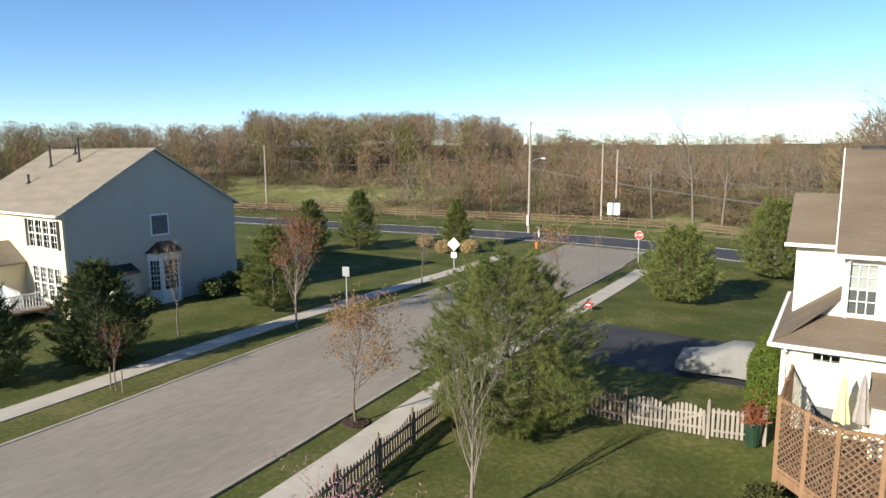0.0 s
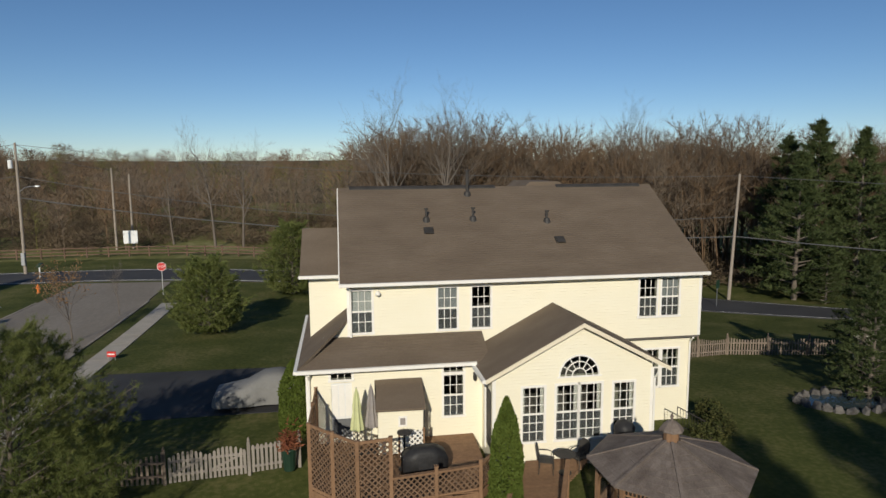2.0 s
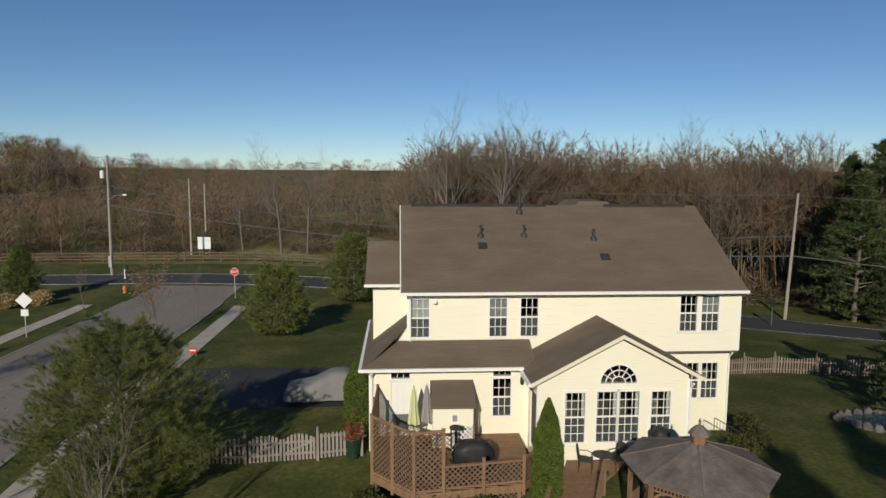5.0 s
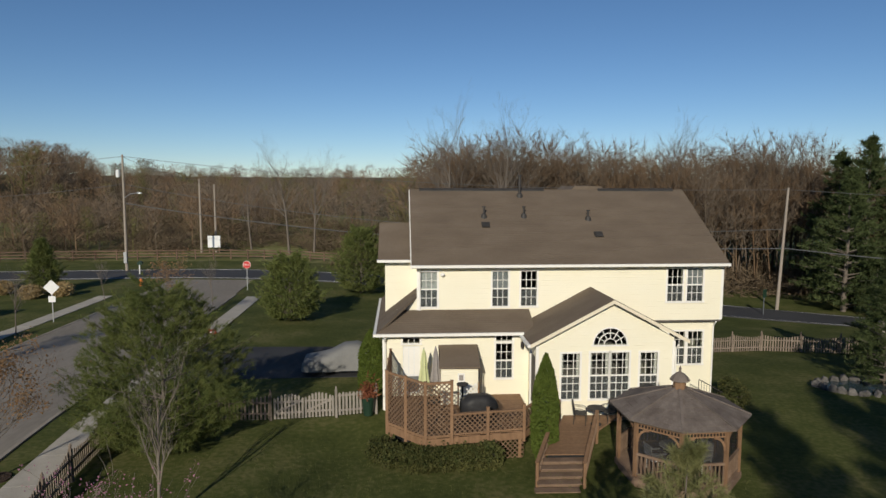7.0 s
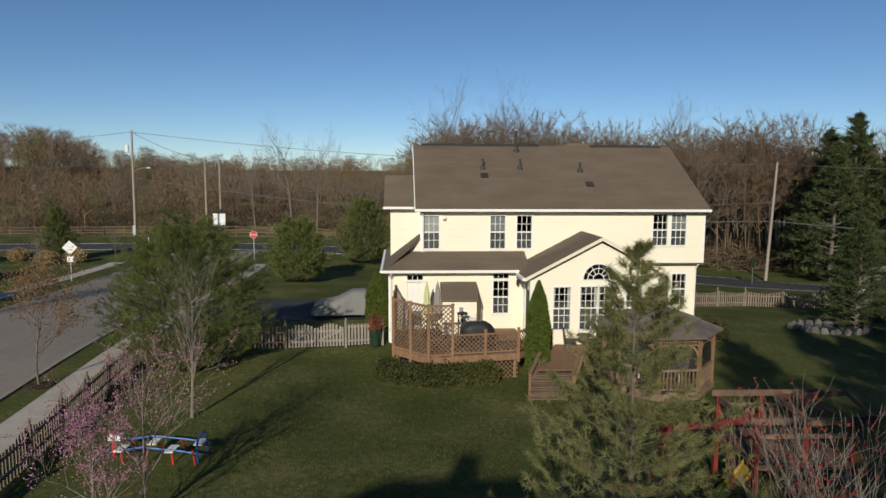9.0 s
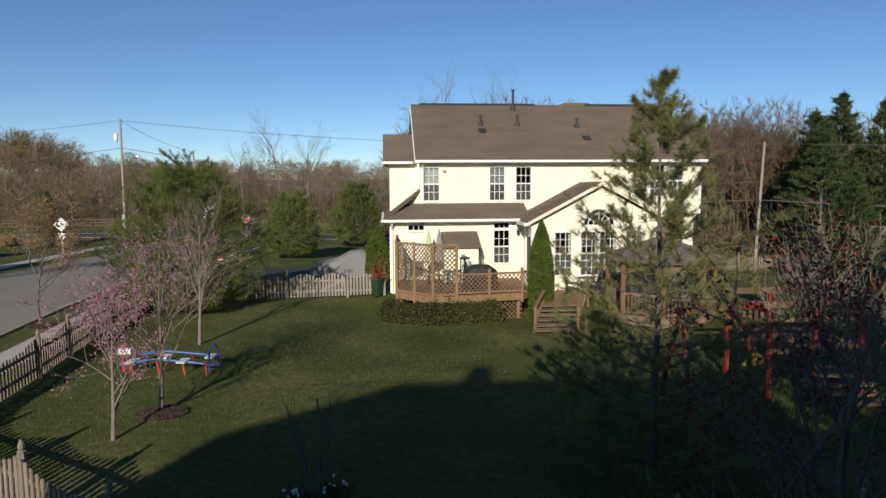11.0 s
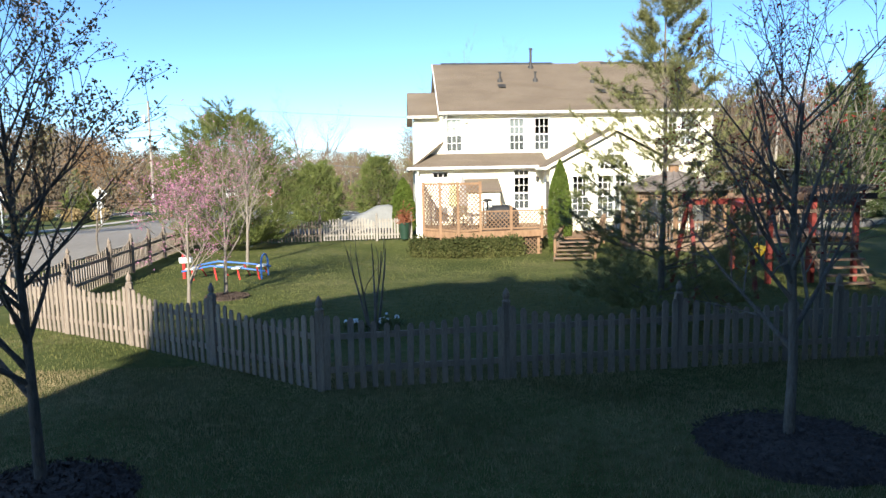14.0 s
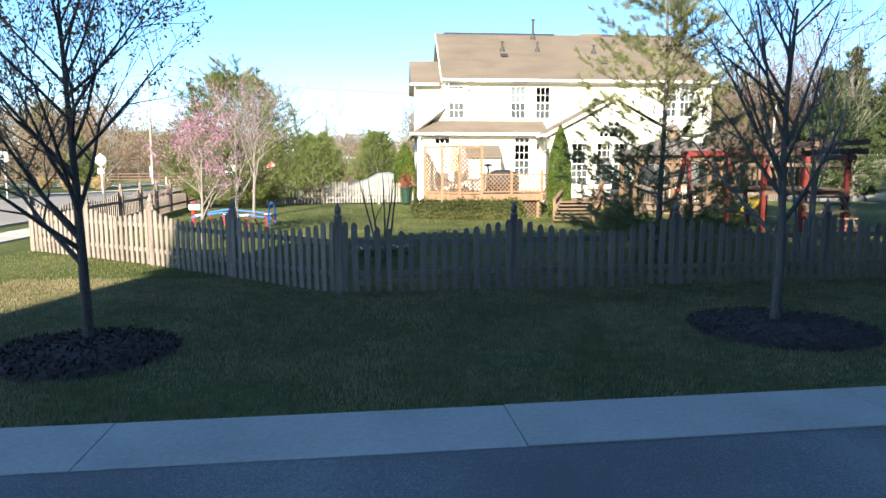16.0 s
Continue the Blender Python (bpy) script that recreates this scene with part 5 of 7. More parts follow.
def gazebo():
    c = (8.15, 18.05)
    root = thing("gazebo", "octagonal screened cedar gazebo with a shake roof and cupola", "gazebo", (*c, 0), 22.5 + 4)
    R, rf = 2.28, 1.95
    ring = lambda r, z: [Vector((r * math.cos(math.pi / 4 * i), r * math.sin(math.pi / 4 * i), z)) for i in range(8)]
    bm = bmesh.new()
    prism(bm, ring(rf + 0.12, 0.12), (0, 0, 0.2))
    part("floor", bm, "wood_old", root)
    bm = bmesh.new()
    prism(bm, ring(rf, -0.1), (0, 0, 0.22))
    part("base", bm, "wood_old", root)
    eave, apex = ring(R, 2.28), ring(0.24, 2.98)
    rng = random.Random(8)
    for i in range(8):
        a, b, cc, d = eave[i], eave[(i + 1) % 8], apex[(i + 1) % 8], apex[i]
        bm = bmesh.new()
        prism(bm, [a, b, cc, d], (0, 0, 0.04))
        roof = part("roof_panel", bm, "shakes", root)
        nrm = (b - a).cross(d - a).normalized()
        verts, faces = [], []
        n = 9
        for r in range(n):
            t0, t1 = r / n, min(1, (r + 1.3) / n)
            m = max(3, round(11 * (1 - 0.85 * t0)))
            for k in range(m):
                u0, u1 = k / m + 0.006, (k + 1) / m - 0.006
                h = 0.05 + 0.012 * rng.random()
                q = [a.lerp(d, t0).lerp(b.lerp(cc, t0), u0) + nrm * h, a.lerp(d, t0).lerp(b.lerp(cc, t0), u1) + nrm * h, a.lerp(d, t1).lerp(b.lerp(cc, t1), u1) + nrm * 0.042, a.lerp(d, t1).lerp(b.lerp(cc, t1), u0) + nrm * 0.042]
                s = len(verts)
                verts += [tuple(x) for x in q] + [tuple(q[0] - nrm * 0.02), tuple(q[1] - nrm * 0.02)]
                faces += [(s, s + 1, s + 2, s + 3), (s + 4, s + 5, s + 1, s)]
        ob = new("shake_covering", raw_mesh("shake_covering", verts, faces, "shakes"))
        ob.parent = roof
        tagged(ob, kind="stuff")
        bm = bmesh.new()
        beam(bm, a + Vector((0, 0, 0.075)), d + Vector((0, 0, 0.075)), 0.09, 0.03)
        part("hip_cap", bm, "shakes", roof)
        p, q = ring(rf, 0)[i], ring(rf, 0)[(i + 1) % 8]
        up = lambda z: Vector((0, 0, z))
        bm = bmesh.new()
        beam(bm, p + up(0.3), p + up(2.28), 0.11, 0.11)
        part("post", bm, "cedar", root)
        bm = bmesh.new()
        beam(bm, p + up(2.2), q + up(2.2), 0.06, 0.14)
        part("header", bm, "cedar", root)
        bm = bmesh.new()
        for k in range(14):
            w = p.lerp(q, (k + 0.5) / 14)
            beam(bm, w + up(2.02), w + up(2.13), 0.03, 0.03)
        beam(bm, p + up(2.0), q + up(2.0), 0.03, 0.04)
        part("spindle_frieze", bm, "cedar", root)
        for e, f in ((p, q), (q, p)):
            bm = bmesh.new()
            dd = (f - e).normalized()
            prev = None
            for k in range(7):
                an = math.pi / 2 * k / 6
                w = e + dd * (0.06 + 0.36 * (1 - math.cos(an))) + up(1.55 + 0.42 * math.sin(an))
                if prev is not None:
                    beam(bm, prev, w, 0.04, 0.07)
                prev = w
            part("bracket", bm, "cedar", root)
        if i == 3:
            continue
        for z, w in ((1.10, 0.08), (0.42, 0.06)):
            bm = bmesh.new()
            beam(bm, p + up(z), q + up(z), 0.06, w)
            part("rail", bm, "wood_old", root)
        for k in range(11):
            w = p.lerp(q, (k + 0.5) / 11)
            bm = bmesh.new()
            beam(bm, w + up(0.42), w + up(1.08), 0.045, 0.03)
            part("baluster", bm, "wood_old", root)
        bm = bmesh.new()
        nn = Vector((-(q - p).y, (q - p).x, 0)).normalized() * 0.004
        prism(bm, [p * 0.985 + up(1.12), q * 0.985 + up(1.12), q * 0.985 + up(2.1), p * 0.985 + up(2.1)], nn)
        part("screen", bm, "screen", root, "dark insect screen")
    bm = bmesh.new()
    prism(bm, ring(0.21, 2.95), (0, 0, 0.36))
    cup = part("cupola", bm, "cedar", root)
    bm = bmesh.new()
    lathe(bm, [(0.33, 0), (0.33, 0.03), (0.27, 0.13), (0.15, 0.24), (0.05, 0.29), (0.03, 0.35), (0.05, 0.39), (0.01, 0.5)], 8, (0, 0, 3.3))
    part("cupola_roof", bm, "shakes", cup)


gazebo()


def round_table(at, z, group=""):
    t = thing("patio_table", "round pale garden table inside the gazebo", "table", (*at, z))
    bm = bmesh.new()
    lathe(bm, [(0.02, 0.70), (0.5, 0.70), (0.52, 0.72), (0.5, 0.74), (0.02, 0.745)], 20)
    part("tabletop", bm, "curtain", t)
    bm = bmesh.new()
    lathe(bm, [(0.25, 0), (0.25, 0.03), (0.04, 0.08), (0.04, 0.7)], 12)
    part("pedestal", bm, "metal", t)


def garden_chair(at, z, rz, label="light wicker garden chair"):
    t = thing("garden_chair", label, "chair", (*at, z), rz, group="gazebo chairs")
    bm = bmesh.new()
    box(bm, -0.26, 0.26, -0.25, 0.25, 0.40, 0.46)
    part("seat", bm, "curtain", t)
    bm = bmesh.new()
    prism(bm, [(-0.26, 0.22, 0.46), (0.26, 0.22, 0.46), (0.24, 0.32, 0.95), (-0.24, 0.32, 0.95)], (0, 0.04, 0))
    part("backrest", bm, "curtain", t)
    for x in (-0.23, 0.23):
        for y in (-0.22, 0.22):
            bm = bmesh.new()
            box(bm, x - 0.02, x + 0.02, y - 0.02, y + 0.02, 0, 0.4)
            part("leg", bm, "curtain", t)
        bm = bmesh.new()
        box(bm, x - 0.03, x + 0.03, -0.25, 0.25, 0.62, 0.66)
        part("armrest", bm, "curtain", t)


round_table((8.0, 17.9), 0.32)
garden_chair((8.8, 17.6), 0.32, -60)
garden_chair((7.25, 17.6), 0.32, 100)


# ---- things on and by the deck ----
def covered_heater(at, z):
    t = thing("patio_heater", "tall patio heater under a black fitted cover", "heater", (*at, z))
    bm = bmesh.new()
    rings = []
    for r, zz in ((0.30, 0.12), (0.31, 0.5), (0.29, 1.1), (0.34, 1.45), (0.36, 1.62), (0.26, 1.78), (0.06, 1.86)):
        rings.append([bm.verts.new((r * (1 + 0.05 * math.sin(3 * k + 4 * zz)) * math.cos(6.283 * k / 16), r * (1 + 0.05 * math.cos(4 * k)) * math.sin(6.283 * k / 16), zz)) for k in range(16)])
    for p, q in zip(rings, rings[1:]):
        for k in range(16):
            bm.faces.new((p[k], p[(k + 1) % 16], q[(k + 1) % 16], q[k]))
    bm.faces.new(rings[0][::-1])
    bm.faces.new(rings[-1])
    part("cover", bm, "blackcover", t, smooth=True)
    bm = bmesh.new()
    lathe(bm, [(0.26, 0), (0.26, 0.1), (0.2, 0.14)], 16)
    part("base", bm, "vent", t)


def iron_chair(at, z, rz):
    t = thing("patio_chair", "dark metal patio chair with a curved mesh back", "chair", (*at, z), rz, group="patio chairs")
    bm = bmesh.new()
    box(bm, -0.24, 0.24, -0.24, 0.24, 0.42, 0.45)
    part("seat", bm, "vent", t)
    bm = bmesh.new()
    pts = [(-0.24, 0.24, 0.45), (-0.23, 0.31, 0.85), (-0.12, 0.34, 0.97), (0.12, 0.34, 0.97), (0.23, 0.31, 0.85), (0.24, 0.24, 0.45)]
    prism(bm, pts, (0, 0.014, 0))
    part("backrest", bm, "vent", t)
    for x in (-0.22, 0.22):
        for y in (-0.22, 0.22):
            bm = bmesh.new()
            tube(bm, [(x, y, 0.43), (x * 1.1, y * 1.1, 0)], 0.014, 6)
            part("leg", bm, "vent", t)
        bm = bmesh.new()
        tube(bm, [(x * 1.1, 0.27, 0.66), (x * 1.15, -0.05, 0.67), (x * 1.1, -0.2, 0.62), (x, -0.22, 0.44)], 0.014, 6)
        part("armrest", bm, "vent", t)


def iron_table(at, z):
    t = thing("bistro_table", "low round dark metal table on the patio deck", "table", (*at, z))
    bm = bmesh.new()
    lathe(bm, [(0.02, 0.66), (0.36, 0.66), (0.38, 0.68), (0.36, 0.70), (0.02, 0.70)], 18)
    part("tabletop", bm, "vent", t)
    bm = bmesh.new()
    lathe(bm, [(0.22, 0), (0.22, 0.03), (0.03, 0.07), (0.03, 0.66)], 10)
    part("pedestal", bm, "vent", t)


covered_heater((8.6, 22.25), 0.0)
iron_table((6.35, 21.75), 0.33)
iron_chair((5.75, 21.9), 0.33, 70)
iron_chair((6.9, 22.0), 0.33, -60)


def closed_umbrella(at, z, material, label):
    t = thing("patio_umbrella", label, "umbrella", (*at, z), group="closed umbrellas")
    bm = bmesh.new()
    tube(bm, [(0, 0, 0), (0, 0, 2.45)], 0.02, 8)
    part("pole", bm, "metal", t)
    bm = bmesh.new()
    n = 16
    rings = []
    for r, zz in ((0.20, 0.95), (0.19, 1.1), (0.12, 1.6), (0.13, 1.75), (0.07, 2.2), (0.015, 2.42)):
        rings.append([bm.verts.new((r * (1 + 0.28 * (k % 2)) * math.cos(6.283 * k / n), r * (1 + 0.28 * (k % 2)) * math.sin(6.283 * k / n), zz)) for k in range(n)])
    for a, b in zip(rings, rings[1:]):
        for k in range(n):
            bm.faces.new((a[k], a[(k + 1) % n], b[(k + 1) % n], b[k]))
    part("canopy", bm, material, t)
    bm = bmesh.new()
    lathe(bm, [(0.25, 0), (0.25, 0.05), (0.05, 0.1), (0.04, 0.3)], 12)
    part("base", bm, "vent", t)


closed_umbrella((-0.55, 23.35), 0.66, "umbrella", "closed pale green patio umbrella on the deck")
closed_umbrella((-0.05, 23.6), 0.66, "umbrella_grey", "closed grey patio umbrella on the deck")


def deck_shed():
    t = thing("deck_shed", "small cream-sided storage shed with brown shingle roof", "shed", (0.95, 23.75, 0.66))
    bm = bmesh.new()
    box(bm, -0.78, 0.78, -0.45, 0.85, 0, 1.62)
    body = part("body", bm, "siding", t)
    bm = bmesh.new()
    prism(bm, [(-0.86, -0.62, 1.60), (0.86, -0.62, 1.60), (0.86, 0.9, 2.18), (-0.86, 0.9, 2.18)], (0, 0, 0.07))
    part("roof", bm, "shingle", t)
    bm = bmesh.new()
    box(bm, -0.08, 0.22, -0.48, -0.45, 0.98, 1.36)
    w = part("window", bm, "trim", body, "small white-framed shed window")
    bm = bmesh.new()
    box(bm, -0.02, 0.16, -0.487, -0.48, 1.05, 1.29)
    part("pane", bm, "umbrella_grey", w)
    bm = bmesh.new()
    tube(bm, [(0.82, -0.56, 1.6), (0.82, -0.47, 1.45), (0.82, -0.47, 0.02)], 0.03, 6)
    part("downspout", bm, "vent", t)


deck_shed()


def covered_grill():
    t = thing("covered_grill", "barbecue grill under a black fitted cover", "grill", (1.6, 21.55, 0.62), 4)
    bm = bmesh.new()
    prof = [(0.72, 0.32, 0.0), (0.72, 0.32, 0.74), (0.66, 0.29, 0.86), (0.42, 0.24, 1.02), (0.34, 0.15, 1.07)]
    rings = [[bm.verts.new((x * sx, y * sy, z)) for sx, sy in ((-1, -1), (-0.3, -1.06), (0.3, -1.06), (1, -1), (1, 1), (0.3, 1.05), (-0.3, 1.05), (-1, 1))] for x, y, z in prof]
    for a, b in zip(rings, rings[1:]):
        for k in range(8):
            bm.faces.new((a[k], a[(k + 1) % 8], b[(k + 1) % 8], b[k]))
    bm.faces.new(rings[-1])
    bm.faces.new(rings[0][::-1])
    bmesh.ops.bevel(bm, geom=bm.edges[:], offset=0.03, segments=2, affect="EDGES")
    part("cover", bm, "blackcover", t, smooth=True)


covered_grill()


def bird_feeder():
    t = thing("deck_heater", "dark flat-topped stand on the deck", "stand", (1.0, 22.2, 0.62))
    bm = bmesh.new()
    tube(bm, [(0, 0, 0), (0, 0, 1.25)], 0.035, 8)
    part("pole", bm, "vent", t)
    bm = bmesh.new()
    lathe(bm, [(0.03, 1.2), (0.24, 1.25), (0.24, 1.30), (0.05, 1.36)], 12)
    part("top", bm, "vent", t)
    bm = bmesh.new()
    lathe(bm, [(0.2, 0), (0.2, 0.04), (0.04, 0.08)], 12)
    part("base", bm, "vent", t)


bird_feeder()


def lattice_box():
    t = thing("lattice_screen", "short lattice screen standing on the deck", "screen", (0, 0, 0))
    lattice_panel(t, (0.85, 22.6), (1.7, 22.75), 0.75, 1.75, "trim")
    for x, y in ((0.85, 22.6), (1.7, 22.75)):
        bm = bmesh.new()
        box(bm, x - 0.03, x + 0.03, y - 0.03, y + 0.03, 0.66, 1.8)
        part("post", bm, "cedar", t)


lattice_box()


def planter(at):
    t = thing("plant_pot", "tall dark green pot with dry rusty grass", "plant pot", (*at, 0))
    bm = bmesh.new()
    lathe(bm, [(0.20, 0), (0.28, 0.75), (0.31, 0.78), (0.29, 0.82), (0.02, 0.80)], 14)
    part("pot", bm, "green", t)
    rng = random.Random(4)
    tips = [(Vector((rng.gauss(0, 0.16), rng.gauss(0, 0.16), 0.8 + abs(rng.gauss(0, 0.3)))), Vector((0, 0, 1))) for _ in range(420)]
    v, f = flecks(rng, tips, 1, 0.05, 0.02, long=4)
    ob = new("plant", raw_mesh("plant", v, f, "rust"))
    ob.parent = t


planter((-2.95, 24.0))


def covered_car():
    t = thing("covered_car", "parked car under a pale grey fitted cover", "car", (-4.75, 30.9, 0.02), 4)
    bm = bmesh.new()
    prof = [(-2.25, 0.35, 0.62), (-2.05, 0.78, 0.80), (-1.2, 0.92, 0.88), (-0.75, 1.02, 0.86), (0.0, 1.42, 0.80), (0.7, 1.45, 0.80), (1.5, 1.12, 0.82), (2.1, 1.0, 0.80), (2.3, 0.55, 0.7)]
    rings = []
    for x, h, w in prof:
        ring = []
        for k in range(13):
            a = math.pi * k / 12
            cx, sx = math.cos(a), math.sin(a)
            yy = w * math.copysign(abs(cx) ** 0.45, cx)
            zz = 0.10 + (h - 0.10) * (sx ** 0.55)
            ring.append(bm.verts.new((x, yy + 0.012 * math.sin(5 * k + 3 * x), zz + 0.015 * math.sin(7 * k + 5 * x))))
        rings.append(ring)
    for a, b in zip(rings, rings[1:]):
        for k in range(12):
            bm.faces.new((a[k], a[k + 1], b[k + 1], b[k]))
    bm.faces.new(rings[0])
    bm.faces.new(rings[-1][::-1])
    bmesh.ops.subdivide_edges(bm, edges=bm.edges[:], cuts=1, use_grid_fill=True)
    part("cover", bm, "cover", t, "wrinkled pale grey car cover", smooth=True)
    for x in (-1.4, 1.4):
        for y in (-0.72, 0.72):
            bm = bmesh.new()
            m = Matrix.Translation((x, y, 0.31)) @ Matrix.Rotation(math.pi / 2, 4, "X")
            lathe(bm, [(0.2, -0.1), (0.31, -0.09), (0.31, 0.09), (0.2, 0.1)], 16)
            for v in bm.verts:
                v.co = m @ v.co
            part("wheel", bm, "dark", t)


covered_car()


def hedge_row():
    rng = random.Random(12)
    for i in range(8):
        x = -2.2 + i * 0.58
        y = 20.45 - 0.95 * math.sin(min(1, max(0, (x + 2.2) / 1.4)) * 1.3) + max(0, x) * 0.14
        shrub("hedge_bush", "mixed green and bronze foundation shrub in front of the deck", (x, y), 20 + i, 0.5 + 0.1 * rng.random(), 0.5, 0.78 + 0.22 * rng.random(), "hedge", 1900, 0.055, "foundation shrubs", zc=0.45)


hedge_row()
shrub("arborvitae", "tall clipped columnar arborvitae by the steps", (4.0, 20.3), 31, 0.50, 0.50, 4.12, "arbor", 17000, 0.045, "arborvitae", "shrub", 2.0)
shrub("arborvitae", "tall clipped columnar arborvitae at the house corner", (-3.05, 27.2), 32, 0.60, 0.60, 3.1, "arbor", 11000, 0.055, "arborvitae", "shrub", 2.0)
shrub("shrub", "small yellow-green shrub beside the house", (11.6, 21.5), 33, 0.35, 0.35, 0.9, "arbor", 900, 0.08)


# ---- garden trees ----
def mulch_ring(at, r, seed):
    rng = random.Random(seed)
    bm = bmesh.new()
    n = 40
    rings = []
    for q, z in ((1.0, -0.01), (0.93, 0.035), (0.6, 0.06), (0.2, 0.09)):
        rings.append([bm.verts.new((at[0] + r * q * math.cos(6.283 * k / n) * (1 + 0.06 * math.sin(3 * k + seed) * q), at[1] + r * q * 0.92 * math.sin(6.283 * k / n) * (1 + 0.05 * math.sin(2 * k) * q), z + rng.gauss(0, 0.006) * (q < 1))) for k in range(n)])
    for a, b in zip(rings, rings[1:]):
        for k in range(n):
            bm.faces.new((a[k], a[(k + 1) % n], b[(k + 1) % n], b[k]))
    bm.faces.new(rings[-1])
    solid("mulch_bed", bm, "mulch", "round bed of dark shredded bark mulch", "mulch bed", "mulch beds", "structure", smooth=True)
    tips = []
    for _ in range(1800):
        a, q = rng.random() * 6.283, math.sqrt(rng.random()) * 1.0
        tips.append((Vector((at[0] + r * q * math.cos(a), at[1] + r * 0.92 * q * math.sin(a), 0.05 + 0.05 * (1 - q))), Vector((0, 0, 1))))
    v, f = flecks(rng, tips, 1, 0.022, 0.006, long=3)
    tagged(new("mulch_chips", raw_mesh("mulch_chips", v, f, "mulch")), "loose shredded bark chips", "mulch", kind="stuff")


mulch_ring((-5.75, -2.15), 0.95, 1)
mulch_ring((1.85, -1.45), 1.05, 2)
broad_tree("street_tree", "young bare street tree with a few withered leaf clusters", (-5.85, -1.8), 17, 4.5, 0.062, "bark_dark", "dry", 10, 0.022, 0.04, 50, 3, 22, 0.24, keep=0.75, lean=0.05, up=0.3, wander=0.12, group="young street trees", shrink=0.52)
broad_tree("street_tree", "young bare forked street tree with dark red buds", (1.85, -1.3), 14, 4.7, 0.064, "bark", "redleaf", 6, 0.022, 0.04, 48, 3, 18, 0.28, keep=0.5, up=0.26, wander=0.12, group="young street trees", shrink=0.52)
broad_tree("redbud_tree", "small redbud tree in pink blossom", (-7.55, 7.05), 21, 2.9, 0.05, "bark_pale", "pink", 6, 0.027, 0.06, 50, 3, 11, 0.22, up=0.32, multi=1)
broad_tree("redbud_tree", "slender pink-flowering tree with a pale trunk", (-7.15, 8.6), 22, 3.7, 0.055, "bark_pale", "pink", 5, 0.027, 0.06, 44, 3, 12, 0.3, keep=0.6, up=0.32)
mulch_ring((-7.1, 8.5), 0.55, 5)
broad_tree("bare_tree", "leafless pale-barked tree in front of the pine", (-8.3, 15.0), 23, 4.8, 0.062, "bark_pale", None, spread_deg=32, levels=3, limbs=10, first=0.2, up=0.5, wander=0.10, shrink=0.5)
pine_tree("broad bushy white pine with deep green needle tufts", (-10.45, 21.0), 41, 5.85, 6.0, 7200, 0.17, 26, "needle_deep", 0.0, 0.40, fill=5200, soft=0.85)
pine_tree("young white pine with open whorled branches", (2.55, 4.3), 42, 6.75, 4.0, 2300, 0.13, 46, "needle", 0.04, 0.75, fill=1500, soft=0.82, limb=0.35, low=3.2)
pine_tree("bushy young pine on the side lawn", (-10.75, 46.6), 43, 5.0, 4.6, 3600, 0.22, 11, "needle_deep", 0.02, 0.4, fill=2600)
pine_tree("dark bushy pine near the road", (-6.7, 62.0), 44, 6.6, 5.4, 3200, 0.28, 10, "needle_deep", 0.03, 0.42, fill=2200)
broad_tree("bare_tree", "young tree with tan leaf buds on the verge", (-15.05, 18.25), 24, 4.3, 0.05, "bark", "dry", 4, 0.05, 0.09, 44, 3, 14, 0.3, keep=0.9, up=0.28, group="verge trees")
mulch_ring((-15.05, 18.25), 0.5, 7)
broad_tree("bare_tree", "young tree with rusty red buds on the verge", (-26.3, 26.2), 25, 5.3, 0.07, "bark_pale", "rust", 4, 0.06, 0.10, 34, 3, 14, 0.28, keep=0.8, up=0.45, group="verge trees")
broad_tree("bare_tree", "thin young leafless tree on the lawn", (-30.6, 21.8), 26, 4.4, 0.05, "bark", "dry", 1, 0.05, 0.1, 30, 3, 8, 0.4, keep=0.3, group="verge trees")
broad_tree("bare_tree", "staked sapling with reddish buds", (-25.4, 15.4), 27, 2.6, 0.03, "bark", "redleaf", 1, 0.05, 0.06, 34, 2, 8, 0.45, stakes=True, group="verge trees")
broad_tree("bare_tree", "small spreading leafless tree on the verge", (-27.6, 40.0), 28, 3.9, 0.05, "bark", None, spread_deg=42, levels=3, limbs=10, first=0.35, group="verge trees")
broad_tree("bare_tree", "young tree with tan leaves beside the street", (-18.6, 44.4), 29, 4.3, 0.05, "bark", "dry", 2, 0.07, 0.10, 38, 3, 10, 0.3, keep=0.9, group="verge trees")
broad_tree("bare_tree", "thin leafless sapling beside the street", (-18.6, 52.5), 30, 3.6, 0.035, "bark", None, levels=3, limbs=7, group="verge trees")
broad_tree("bare_tree", "thin leafless sapling on the far verge", (-28.5, 54.0), 34, 3.2, 0.035, "bark", None, levels=3, limbs=7, group="verge trees")
broad_tree("ornamental_tree", "small dark-red budding tree beside the play set", (4.9, 3.1), 36, 3.1, 0.036, "bark_pale", "redleaf", 3, 0.035, 0.07, 30, 3, 6, 0.35, keep=0.25, multi=3, up=0.5)
broad_tree("shrub", "bare multi-stemmed shrub in the lawn", (-3.05, 4.1), 37, 1.7, 0.03, "bark", None, spread_deg=22, levels=1, limbs=2, multi=5, up=0.5, first=0.5, shrink=0.45)
pine_tree("bushy evergreen beside the neighbouring house", (-29.2, 16.9), 45, 4.6, 3.9, 3200, 0.20, 11, "needle_dark", 0.01, 0.45, fill=2400)
pine_tree("bushy evergreen beside the neighbouring deck", (-30.9, 12.7), 46, 3.9, 3.6, 2400, 0.22, 10, "needle_dark", 0.03, 0.4, fill=1500)
pine_tree("light green pine on the neighbouring lawn", (-30.4, 28.3), 47, 5.2, 3.6, 2600, 0.22, 10, "needle_deep", 0.05, 0.5, fill=1700)
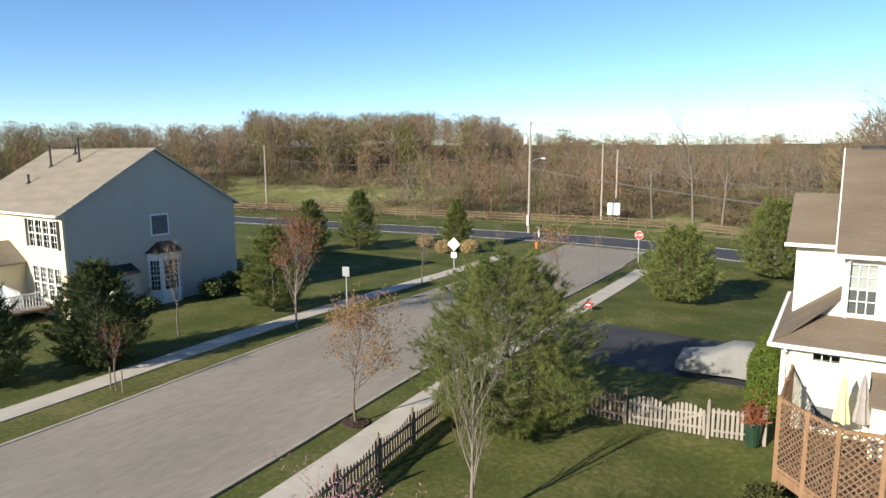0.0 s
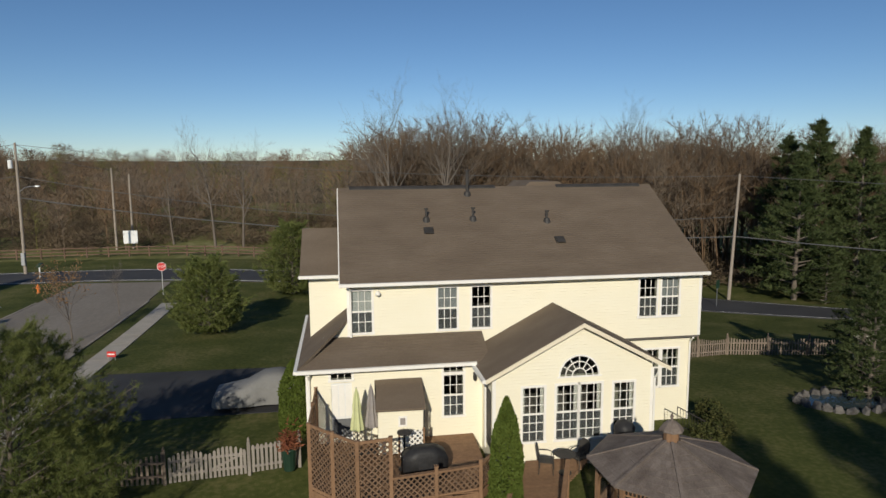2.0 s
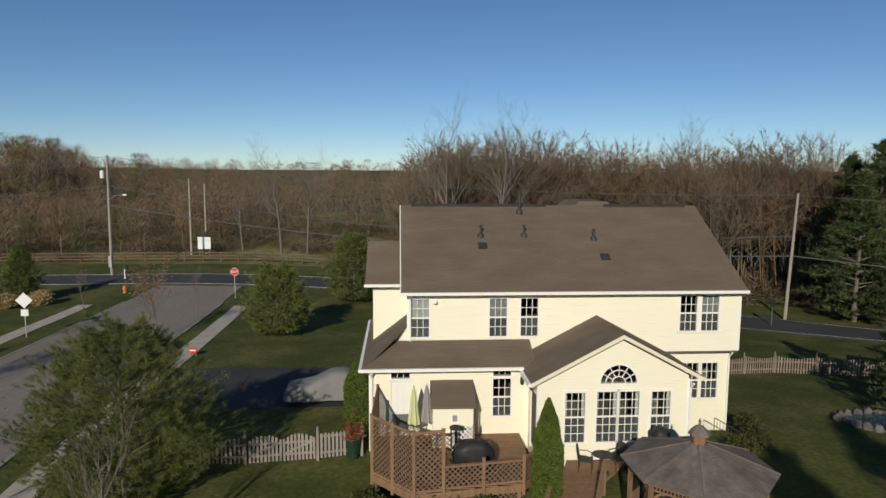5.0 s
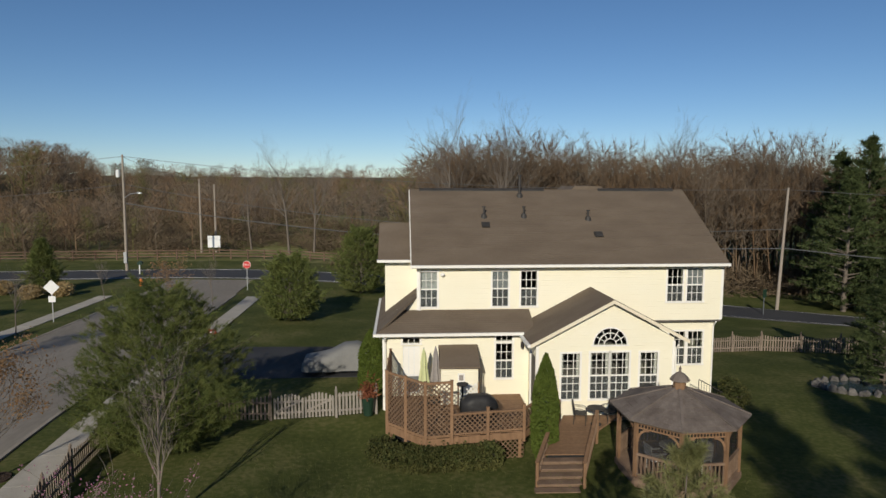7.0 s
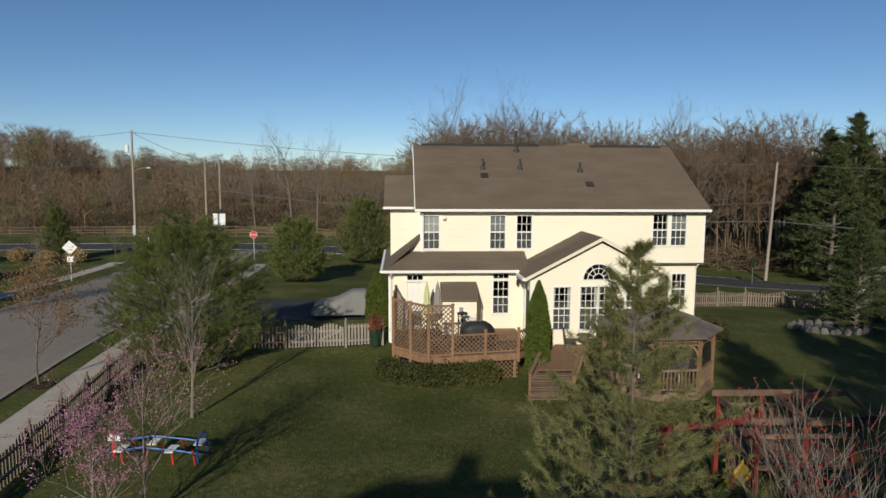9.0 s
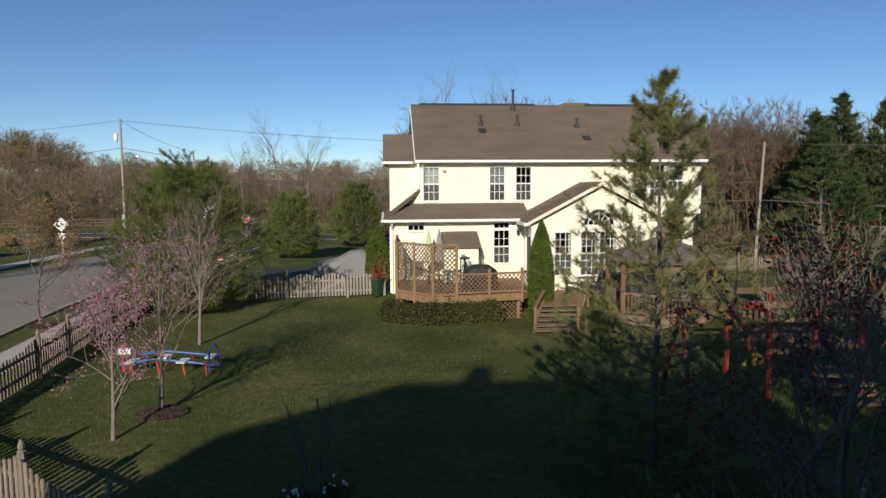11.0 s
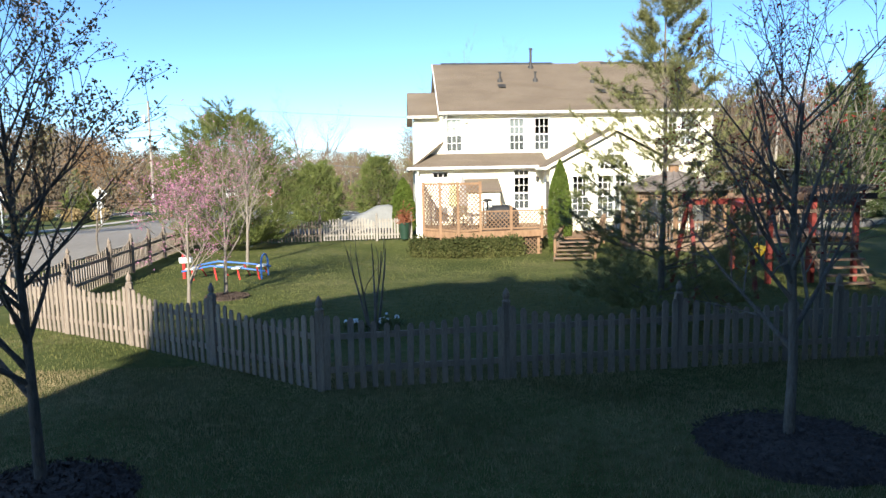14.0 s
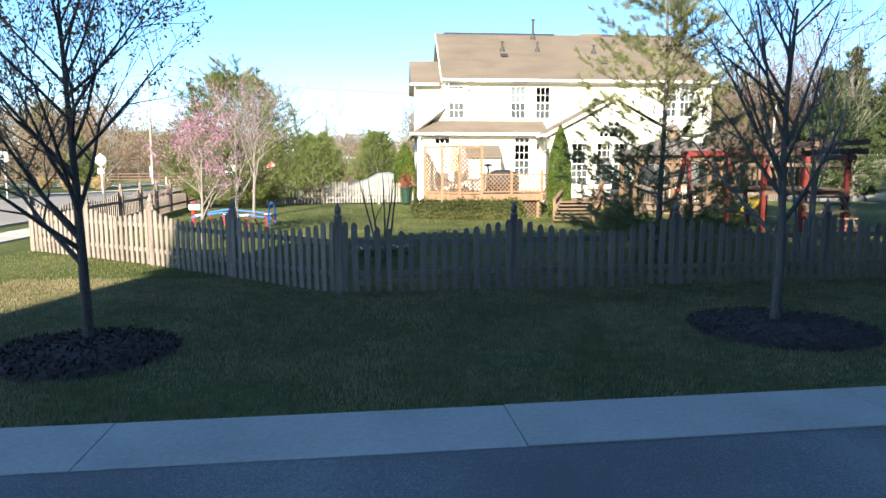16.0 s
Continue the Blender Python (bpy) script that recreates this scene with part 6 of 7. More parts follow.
pine_tree("pine at the far edge of the lawn", (-44.0, 52.0), 48, 6.0, 4.2, 1900, 0.30, 9, "needle_deep", 0.05, 0.6, fill=1200)
pine_tree("pine at the far edge of the lawn", (-48.0, 49.0), 49, 5.0, 3.8, 1900, 0.30, 9, "needle_deep", 0.05, 0.6, fill=1200)
pine_tree("broken-topped pine by the main road", (-36.0, 58.0), 50, 5.2, 3.2, 1900, 0.30, 9, "needle_deep", 0.05, 0.7, fill=1200)
for i, (x, y, h) in enumerate(((-36.8, 28.6, 1.3), (-37.0, 30.3, 1.5), (-37.0, 31.9, 1.7), (-37.2, 24.0, 0.8), (-36.9, 22.0, 0.7))):
    shrub("hedge_bush", "dark foundation shrub against the neighbouring house", (x, y), 60 + i, 0.9, 0.8, h, "needle_dark", 1300, 0.10, "neighbour shrubs")
for i, (x, y) in enumerate(((-39.5, 57.5), (-35.5, 55.0), (-33.5, 56.5), (-48, 44))):
    shrub("ornamental_grass", "clump of dry straw-coloured ornamental grass", (x, y), 70 + i, 0.9, 0.9, 1.3, "straw", 1500, 0.10, "ornamental grasses", "grass")


# ---- woods ----
def twig_tree(rng, height):
    """A far leafless tree: three-sided limbs and slivers for twigs, all triangles."""
    segs, tips = sprout(rng, height, height * 0.014, 46, 2, 11, 0.02, 0.30, 0.16, 0.5, 0.22)
    v, f = [], []

    def sliver(a, b, w):
        u = b - a
        s = u.orthogonal().normalized() * w
        s = Matrix.Rotation(rng.random() * 6.28, 3, u.normalized()) @ s
        k = len(v)
        v.extend((tuple(a - s), tuple(a + s), tuple(b)))
        f.append((k, k + 1, k + 2))

    bv, bf = seg_mesh([(a, b, max(ra * 0.8, 0.025), max(rb * 0.8, 0.014), l) for a, b, ra, rb, l in segs if l <= 1], lambda lv: 3)
    for q in bf:
        f.append((q[0], q[1], q[2]))
        f.append((q[0], q[2], q[3]))
    v.extend(bv)
    for a, b, ra, rb, l in segs:
        if l == 2:
            sliver(a, b + (b - a) * 0.4, 0.02)
            for _ in range(3):
                u = ((b - a).normalized() * 0.8 + Vector((rng.gauss(0, 0.5), rng.gauss(0, 0.5), rng.gauss(0, 0.4) + 0.35))).normalized()
                sliver(a.lerp(b, rng.random()), b + u * height * 0.07 * (0.4 + rng.random()), 0.015)
    for p, d in tips:
        for _ in range(6):
            u = (d * 0.7 + Vector((rng.gauss(0, 0.6), rng.gauss(0, 0.6), rng.gauss(0, 0.5) + 0.35))).normalized()
            sliver(p, p + u * height * 0.065 * (0.4 + rng.random()), 0.015)
    return np.array(v), np.array(f)


def brush(rng, h):
    """A low thicket of tangled twigs."""
    v, f = [], []
    for _ in range(230):
        a, r = rng.random() * 6.283, math.sqrt(rng.random()) * h * 0.95
        top = h * math.sqrt(max(0.05, 1 - (r / h) ** 2))
        p = Vector((r * math.cos(a), r * math.sin(a), top * 0.75 * rng.random()))
        u = Vector((rng.gauss(0, 0.75), rng.gauss(0, 0.75), rng.gauss(0.35, 0.4))).normalized()
        s = u.orthogonal().normalized() * 0.035
        e = p + u * h * 0.42 * (0.4 + rng.random() * 0.6)
        k = len(v)
        v += [tuple(p - s), tuple(p + s), (e.x, e.y, max(0.0, e.z))]
        f.append((k, k + 1, k + 2))
    return np.array(v), np.array(f)


def plant_many(name, label, spots, kinds, material, category="woods"):
    verts, faces, off = [], [], 0
    for (x, y, sc, rot, kind) in spots:
        v, f = kinds[kind]
        c, s = math.cos(rot), math.sin(rot)
        w = np.empty_like(v)
        w[:, 0] = (v[:, 0] * c - v[:, 1] * s) * sc + x
        w[:, 1] = (v[:, 0] * s + v[:, 1] * c) * sc + y
        w[:, 2] = v[:, 2] * sc + ground_z(x, y) - 0.1
        verts.append(w)
        faces.append(f + off)
        off += len(v)
    me = tri_mesh(name, np.concatenate(verts), np.concatenate(faces), material)
    return tagged(new(name, me), label, category, kind="stuff")


def tri_mesh(name, v, f, material):
    n = len(f)
    me = bpy.data.meshes.new(name)
    me.vertices.add(len(v))
    me.vertices.foreach_set("co", v.astype(np.float32).ravel())
    me.loops.add(n * 3)
    me.loops.foreach_set("vertex_index", f.astype(np.int32).ravel())
    me.polygons.add(n)
    me.polygons.foreach_set("loop_start", np.arange(0, n * 3, 3, dtype=np.int32))
    me.update(calc_edges=True)
    me.materials.append(M[material])
    return me


def far_tree(rng, h):
    """A leafless tree seen from afar: a stem, a few limbs and a crown of broad twig sprays."""
    v, f = [], []

    def sliver(p, e, w):
        u = e - p
        q = Matrix.Rotation(rng.random() * 6.28, 3, u.normalized()) @ (u.orthogonal().normalized() * w)
        k = len(v)
        v.extend((tuple(p - q), tuple(p + q), tuple(e)))
        f.append((k, k + 1, k + 2))

    rx, z0 = h * rng.uniform(0.17, 0.24), h * rng.uniform(0.28, 0.42)
    lean = Vector((rng.gauss(0, 0.03), rng.gauss(0, 0.03), 1))
    for _ in range(2):
        sliver(Vector((0, 0, -0.3)), lean * h * 0.9, 0.15)
    for _ in range(16):
        t, a = rng.uniform(0.3, 0.8), rng.random() * 6.283
        p = lean * h * t
        sliver(p, p + Vector((math.cos(a), math.sin(a), rng.uniform(0.7, 1.5))).normalized() * h * 0.27 * (1.2 - t), 0.12)
    for _ in range(220):
        t, a = rng.random() ** 0.8, rng.random() * 6.283
        r = rx * math.sqrt(rng.random()) * math.sqrt(max(0.05, 1 - (2 * t - 0.85) ** 2 / 1.4))
        p = lean * (z0 + (h - z0) * t * 0.94) + Vector((r * math.cos(a), r * math.sin(a), 0))
        u = Vector((math.cos(a) * 0.6 + rng.gauss(0, 0.35), math.sin(a) * 0.6 + rng.gauss(0, 0.35), rng.uniform(0.1, 1.1))).normalized()
        sliver(p, p + u * h * rng.uniform(0.07, 0.15), 0.055)
    return np.array(v), np.array(f)


def woods():
    rng = random.Random(99)
    kinds = [twig_tree(random.Random(200 + i), 15) for i in range(7)]
    afar = [far_tree(random.Random(400 + i), 15) for i in range(9)]
    low = [brush(random.Random(300 + i), 2.6) for i in range(4)]
    near, near_warm, far, far_warm, far_green, under = [], [], [], [], [], []

    def put(x, y, sc):
        q = (x, y, sc, rng.uniform(0, 6.28), rng.randrange(7))
        (near if rng.random() < 0.6 else near_warm).append(q)

    def put_far(x, y, sc):
        q = (x, y, sc, rng.uniform(0, 6.28), rng.randrange(9))
        u = rng.random() + 0.25 * math.sin(x * 0.045) * math.sin(y * 0.06)
        (far if u < 0.52 else far_warm if u < 0.90 else far_green).append(q)

    # behind the main road, on the low side
    for i in range(300):
        x = rng.uniform(2, 112) if i < 200 else rng.uniform(2, 50)
        y = 78 + abs(rng.gauss(0, 12)) - max(0, x - 22) * 0.5 + rng.uniform(0, 6)
        if x < 14:
            y += (14 - x) * 0.6
        if 36 < x < 62 and y < 74:
            y += 16
        put(x, y, rng.uniform(0.85, 1.25))
    for i in range(260):
        x = rng.uniform(-4, 120)
        put_far(x, 96 + abs(rng.gauss(0, 22)) - max(0, x - 22) * 0.5, rng.uniform(0.75, 1.12))
    for i in range(360):
        x = rng.uniform(-10, 112)
        y = 79 + abs(rng.gauss(0, 9)) - max(0, x - 22) * 0.5
        under.append((x, y, rng.uniform(0.6, 1.6), rng.uniform(0, 6.28), rng.randrange(4)))
    # towards the far rise, lower growth
    for i in range(330):
        y = rng.uniform(105, 340)
        put_far(rng.uniform(-0.46, 0.06) * y, y, rng.uniform(0.40, 0.66) * (0.5 + y / 240))
    for i in range(330):
        x, y = rng.uniform(-75, 0), 94 + abs(rng.gauss(0, 36))
        under.append((x, y, rng.uniform(0.5, 1.2), rng.uniform(0, 6.28), rng.randrange(4)))
    # wooded hill
    for i in range(1150):
        a = radians(rng.uniform(13, 84))
        d = rng.uniform(190, 350) if rng.random() < 0.85 else rng.uniform(165, 195)
        if a < radians(26) and d < 225:
            continue
        hump = 1.16 if radians(27) < a < radians(50) else 0.84
        put_far(-d * math.sin(a), d * math.cos(a), rng.uniform(0.68, 1.02) * hump)
    for i in range(300):
        a = radians(rng.uniform(10, 75))
        d = rng.uniform(158, 205)
        under.append((-d * math.sin(a), d * math.cos(a), rng.uniform(0.9, 1.9), rng.uniform(0, 6.28), rng.randrange(4)))
    for i in range(130):
        a = radians(rng.uniform(14, 62))
        d = rng.uniform(96, 160)
        if rng.random() < 0.7 and radians(34) < a < radians(54):
            continue
        under.append((-d * math.sin(a), d * math.cos(a), rng.uniform(0.4, 1.2), rng.uniform(0, 6.28), rng.randrange(4)))
    for i in range(240):
        a = radians(rng.uniform(10, 84))
        d = rng.uniform(215, 350)
        under.append((-d * math.sin(a), d * math.cos(a), rng.uniform(2.0, 3.2), rng.uniform(0, 6.28), rng.randrange(4)))
    # scrub between the meadow and the road
    for i in range(95):
        a = radians(rng.uniform(14, 37))
        d = rng.uniform(98, 150)
        put_far(-d * math.sin(a), d * math.cos(a), rng.uniform(0.38, 0.62))
    for i in range(60):
        a = radians(rng.uniform(24, 58))
        d = rng.uniform(112, 170)
        if radians(36) < a < radians(52) and d < 150:
            continue
        put_far(-d * math.sin(a), d * math.cos(a), rng.uniform(0.35, 0.6))
    plant_many("bare_woods", "leafless grey-brown deciduous woods behind the house", near, kinds, "twig")
    plant_many("budding_woods", "deciduous woods with warm brown budding twigs behind the house", near_warm, kinds, "twig_warm")
    plant_many("hill_woods", "leafless grey-brown woods on the far hills", far, afar, "twig")
    plant_many("budding_hill_woods", "warm brown budding woods on the far hills", far_warm, afar, "twig_warm")
    plant_many("leafing_hill_woods", "scattered hill trees with first yellow-green leaves", far_green, afar, "bud")
    plant_many("underbrush", "tangled brown underbrush along the wood's edge", under, low, "brush", "underbrush")


woods()


def tall_bare(at, seed, h, label):
    broad_tree("tall_bare_tree", label, at, seed, h, h * 0.013, "bark", None, spread_deg=40, levels=4, limbs=12, first=0.35, up=0.26, group="tall roadside trees", shrink=0.5)


tall_bare((-20.2, 93), 81, 15.5, "tall bare tree standing beyond the road")
tall_bare((-16.6, 93.5), 82, 14.0, "tall leaning bare tree wrapped in pale vines")
tall_bare((-26.5, 96), 83, 12.0, "thin bare tree beyond the road")
tall_bare((3.0, 78), 84, 20.0, "very tall bare tree behind the house")
tall_bare((9.0, 76), 85, 20.5, "very tall bare tree behind the house")
tall_bare((33.0, 80), 86, 20.5, "very tall bare tree behind the house")
tall_bare((-1.5, 86), 87, 12.0, "bare tree behind the house")
rng_e = random.Random(7)
# those with y below 17 stand out of view, added to shade the right lawn
for i, (x, y, h) in enumerate(((46.5, 63.5, 18), (49.5, 61, 17), (47, 69, 17), (54, 57, 15), (57, 62, 18), (44, 58, 6), (61, 55, 17), (22.5, 27.5, 6.0), (25, 31, 6.5), (13.8, -1.4, 12), (16.5, -1.0, 13), (19.0, 3.5, 12), (22.5, 9.0, 12), (26.0, 5.0, 13), (27.5, 13.0, 11), (31.5, 9.0, 13), (35.0, 16.0, 12), (42.5, 60.5, 15), (5.0, -13.5, 17), (9.0, -14.0, 18), (13.0, -13.5, 18), (17.0, -12.5, 18), (21.0, -10.5, 17), (25.0, -6.0, 17))):
    pine_tree("tall dark evergreen of the woodland edge and the unseen shade rows", (x, y), 90 + i, h, h * 0.56, 2300, 0.03 * h, 13, "needle_dark", 0.05, 0.9, "evergreen_tree", "evergreens", 0.5, fill=500, soft=0.75)


# ---- poles, wires and signs ----
def utility_pole(at, h, lean=(0, 0), label="weathered wooden utility pole with wires"):
    z = ground_z(*at)
    t = thing("utility_pole", label, "utility pole", (*at, z), group="utility poles")
    bm = bmesh.new()
    tube(bm, [(0, 0, -0.2), (lean[0] / 2, lean[1] / 2, h / 2), (lean[0], lean[1], h)], 0.17, 10, 0.11)
    part("pole", bm, "pole", t)
    return t, Vector((at[0] + lean[0], at[1] + lean[1], z + h))


pA, topA = utility_pole((-35.2, 73.4), 13.6, (0.1, 0), "tall utility pole with transformer and street lamp arm")
bm = bmesh.new()
tube(bm, [(0.1, 0, 8.6), (0.9, -0.3, 9.1), (1.9, -0.5, 9.2)], 0.04, 6)
arm = part("lamp_arm", bm, "metal", pA)
bm = bmesh.new()
lathe(bm, [(0.05, -0.08), (0.16, -0.04), (0.14, 0.06), (0.04, 0.1)], 10, (2.1, -0.55, 9.18), (2.0, 0.9))
part("lamp_head", bm, "metal", arm)
bm = bmesh.new()
lathe(bm, [(0.2, 0), (0.22, 0.05), (0.22, 0.75), (0.2, 0.82), (0.05, 0.9)], 12, (-0.42, -0.2, 11.0))
part("transformer", bm, "white", pA)
bm = bmesh.new()
box(bm, -0.17, 0.17, -0.32, -0.12, 1.0, 2.3)
part("meter_box", bm, "metal", pA)
pB, topB = utility_pole((-32.7, 92.0), 10.8)
pC, topC = utility_pole((36.2, 61.6), 12.6, (0.4, -0.2), "leaning utility pole beside the main road")
pD, topD = utility_pole((-30.9, 93.0), 10.0, (0, 0), "dark utility pole carrying a white sign board")
pE, topE = utility_pole((-92, 82), 11.5)
pF, topF = utility_pole((27.5, 66.5), 6.5, (0, 0), "short wooden guy pole by the road")


def wire(a, b, sag, r=0.022):
    a, b = Vector(a), Vector(b)
    bm = bmesh.new()
    n = 14
    tube(bm, [a.lerp(b, i / n) - Vector((0, 0, sag * 4 * (i / n) * (1 - i / n))) for i in range(n + 1)], r, 4)
    return solid("overhead_wire", bm, "wire", "sagging overhead wire between utility poles", "wire", "overhead wires")


wire(topA - Vector((0, 0, 0.2)), topC - Vector((0, 0, 0.2)), 1.2)
wire(topA - Vector((0, 0, 0.2)), topE - Vector((0, 0, 0.2)), 1.0)
wire(topA - Vector((0, 0, 3.4)), topC - Vector((0, 0, 4.2)), 2.2, 0.03)
wire(topA - Vector((0, 0, 3.4)), topE - Vector((0, 0, 2.2)), 1.6, 0.025)
wire(topA - Vector((0, 0, 5.6)), topC - Vector((0, 0, 6.2)), 1.6, 0.05)
wire(topC - Vector((0, 0, 0.2)), (96, 8, 9), 1.2)
wire(topC - Vector((0, 0, 6.2)), (96, 8, 4.5), 1.4, 0.05)
wire(topA - Vector((0, 0, 0.2)), topB - Vector((0, 0, 0.2)), 0.5)


def road_sign(at, h, kind, label, rz):
    t = thing("road_sign", label, "road sign", (*at, ground_z(*at)), rz)
    bm = bmesh.new()
    box(bm, -0.03, 0.03, -0.03, 0.03, -0.05, h)
    part("post", bm, "metal", t)
    bm = bmesh.new()
    if kind == "diamond":
        prism(bm, [(-0.55, 0, h - 0.45), (0, 0, h - 1.0), (0.55, 0, h - 0.45), (0, 0, h + 0.1)], (0, 0.012, 0))
        ob = part("plate", bm, "white", t)
        ob.location.y = -0.045
        bm = bmesh.new()
        prism(bm, [(-0.24, 0, h - 1.55), (0.24, 0, h - 1.55), (0.24, 0, h - 1.1), (-0.24, 0, h - 1.1)], (0, 0.012, 0))
        ob = part("plate", bm, "white", t)
        ob.location.y = -0.045
    elif kind == "stop":
        r = 0.40
        prism(bm, [(r * math.cos(math.pi / 8 + math.pi / 4 * k), 0, h - 0.4 + r * math.sin(math.pi / 8 + math.pi / 4 * k)) for k in range(8)], (0, 0.012, 0))
        ob = part("border", bm, "white", t)
        ob.location.y = -0.045
        bm = bmesh.new()
        r = 0.37
        prism(bm, [(r * math.cos(math.pi / 8 + math.pi / 4 * k), 0, h - 0.4 + r * math.sin(math.pi / 8 + math.pi / 4 * k)) for k in range(8)], (0, 0.006, 0))
        ob = part("plate", bm, "redplastic", t)
        ob.location.y = -0.055
        cu = bpy.data.curves.new("word", "FONT")
        cu.body, cu.size, cu.align_x, cu.extrude = "STOP", 0.27, "CENTER", 0.003
        cu.materials.append(M["white"])
        ob = new("word", cu)
        ob.parent = t
        ob.matrix_basis = pose(0, -0.06, h - 0.49, 90, 0, 0)
    else:
        prism(bm, [(-0.22, 0, h - 0.6), (0.22, 0, h - 0.6), (0.22, 0, h), (-0.22, 0, h)], (0, 0.012, 0))
        ob = part("plate", bm, "metal", t)
        ob.location.y = -0.045
    return t


road_sign((-27.7, 44.6), 3.05, "diamond", "diamond-shaped sign seen from its pale back, on a metal post", 8)
road_sign((-17.9, 61.0), 2.95, "stop", "red octagonal stop sign on a white post", 6)
road_sign((-26.7, 30.8), 2.75, "plate", "small grey rectangular sign on a post, seen from behind", 20)


def sign_board():
    t = thing("sign_board", "white sign board fixed low between posts beyond the road", "sign", (-30.7, 91.5, ground_z(-30.7, 91.5)))
    bm = bmesh.new()
    box(bm, -0.9, 0.9, -0.05, 0.05, 0.9, 2.6)
    part("board", bm, "white", t)
    for x in (-0.7, 0.7):
        bm = bmesh.new()
        box(bm, x - 0.06, x + 0.06, 0.05, 0.17, -0.1, 2.6)
        part("post", bm, "wood_old", t)


sign_board()


def hydrant(at):
    t = thing("fire_hydrant", "orange fire hydrant by the junction", "hydrant", (*at, ground_z(*at)))
    bm = bmesh.new()
    lathe(bm, [(0.16, 0), (0.16, 0.05), (0.11, 0.08), (0.11, 0.5), (0.15, 0.53), (0.13, 0.62), (0.04, 0.72), (0.03, 0.78)], 12)
    part("barrel", bm, "orange", t)
    for s in (-1, 1):
        bm = bmesh.new()
        tube(bm, [(0, 0, 0.42), (s * 0.2, 0, 0.42)], 0.055, 8)
        part("nozzle", bm, "orange", t)


hydrant((-29.0, 62.6))


def mailbox(at, label, material="green"):
    t = thing("mailbox", label, "mailbox", (*at, ground_z(*at)), 10)
    bm = bmesh.new()
    box(bm, -0.05, 0.05, -0.05, 0.05, -0.05, 1.1)
    part("post", bm, "white", t)
    bm = bmesh.new()
    prism(bm, [(-0.25, 0, 1.1), (0.25, 0, 1.1)] + [(0.25 * math.cos(math.pi * k / 8), 0, 1.28 + 0.2 * math.sin(math.pi * k / 8)) for k in range(9)], (0, 0.6, 0))
    part("box", bm, material, t)


mailbox((-32.6, 70.8), "dark green mailbox on a white post")


def kerb_sign(at):
    t = thing("yard_sign", "low red and white yard sign at the driveway mouth", "sign", (*at, ground_z(*at)), -10)
    bm = bmesh.new()
    box(bm, -0.26, 0.26, -0.02, 0.02, 0.2, 0.52)
    p = part("panel", bm, "redplastic", t)
    bm = bmesh.new()
    box(bm, -0.2, 0.2, -0.028, -0.021, 0.32, 0.4)
    part("bar", bm, "white", p)
    for x in (-0.2, 0.2):
        bm = bmesh.new()
        box(bm, x - 0.02, x + 0.02, -0.015, 0.015, 0, 0.2)
        part("leg", bm, "metal", t)


kerb_sign((-14.6, 39.8))


def rail_fence():
    """Split-rail fence beyond the main road."""
    t = thing("rail_fence", "weathered three-rail post fence beyond the road", "fence")
    pts = [(p, q) for p, q in line_at([(-130, 74), (-90, 79), (-50, 84), (-20, 86), (2, 83)], 12)]
    for (p, _), (q, _) in zip(pts, pts[1:]):
        bm = bmesh.new()
        z = ground_z(p.x, p.y)
        box(bm, p.x - 0.08, p.x + 0.08, p.y - 0.08, p.y + 0.08, z - 0.1, z + 1.35)
        part("post", bm, "wood_dark", t)
        for h in (0.4, 0.8, 1.2):
            bm = bmesh.new()
            beam(bm, (p.x, p.y - 0.1, z + h), (q.x, q.y - 0.1, ground_z(q.x, q.y) + h), 0.05, 0.14)
            part("rail", bm, "wood_dark", t)


rail_fence()


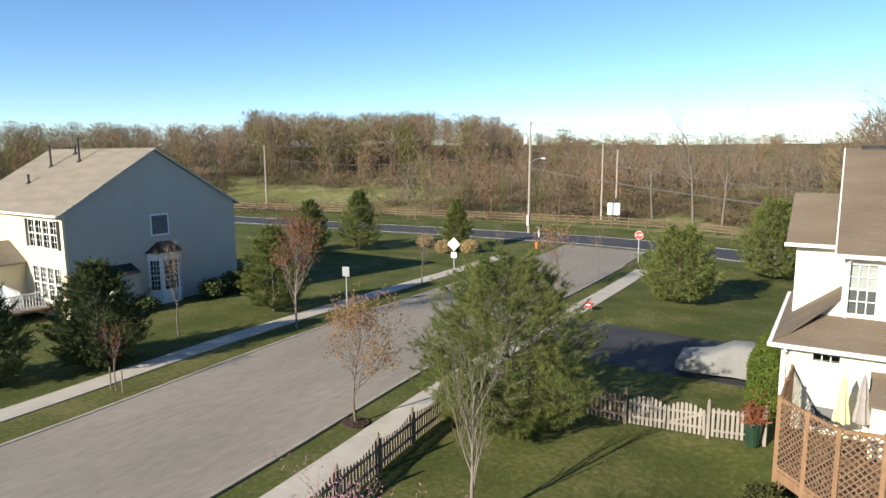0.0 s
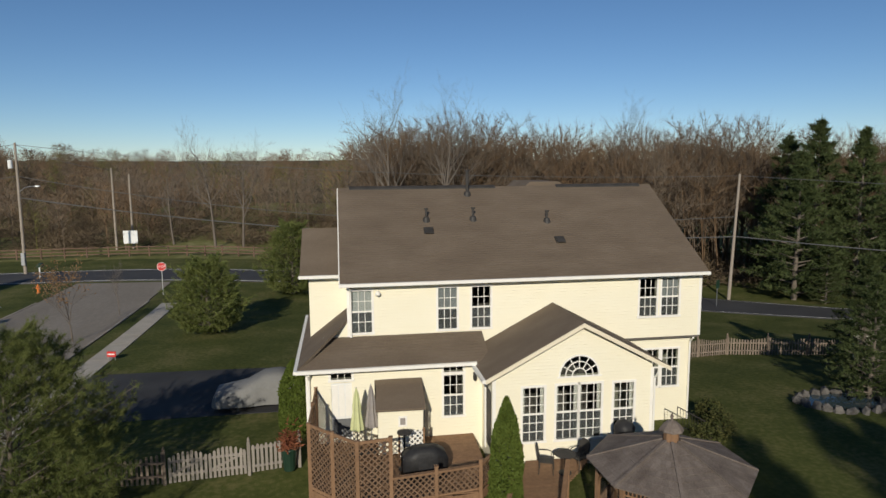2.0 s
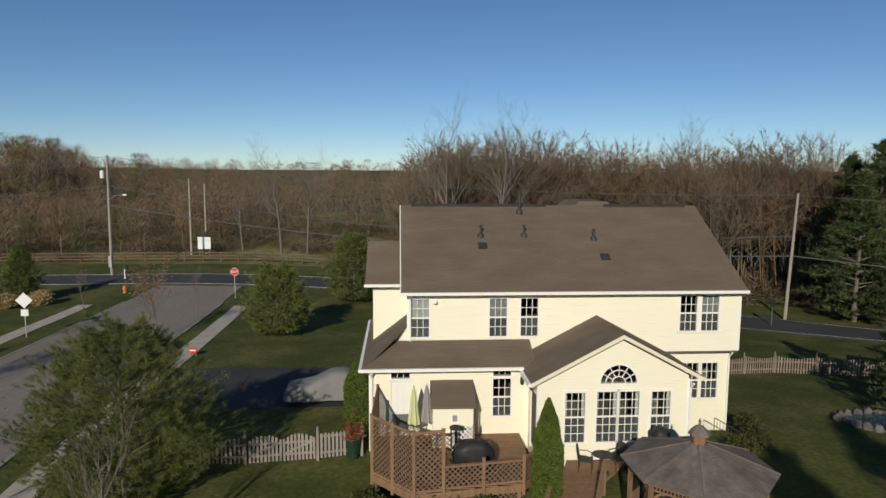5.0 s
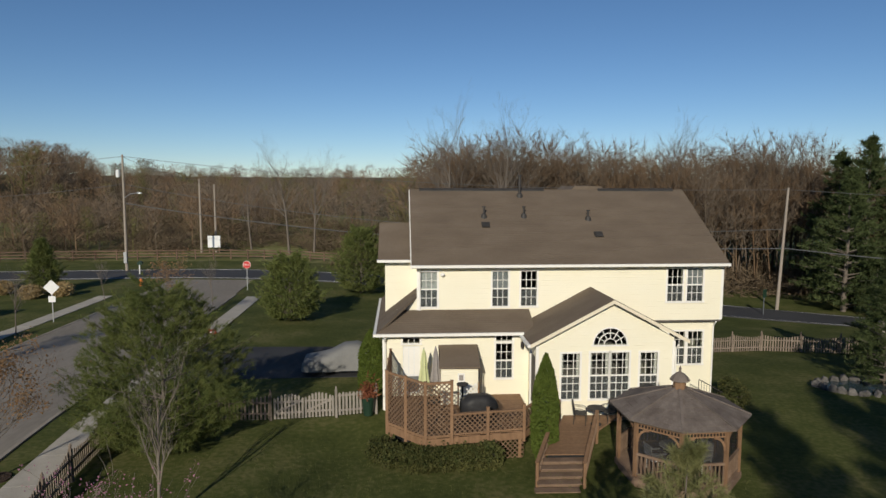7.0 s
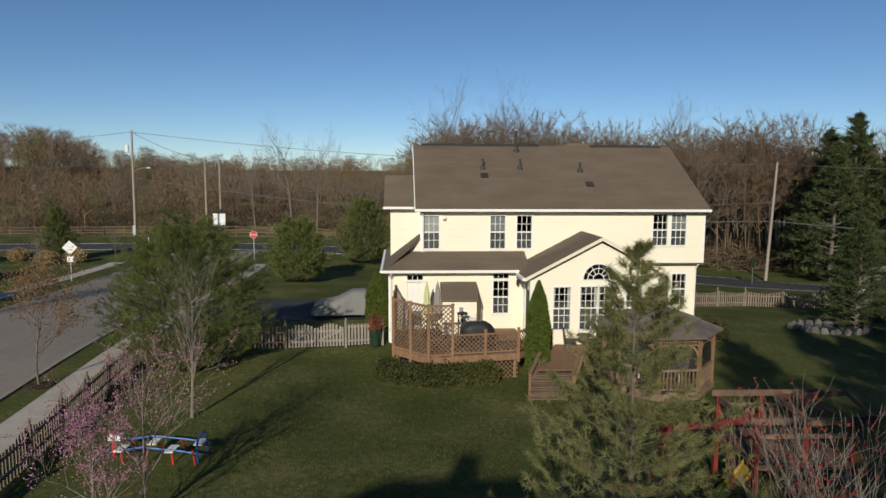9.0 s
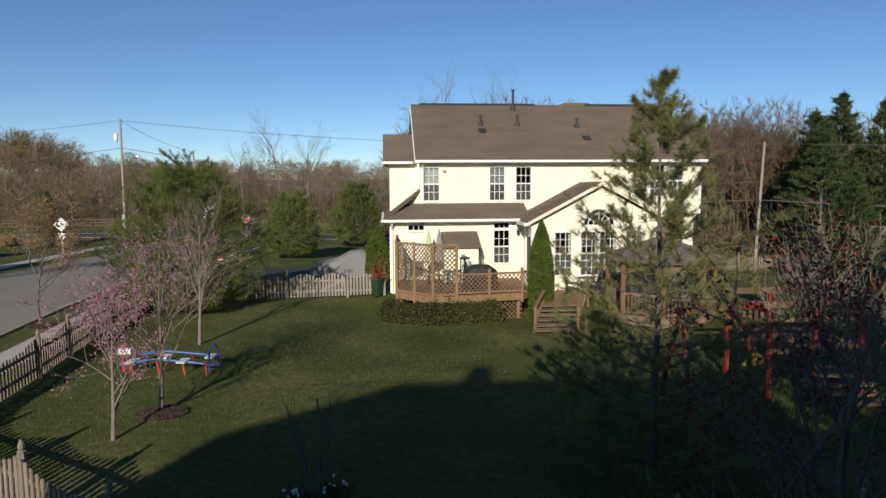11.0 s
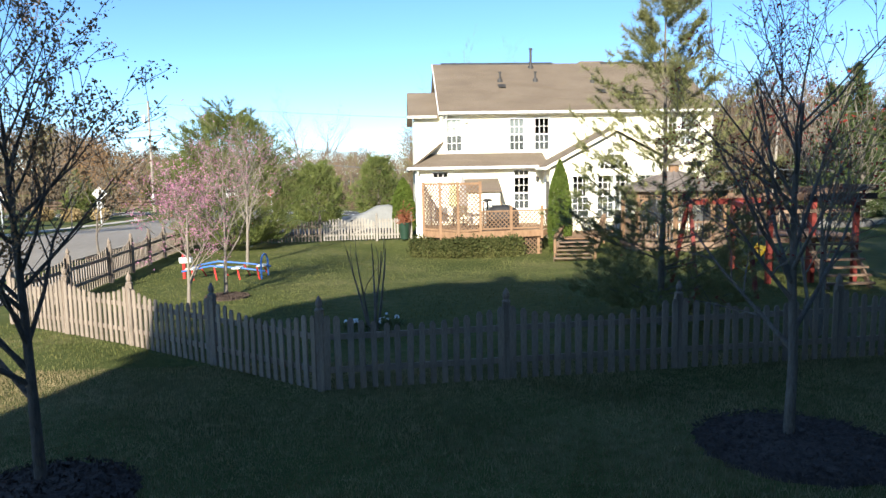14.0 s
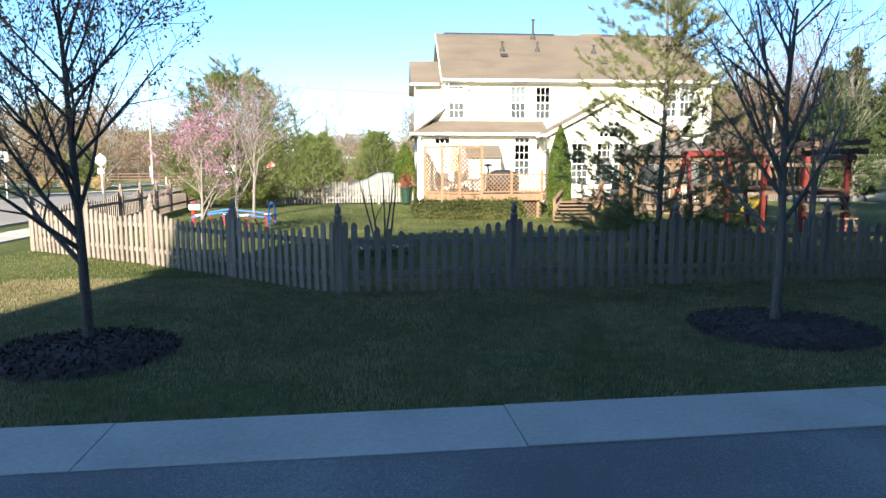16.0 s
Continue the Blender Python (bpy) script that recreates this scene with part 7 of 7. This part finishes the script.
# ---- play things ----
def play_set():
    t = thing("play_set", "wooden swing and climbing set with red posts and a ladder", "play set", (0, 0, 0))
    x0, x1, y0, y1 = 7.0, 9.3, 8.6, 10.6
    for x in (x0, (x0 + x1) / 2, x1):
        for y in (y0, y1):
            bm = bmesh.new()
            box(bm, x - 0.06, x + 0.06, y - 0.06, y + 0.06, -0.05, 2.25)
            part("post", bm, "red", t)
    for y in (y0, y1):
        bm = bmesh.new()
        box(bm, x0 - 0.2, x1 + 0.5, y - 0.07, y - 0.02, 2.18, 2.34)
        part("top_beam", bm, "wood_dark", t)
    for x in (x0, x1):
        bm = bmesh.new()
        box(bm, x - 0.03, x + 0.03, y0 - 0.3, y1 + 0.3, 2.02, 2.17)
        part("cross_beam", bm, "wood_dark", t)
    yy = y0
    while yy < y1:
        bm = bmesh.new()
        box(bm, x0, x1, yy, yy + 0.13, 1.22, 1.26)
        part("deck_board", bm, "wood_dark", t)
        yy += 0.14
    for y in (y0 - 0.08, y1 + 0.04):
        bm = bmesh.new()
        box(bm, x0, x1, y, y + 0.04, 1.08, 1.21)
        part("rim", bm, "wood_dark", t)
        bm = bmesh.new()
        box(bm, x0, x1, y, y + 0.04, 1.85, 1.95)
        part("guard_rail", bm, "wood_old", t)
        if y > y0:
            for k in range(14):
                x = x0 + 0.1 + k * 0.165
                bm = bmesh.new()
                box(bm, x, x + 0.09, y - 0.02, y, 1.2, 1.9)
                part("slat", bm, "wood_dark", t)
    # sloped ladder
    for x in (7.95, 9.05):
        bm = bmesh.new()
        beam(bm, (x, 7.55, -0.03), (x, 8.55, 1.28), 0.05, 0.12)
        part("ladder_rail", bm, "wood_old", t)
    for k in range(7):
        s = (k + 0.5) / 7
        bm = bmesh.new()
        beam(bm, (7.85, 7.52 + 1.0 * s, 0.04 + 1.28 * s), (9.15, 7.52 + 1.0 * s, 0.04 + 1.28 * s), 0.13, 0.05)
        part("ladder_rung", bm, "wood_old", t)
    # swing beam and its frame
    bm = bmesh.new()
    beam(bm, (4.6, 8.3, 2.2), (7.2, 8.9, 2.2), 0.10, 0.14)
    part("swing_beam", bm, "red", t)
    for a, b in (((4.55, 7.3, 0), (4.75, 8.3, 2.2)), ((4.7, 9.3, 0), (4.75, 8.4, 2.2)), ((5.65, 6.6, 0), (5.75, 7.4, 2.1))):
        bm = bmesh.new()
        beam(bm, a, b, 0.09, 0.09)
        part("leg", bm, "red", t)
    bm = bmesh.new()
    beam(bm, (5.75, 7.4, 2.1), (5.9, 8.6, 2.2), 0.09, 0.12)
    part("cross_beam", bm, "red", t)
    # slide
    bm = bmesh.new()
    prev = None
    for k in range(9):
        s = k / 8
        p = Vector((7.0 - 0.75 * s, 8.9, 0.95 - 0.85 * s ** 0.85))
        if prev is not None:
            prism(bm, [prev + Vector((0, -0.25, 0)), prev + Vector((0, 0.25, 0)), p + Vector((0, 0.25, 0)), p + Vector((0, -0.25, 0))], (0, 0, 0.03))
            for sgn in (-0.25, 0.22):
                prism(bm, [prev + Vector((0, sgn, 0)), prev + Vector((0, sgn + 0.03, 0)), p + Vector((0, sgn + 0.03, 0)), p + Vector((0, sgn, 0))], (0, 0, 0.14))
        prev = p
    part("slide", bm, "yellow", t, "yellow plastic slide")
    bm = bmesh.new()
    beam(bm, (8.0, 9.7, 2.42), (9.95, 9.8, 2.5), 0.05, 0.14)
    beam(bm, (7.8, 8.0, 2.42), (9.5, 8.1, 2.5), 0.05, 0.14)
    beam(bm, (7.9, 8.0, 2.44), (8.0, 9.7, 2.44), 0.05, 0.12)
    beam(bm, (9.4, 8.1, 2.5), (9.9, 9.8, 2.5), 0.05, 0.12)
    part("roof_frame", bm, "wood_dark", t)


play_set()


def climber_toy():
    t = thing("seesaw_toy", "red, white and blue metal seesaw lying on the lawn", "toy", (-8.1, 12.0, 0), -3)
    for y, z in ((-0.3, 0.36), (0.35, 0.42)):
        bm = bmesh.new()
        tube(bm, [(-1.3, y, z - 0.1), (-0.4, y, z + 0.06), (0.6, y, z - 0.03), (1.25, y, z - 0.12)], 0.028, 8)
        part("bar", bm, "blue", t)
    for k, x in enumerate((-1.0, -0.3, 0.4, 1.0)):
        bm = bmesh.new()
        box(bm, x - 0.12, x + 0.12, -0.46 + 0.5 * (k % 2), 0.0 + 0.46 * (k % 2), 0.33, 0.37)
        part("seat", bm, "white", t)
        for y in (-0.3, 0.35):
            bm = bmesh.new()
            tube(bm, [(x, y, 0.36), (x + 0.12, y * 1.5, 0.0)], 0.024, 6)
            part("leg", bm, "redplastic", t)
    for x in (1.15,):
        bm = bmesh.new()
        tube(bm, [(x, -0.35, 0.0)] + [(x, 0.35 * -math.cos(math.pi * k / 8), 0.45 + 0.28 * math.sin(math.pi * k / 8)) for k in range(9)] + [(x, 0.35, 0.0)], 0.03, 8)
        part("hoop", bm, "blue", t)
    bm = bmesh.new()
    tube(bm, [(-1.35, 0, 0), (-1.35, 0, 0.75)], 0.05, 8)
    part("upright", bm, "redplastic", t)
    bm = bmesh.new()
    box(bm, -1.45, -1.1, -0.1, 0.1, 0.5, 0.66)
    part("saddle", bm, "white", t)


climber_toy()


def daffodils(at, seed):
    rng = random.Random(seed)
    t = thing("daffodil_clump", "clump of white daffodils at the foot of the bare shrub", "flowers", (*at, 0))
    tips = [(Vector((rng.gauss(0, 0.12), rng.gauss(0, 0.12), 0.14 + 0.08 * rng.random())), Vector((0, 0, 1))) for _ in range(160)]
    v, f = flecks(rng, tips, 1, 0.02, 0.02, long=9)
    for name, (v, f), m in (("leaf_clump", (v, f), "hedge"), ("blossom_clump", flecks(rng, [(p + Vector((0, 0, 0.14)), d) for p, d in tips[:8]], 3, 0.045, 0.012, long=1.1), "white")):
        ob = new(name, raw_mesh(name, v, f, m))
        ob.parent = t
        tagged(ob, kind="stuff")


daffodils((-2.75, 4.1), 5)
daffodils((-3.35, 3.95), 6)


# ---- grass blades near the street ----
def lawn_blades():
    rng = np.random.default_rng(5)

    def patch(n, xr, yr, h, w, keep):
        p = np.stack([rng.uniform(*xr, n), rng.uniform(*yr, n)], 1)
        p = p[keep(p)]
        n = len(p)
        tuft = (np.sin(p[:, 0] * 2.1 + 1.3 * np.sin(p[:, 1] * 1.7)) + np.sin(p[:, 1] * 2.7 + p[:, 0])) * 0.18 + 1
        a = rng.uniform(0, 6.283, n)
        lean = rng.normal(0, 0.6, (n, 2)) * h[0]
        hh = (h[0] + (h[1] - h[0]) * rng.random(n)) * tuft
        v = np.zeros((n, 3, 3))
        v[:, 0, :2] = p + np.stack([np.cos(a), np.sin(a)], 1) * w
        v[:, 1, :2] = p - np.stack([np.cos(a), np.sin(a)], 1) * w
        v[:, 2, :2] = p + lean
        v[:, 2, 2] = hh
        return v.reshape(-1, 3)

    kerb = lambda p: p[:, 1] > -3.62 + 0.091 * p[:, 0] + 0.03 * np.sin(p[:, 0] * 7) + 0.02 * np.sin(p[:, 0] * 23)
    bed = lambda p: (((p[:, 0] + 5.75) / 0.93) ** 2 + ((p[:, 1] + 2.15) / 0.86) ** 2 > 1) & (((p[:, 0] - 1.85) / 1.03) ** 2 + ((p[:, 1] + 1.45) / 0.95) ** 2 > 1)
    for v, m, label in (
        (patch(190000, (-9, 6), (-5, 2.2), (0.025, 0.06), 0.004, lambda p: kerb(p) & bed(p)), "blade", "short verge grass with dry straw patches"),
        (patch(120000, (-12, 11), (2.0, 22), (0.03, 0.06), 0.007, lambda p: (p[:, 0] > -11) & (rng.random(len(p)) > (p[:, 1] - 2) / 21)), "blade_lawn", "short green spring lawn grass"),
    ):
        me = tri_mesh("lawn_grass", v, np.arange(len(v)).reshape(-1, 3), m)
        tagged(new("lawn_grass", me), label, "grass", kind="stuff")


lawn_blades()


# ---- low side of the house ----
def area_railing():
    t = thing("stair_railing", "black metal railing sloping down the basement steps", "railing")
    a, b = Vector((11.75, 24.6, 1.25)), Vector((13.0, 24.6, 0.55))
    for z in (0, -0.75):
        bm = bmesh.new()
        tube(bm, [a + Vector((0, 0, z)), b + Vector((0, 0, z * 0.75))], 0.022, 6)
        part("rail", bm, "vent", t)
    for k in range(11):
        p = a.lerp(b, k / 10)
        bm = bmesh.new()
        tube(bm, [p, (p.x, p.y, -0.05 if k in (0, 10) else p.z - 0.75 + 0.018 * k)], 0.016 if k in (0, 10) else 0.009, 5)
        part("baluster", bm, "vent", t)


area_railing()
for i, (x, y, hh) in enumerate(((12.4, 23.6, 0.9), (13.4, 24.4, 1.1), (13.9, 26.0, 1.0))):
    shrub("shrub", "dark brown-green shrub by the basement steps", (x, y), 140 + i, 0.6, 0.6, hh, "hedge", 1300, 0.06, "side shrubs")


def tool_shed():
    z = ground_z(29, 33.5)
    t = thing("garden_shed", "grey wooden garden shed with a gable roof", "shed", (29.0, 33.5, z), 20)
    bm = bmesh.new()
    box(bm, -1.5, 1.5, -1.3, 1.3, -0.2, 2.1)
    prism(bm, [(-1.5, -1.3, 2.1), (1.5, -1.3, 2.1), (0, -1.3, 2.8)], (0, 2.6, 0))
    part("body", bm, "siding_grey_shade", t)
    for s in (-1, 1):
        bm = bmesh.new()
        slab(bm, (s * 1.7, -1.5, 2.05), (s * 1.7, 1.5, 2.05), (0, 1.5, 2.92), (0, -1.5, 2.92), 0.08)
        part("roof", bm, "shingle_grey", t)
    bm = bmesh.new()
    box(bm, -0.5, 0.5, -1.34, -1.3, 0, 1.9)
    part("door", bm, "wood_old", t)


tool_shed()


def garden_pond():
    rng = random.Random(77)
    z = ground_z(21, 27.2)
    t = thing("garden_pond", "small garden pond ringed with rough stones", "pond", (21.0, 27.2, z))
    bm = bmesh.new()
    prism(bm, [((1.7 + 0.25 * math.sin(3 * k)) * math.cos(6.283 * k / 18), (1.1 + 0.15 * math.cos(2 * k)) * math.sin(6.283 * k / 18), 0.02) for k in range(18)], (0, 0, 0.06))
    part("water", bm, "pond", t, "still sky-blue water")
    for k in range(20):
        a = 6.283 * k / 20
        bm = bmesh.new()
        bmesh.ops.create_icosphere(bm, subdivisions=1, radius=0.26)
        m = pose((1.85 + 0.2 * math.sin(3 * a)) * math.cos(a), 1.25 * math.sin(a), 0.08, rng.uniform(0, 90), rng.uniform(0, 90), rng.uniform(0, 360))
        for v in bm.verts:
            v.co = m @ Vector((v.co.x * 1.3, v.co.y, v.co.z * 0.7 * rng.uniform(0.7, 1.3)))
        part("stone", bm, "stone", t)


garden_pond()


def small_sign(at, h, label):
    t = thing("road_sign", label, "road sign", (*at, ground_z(*at)), 30)
    bm = bmesh.new()
    box(bm, -0.03, 0.03, -0.03, 0.03, -0.05, h)
    part("post", bm, "metal", t)
    bm = bmesh.new()
    box(bm, -0.3, 0.3, -0.05, -0.03, h - 0.8, h)
    part("plate", bm, "green", t)


small_sign((33.0, 58.3), 2.6, "small dark sign on a post beside the main road")
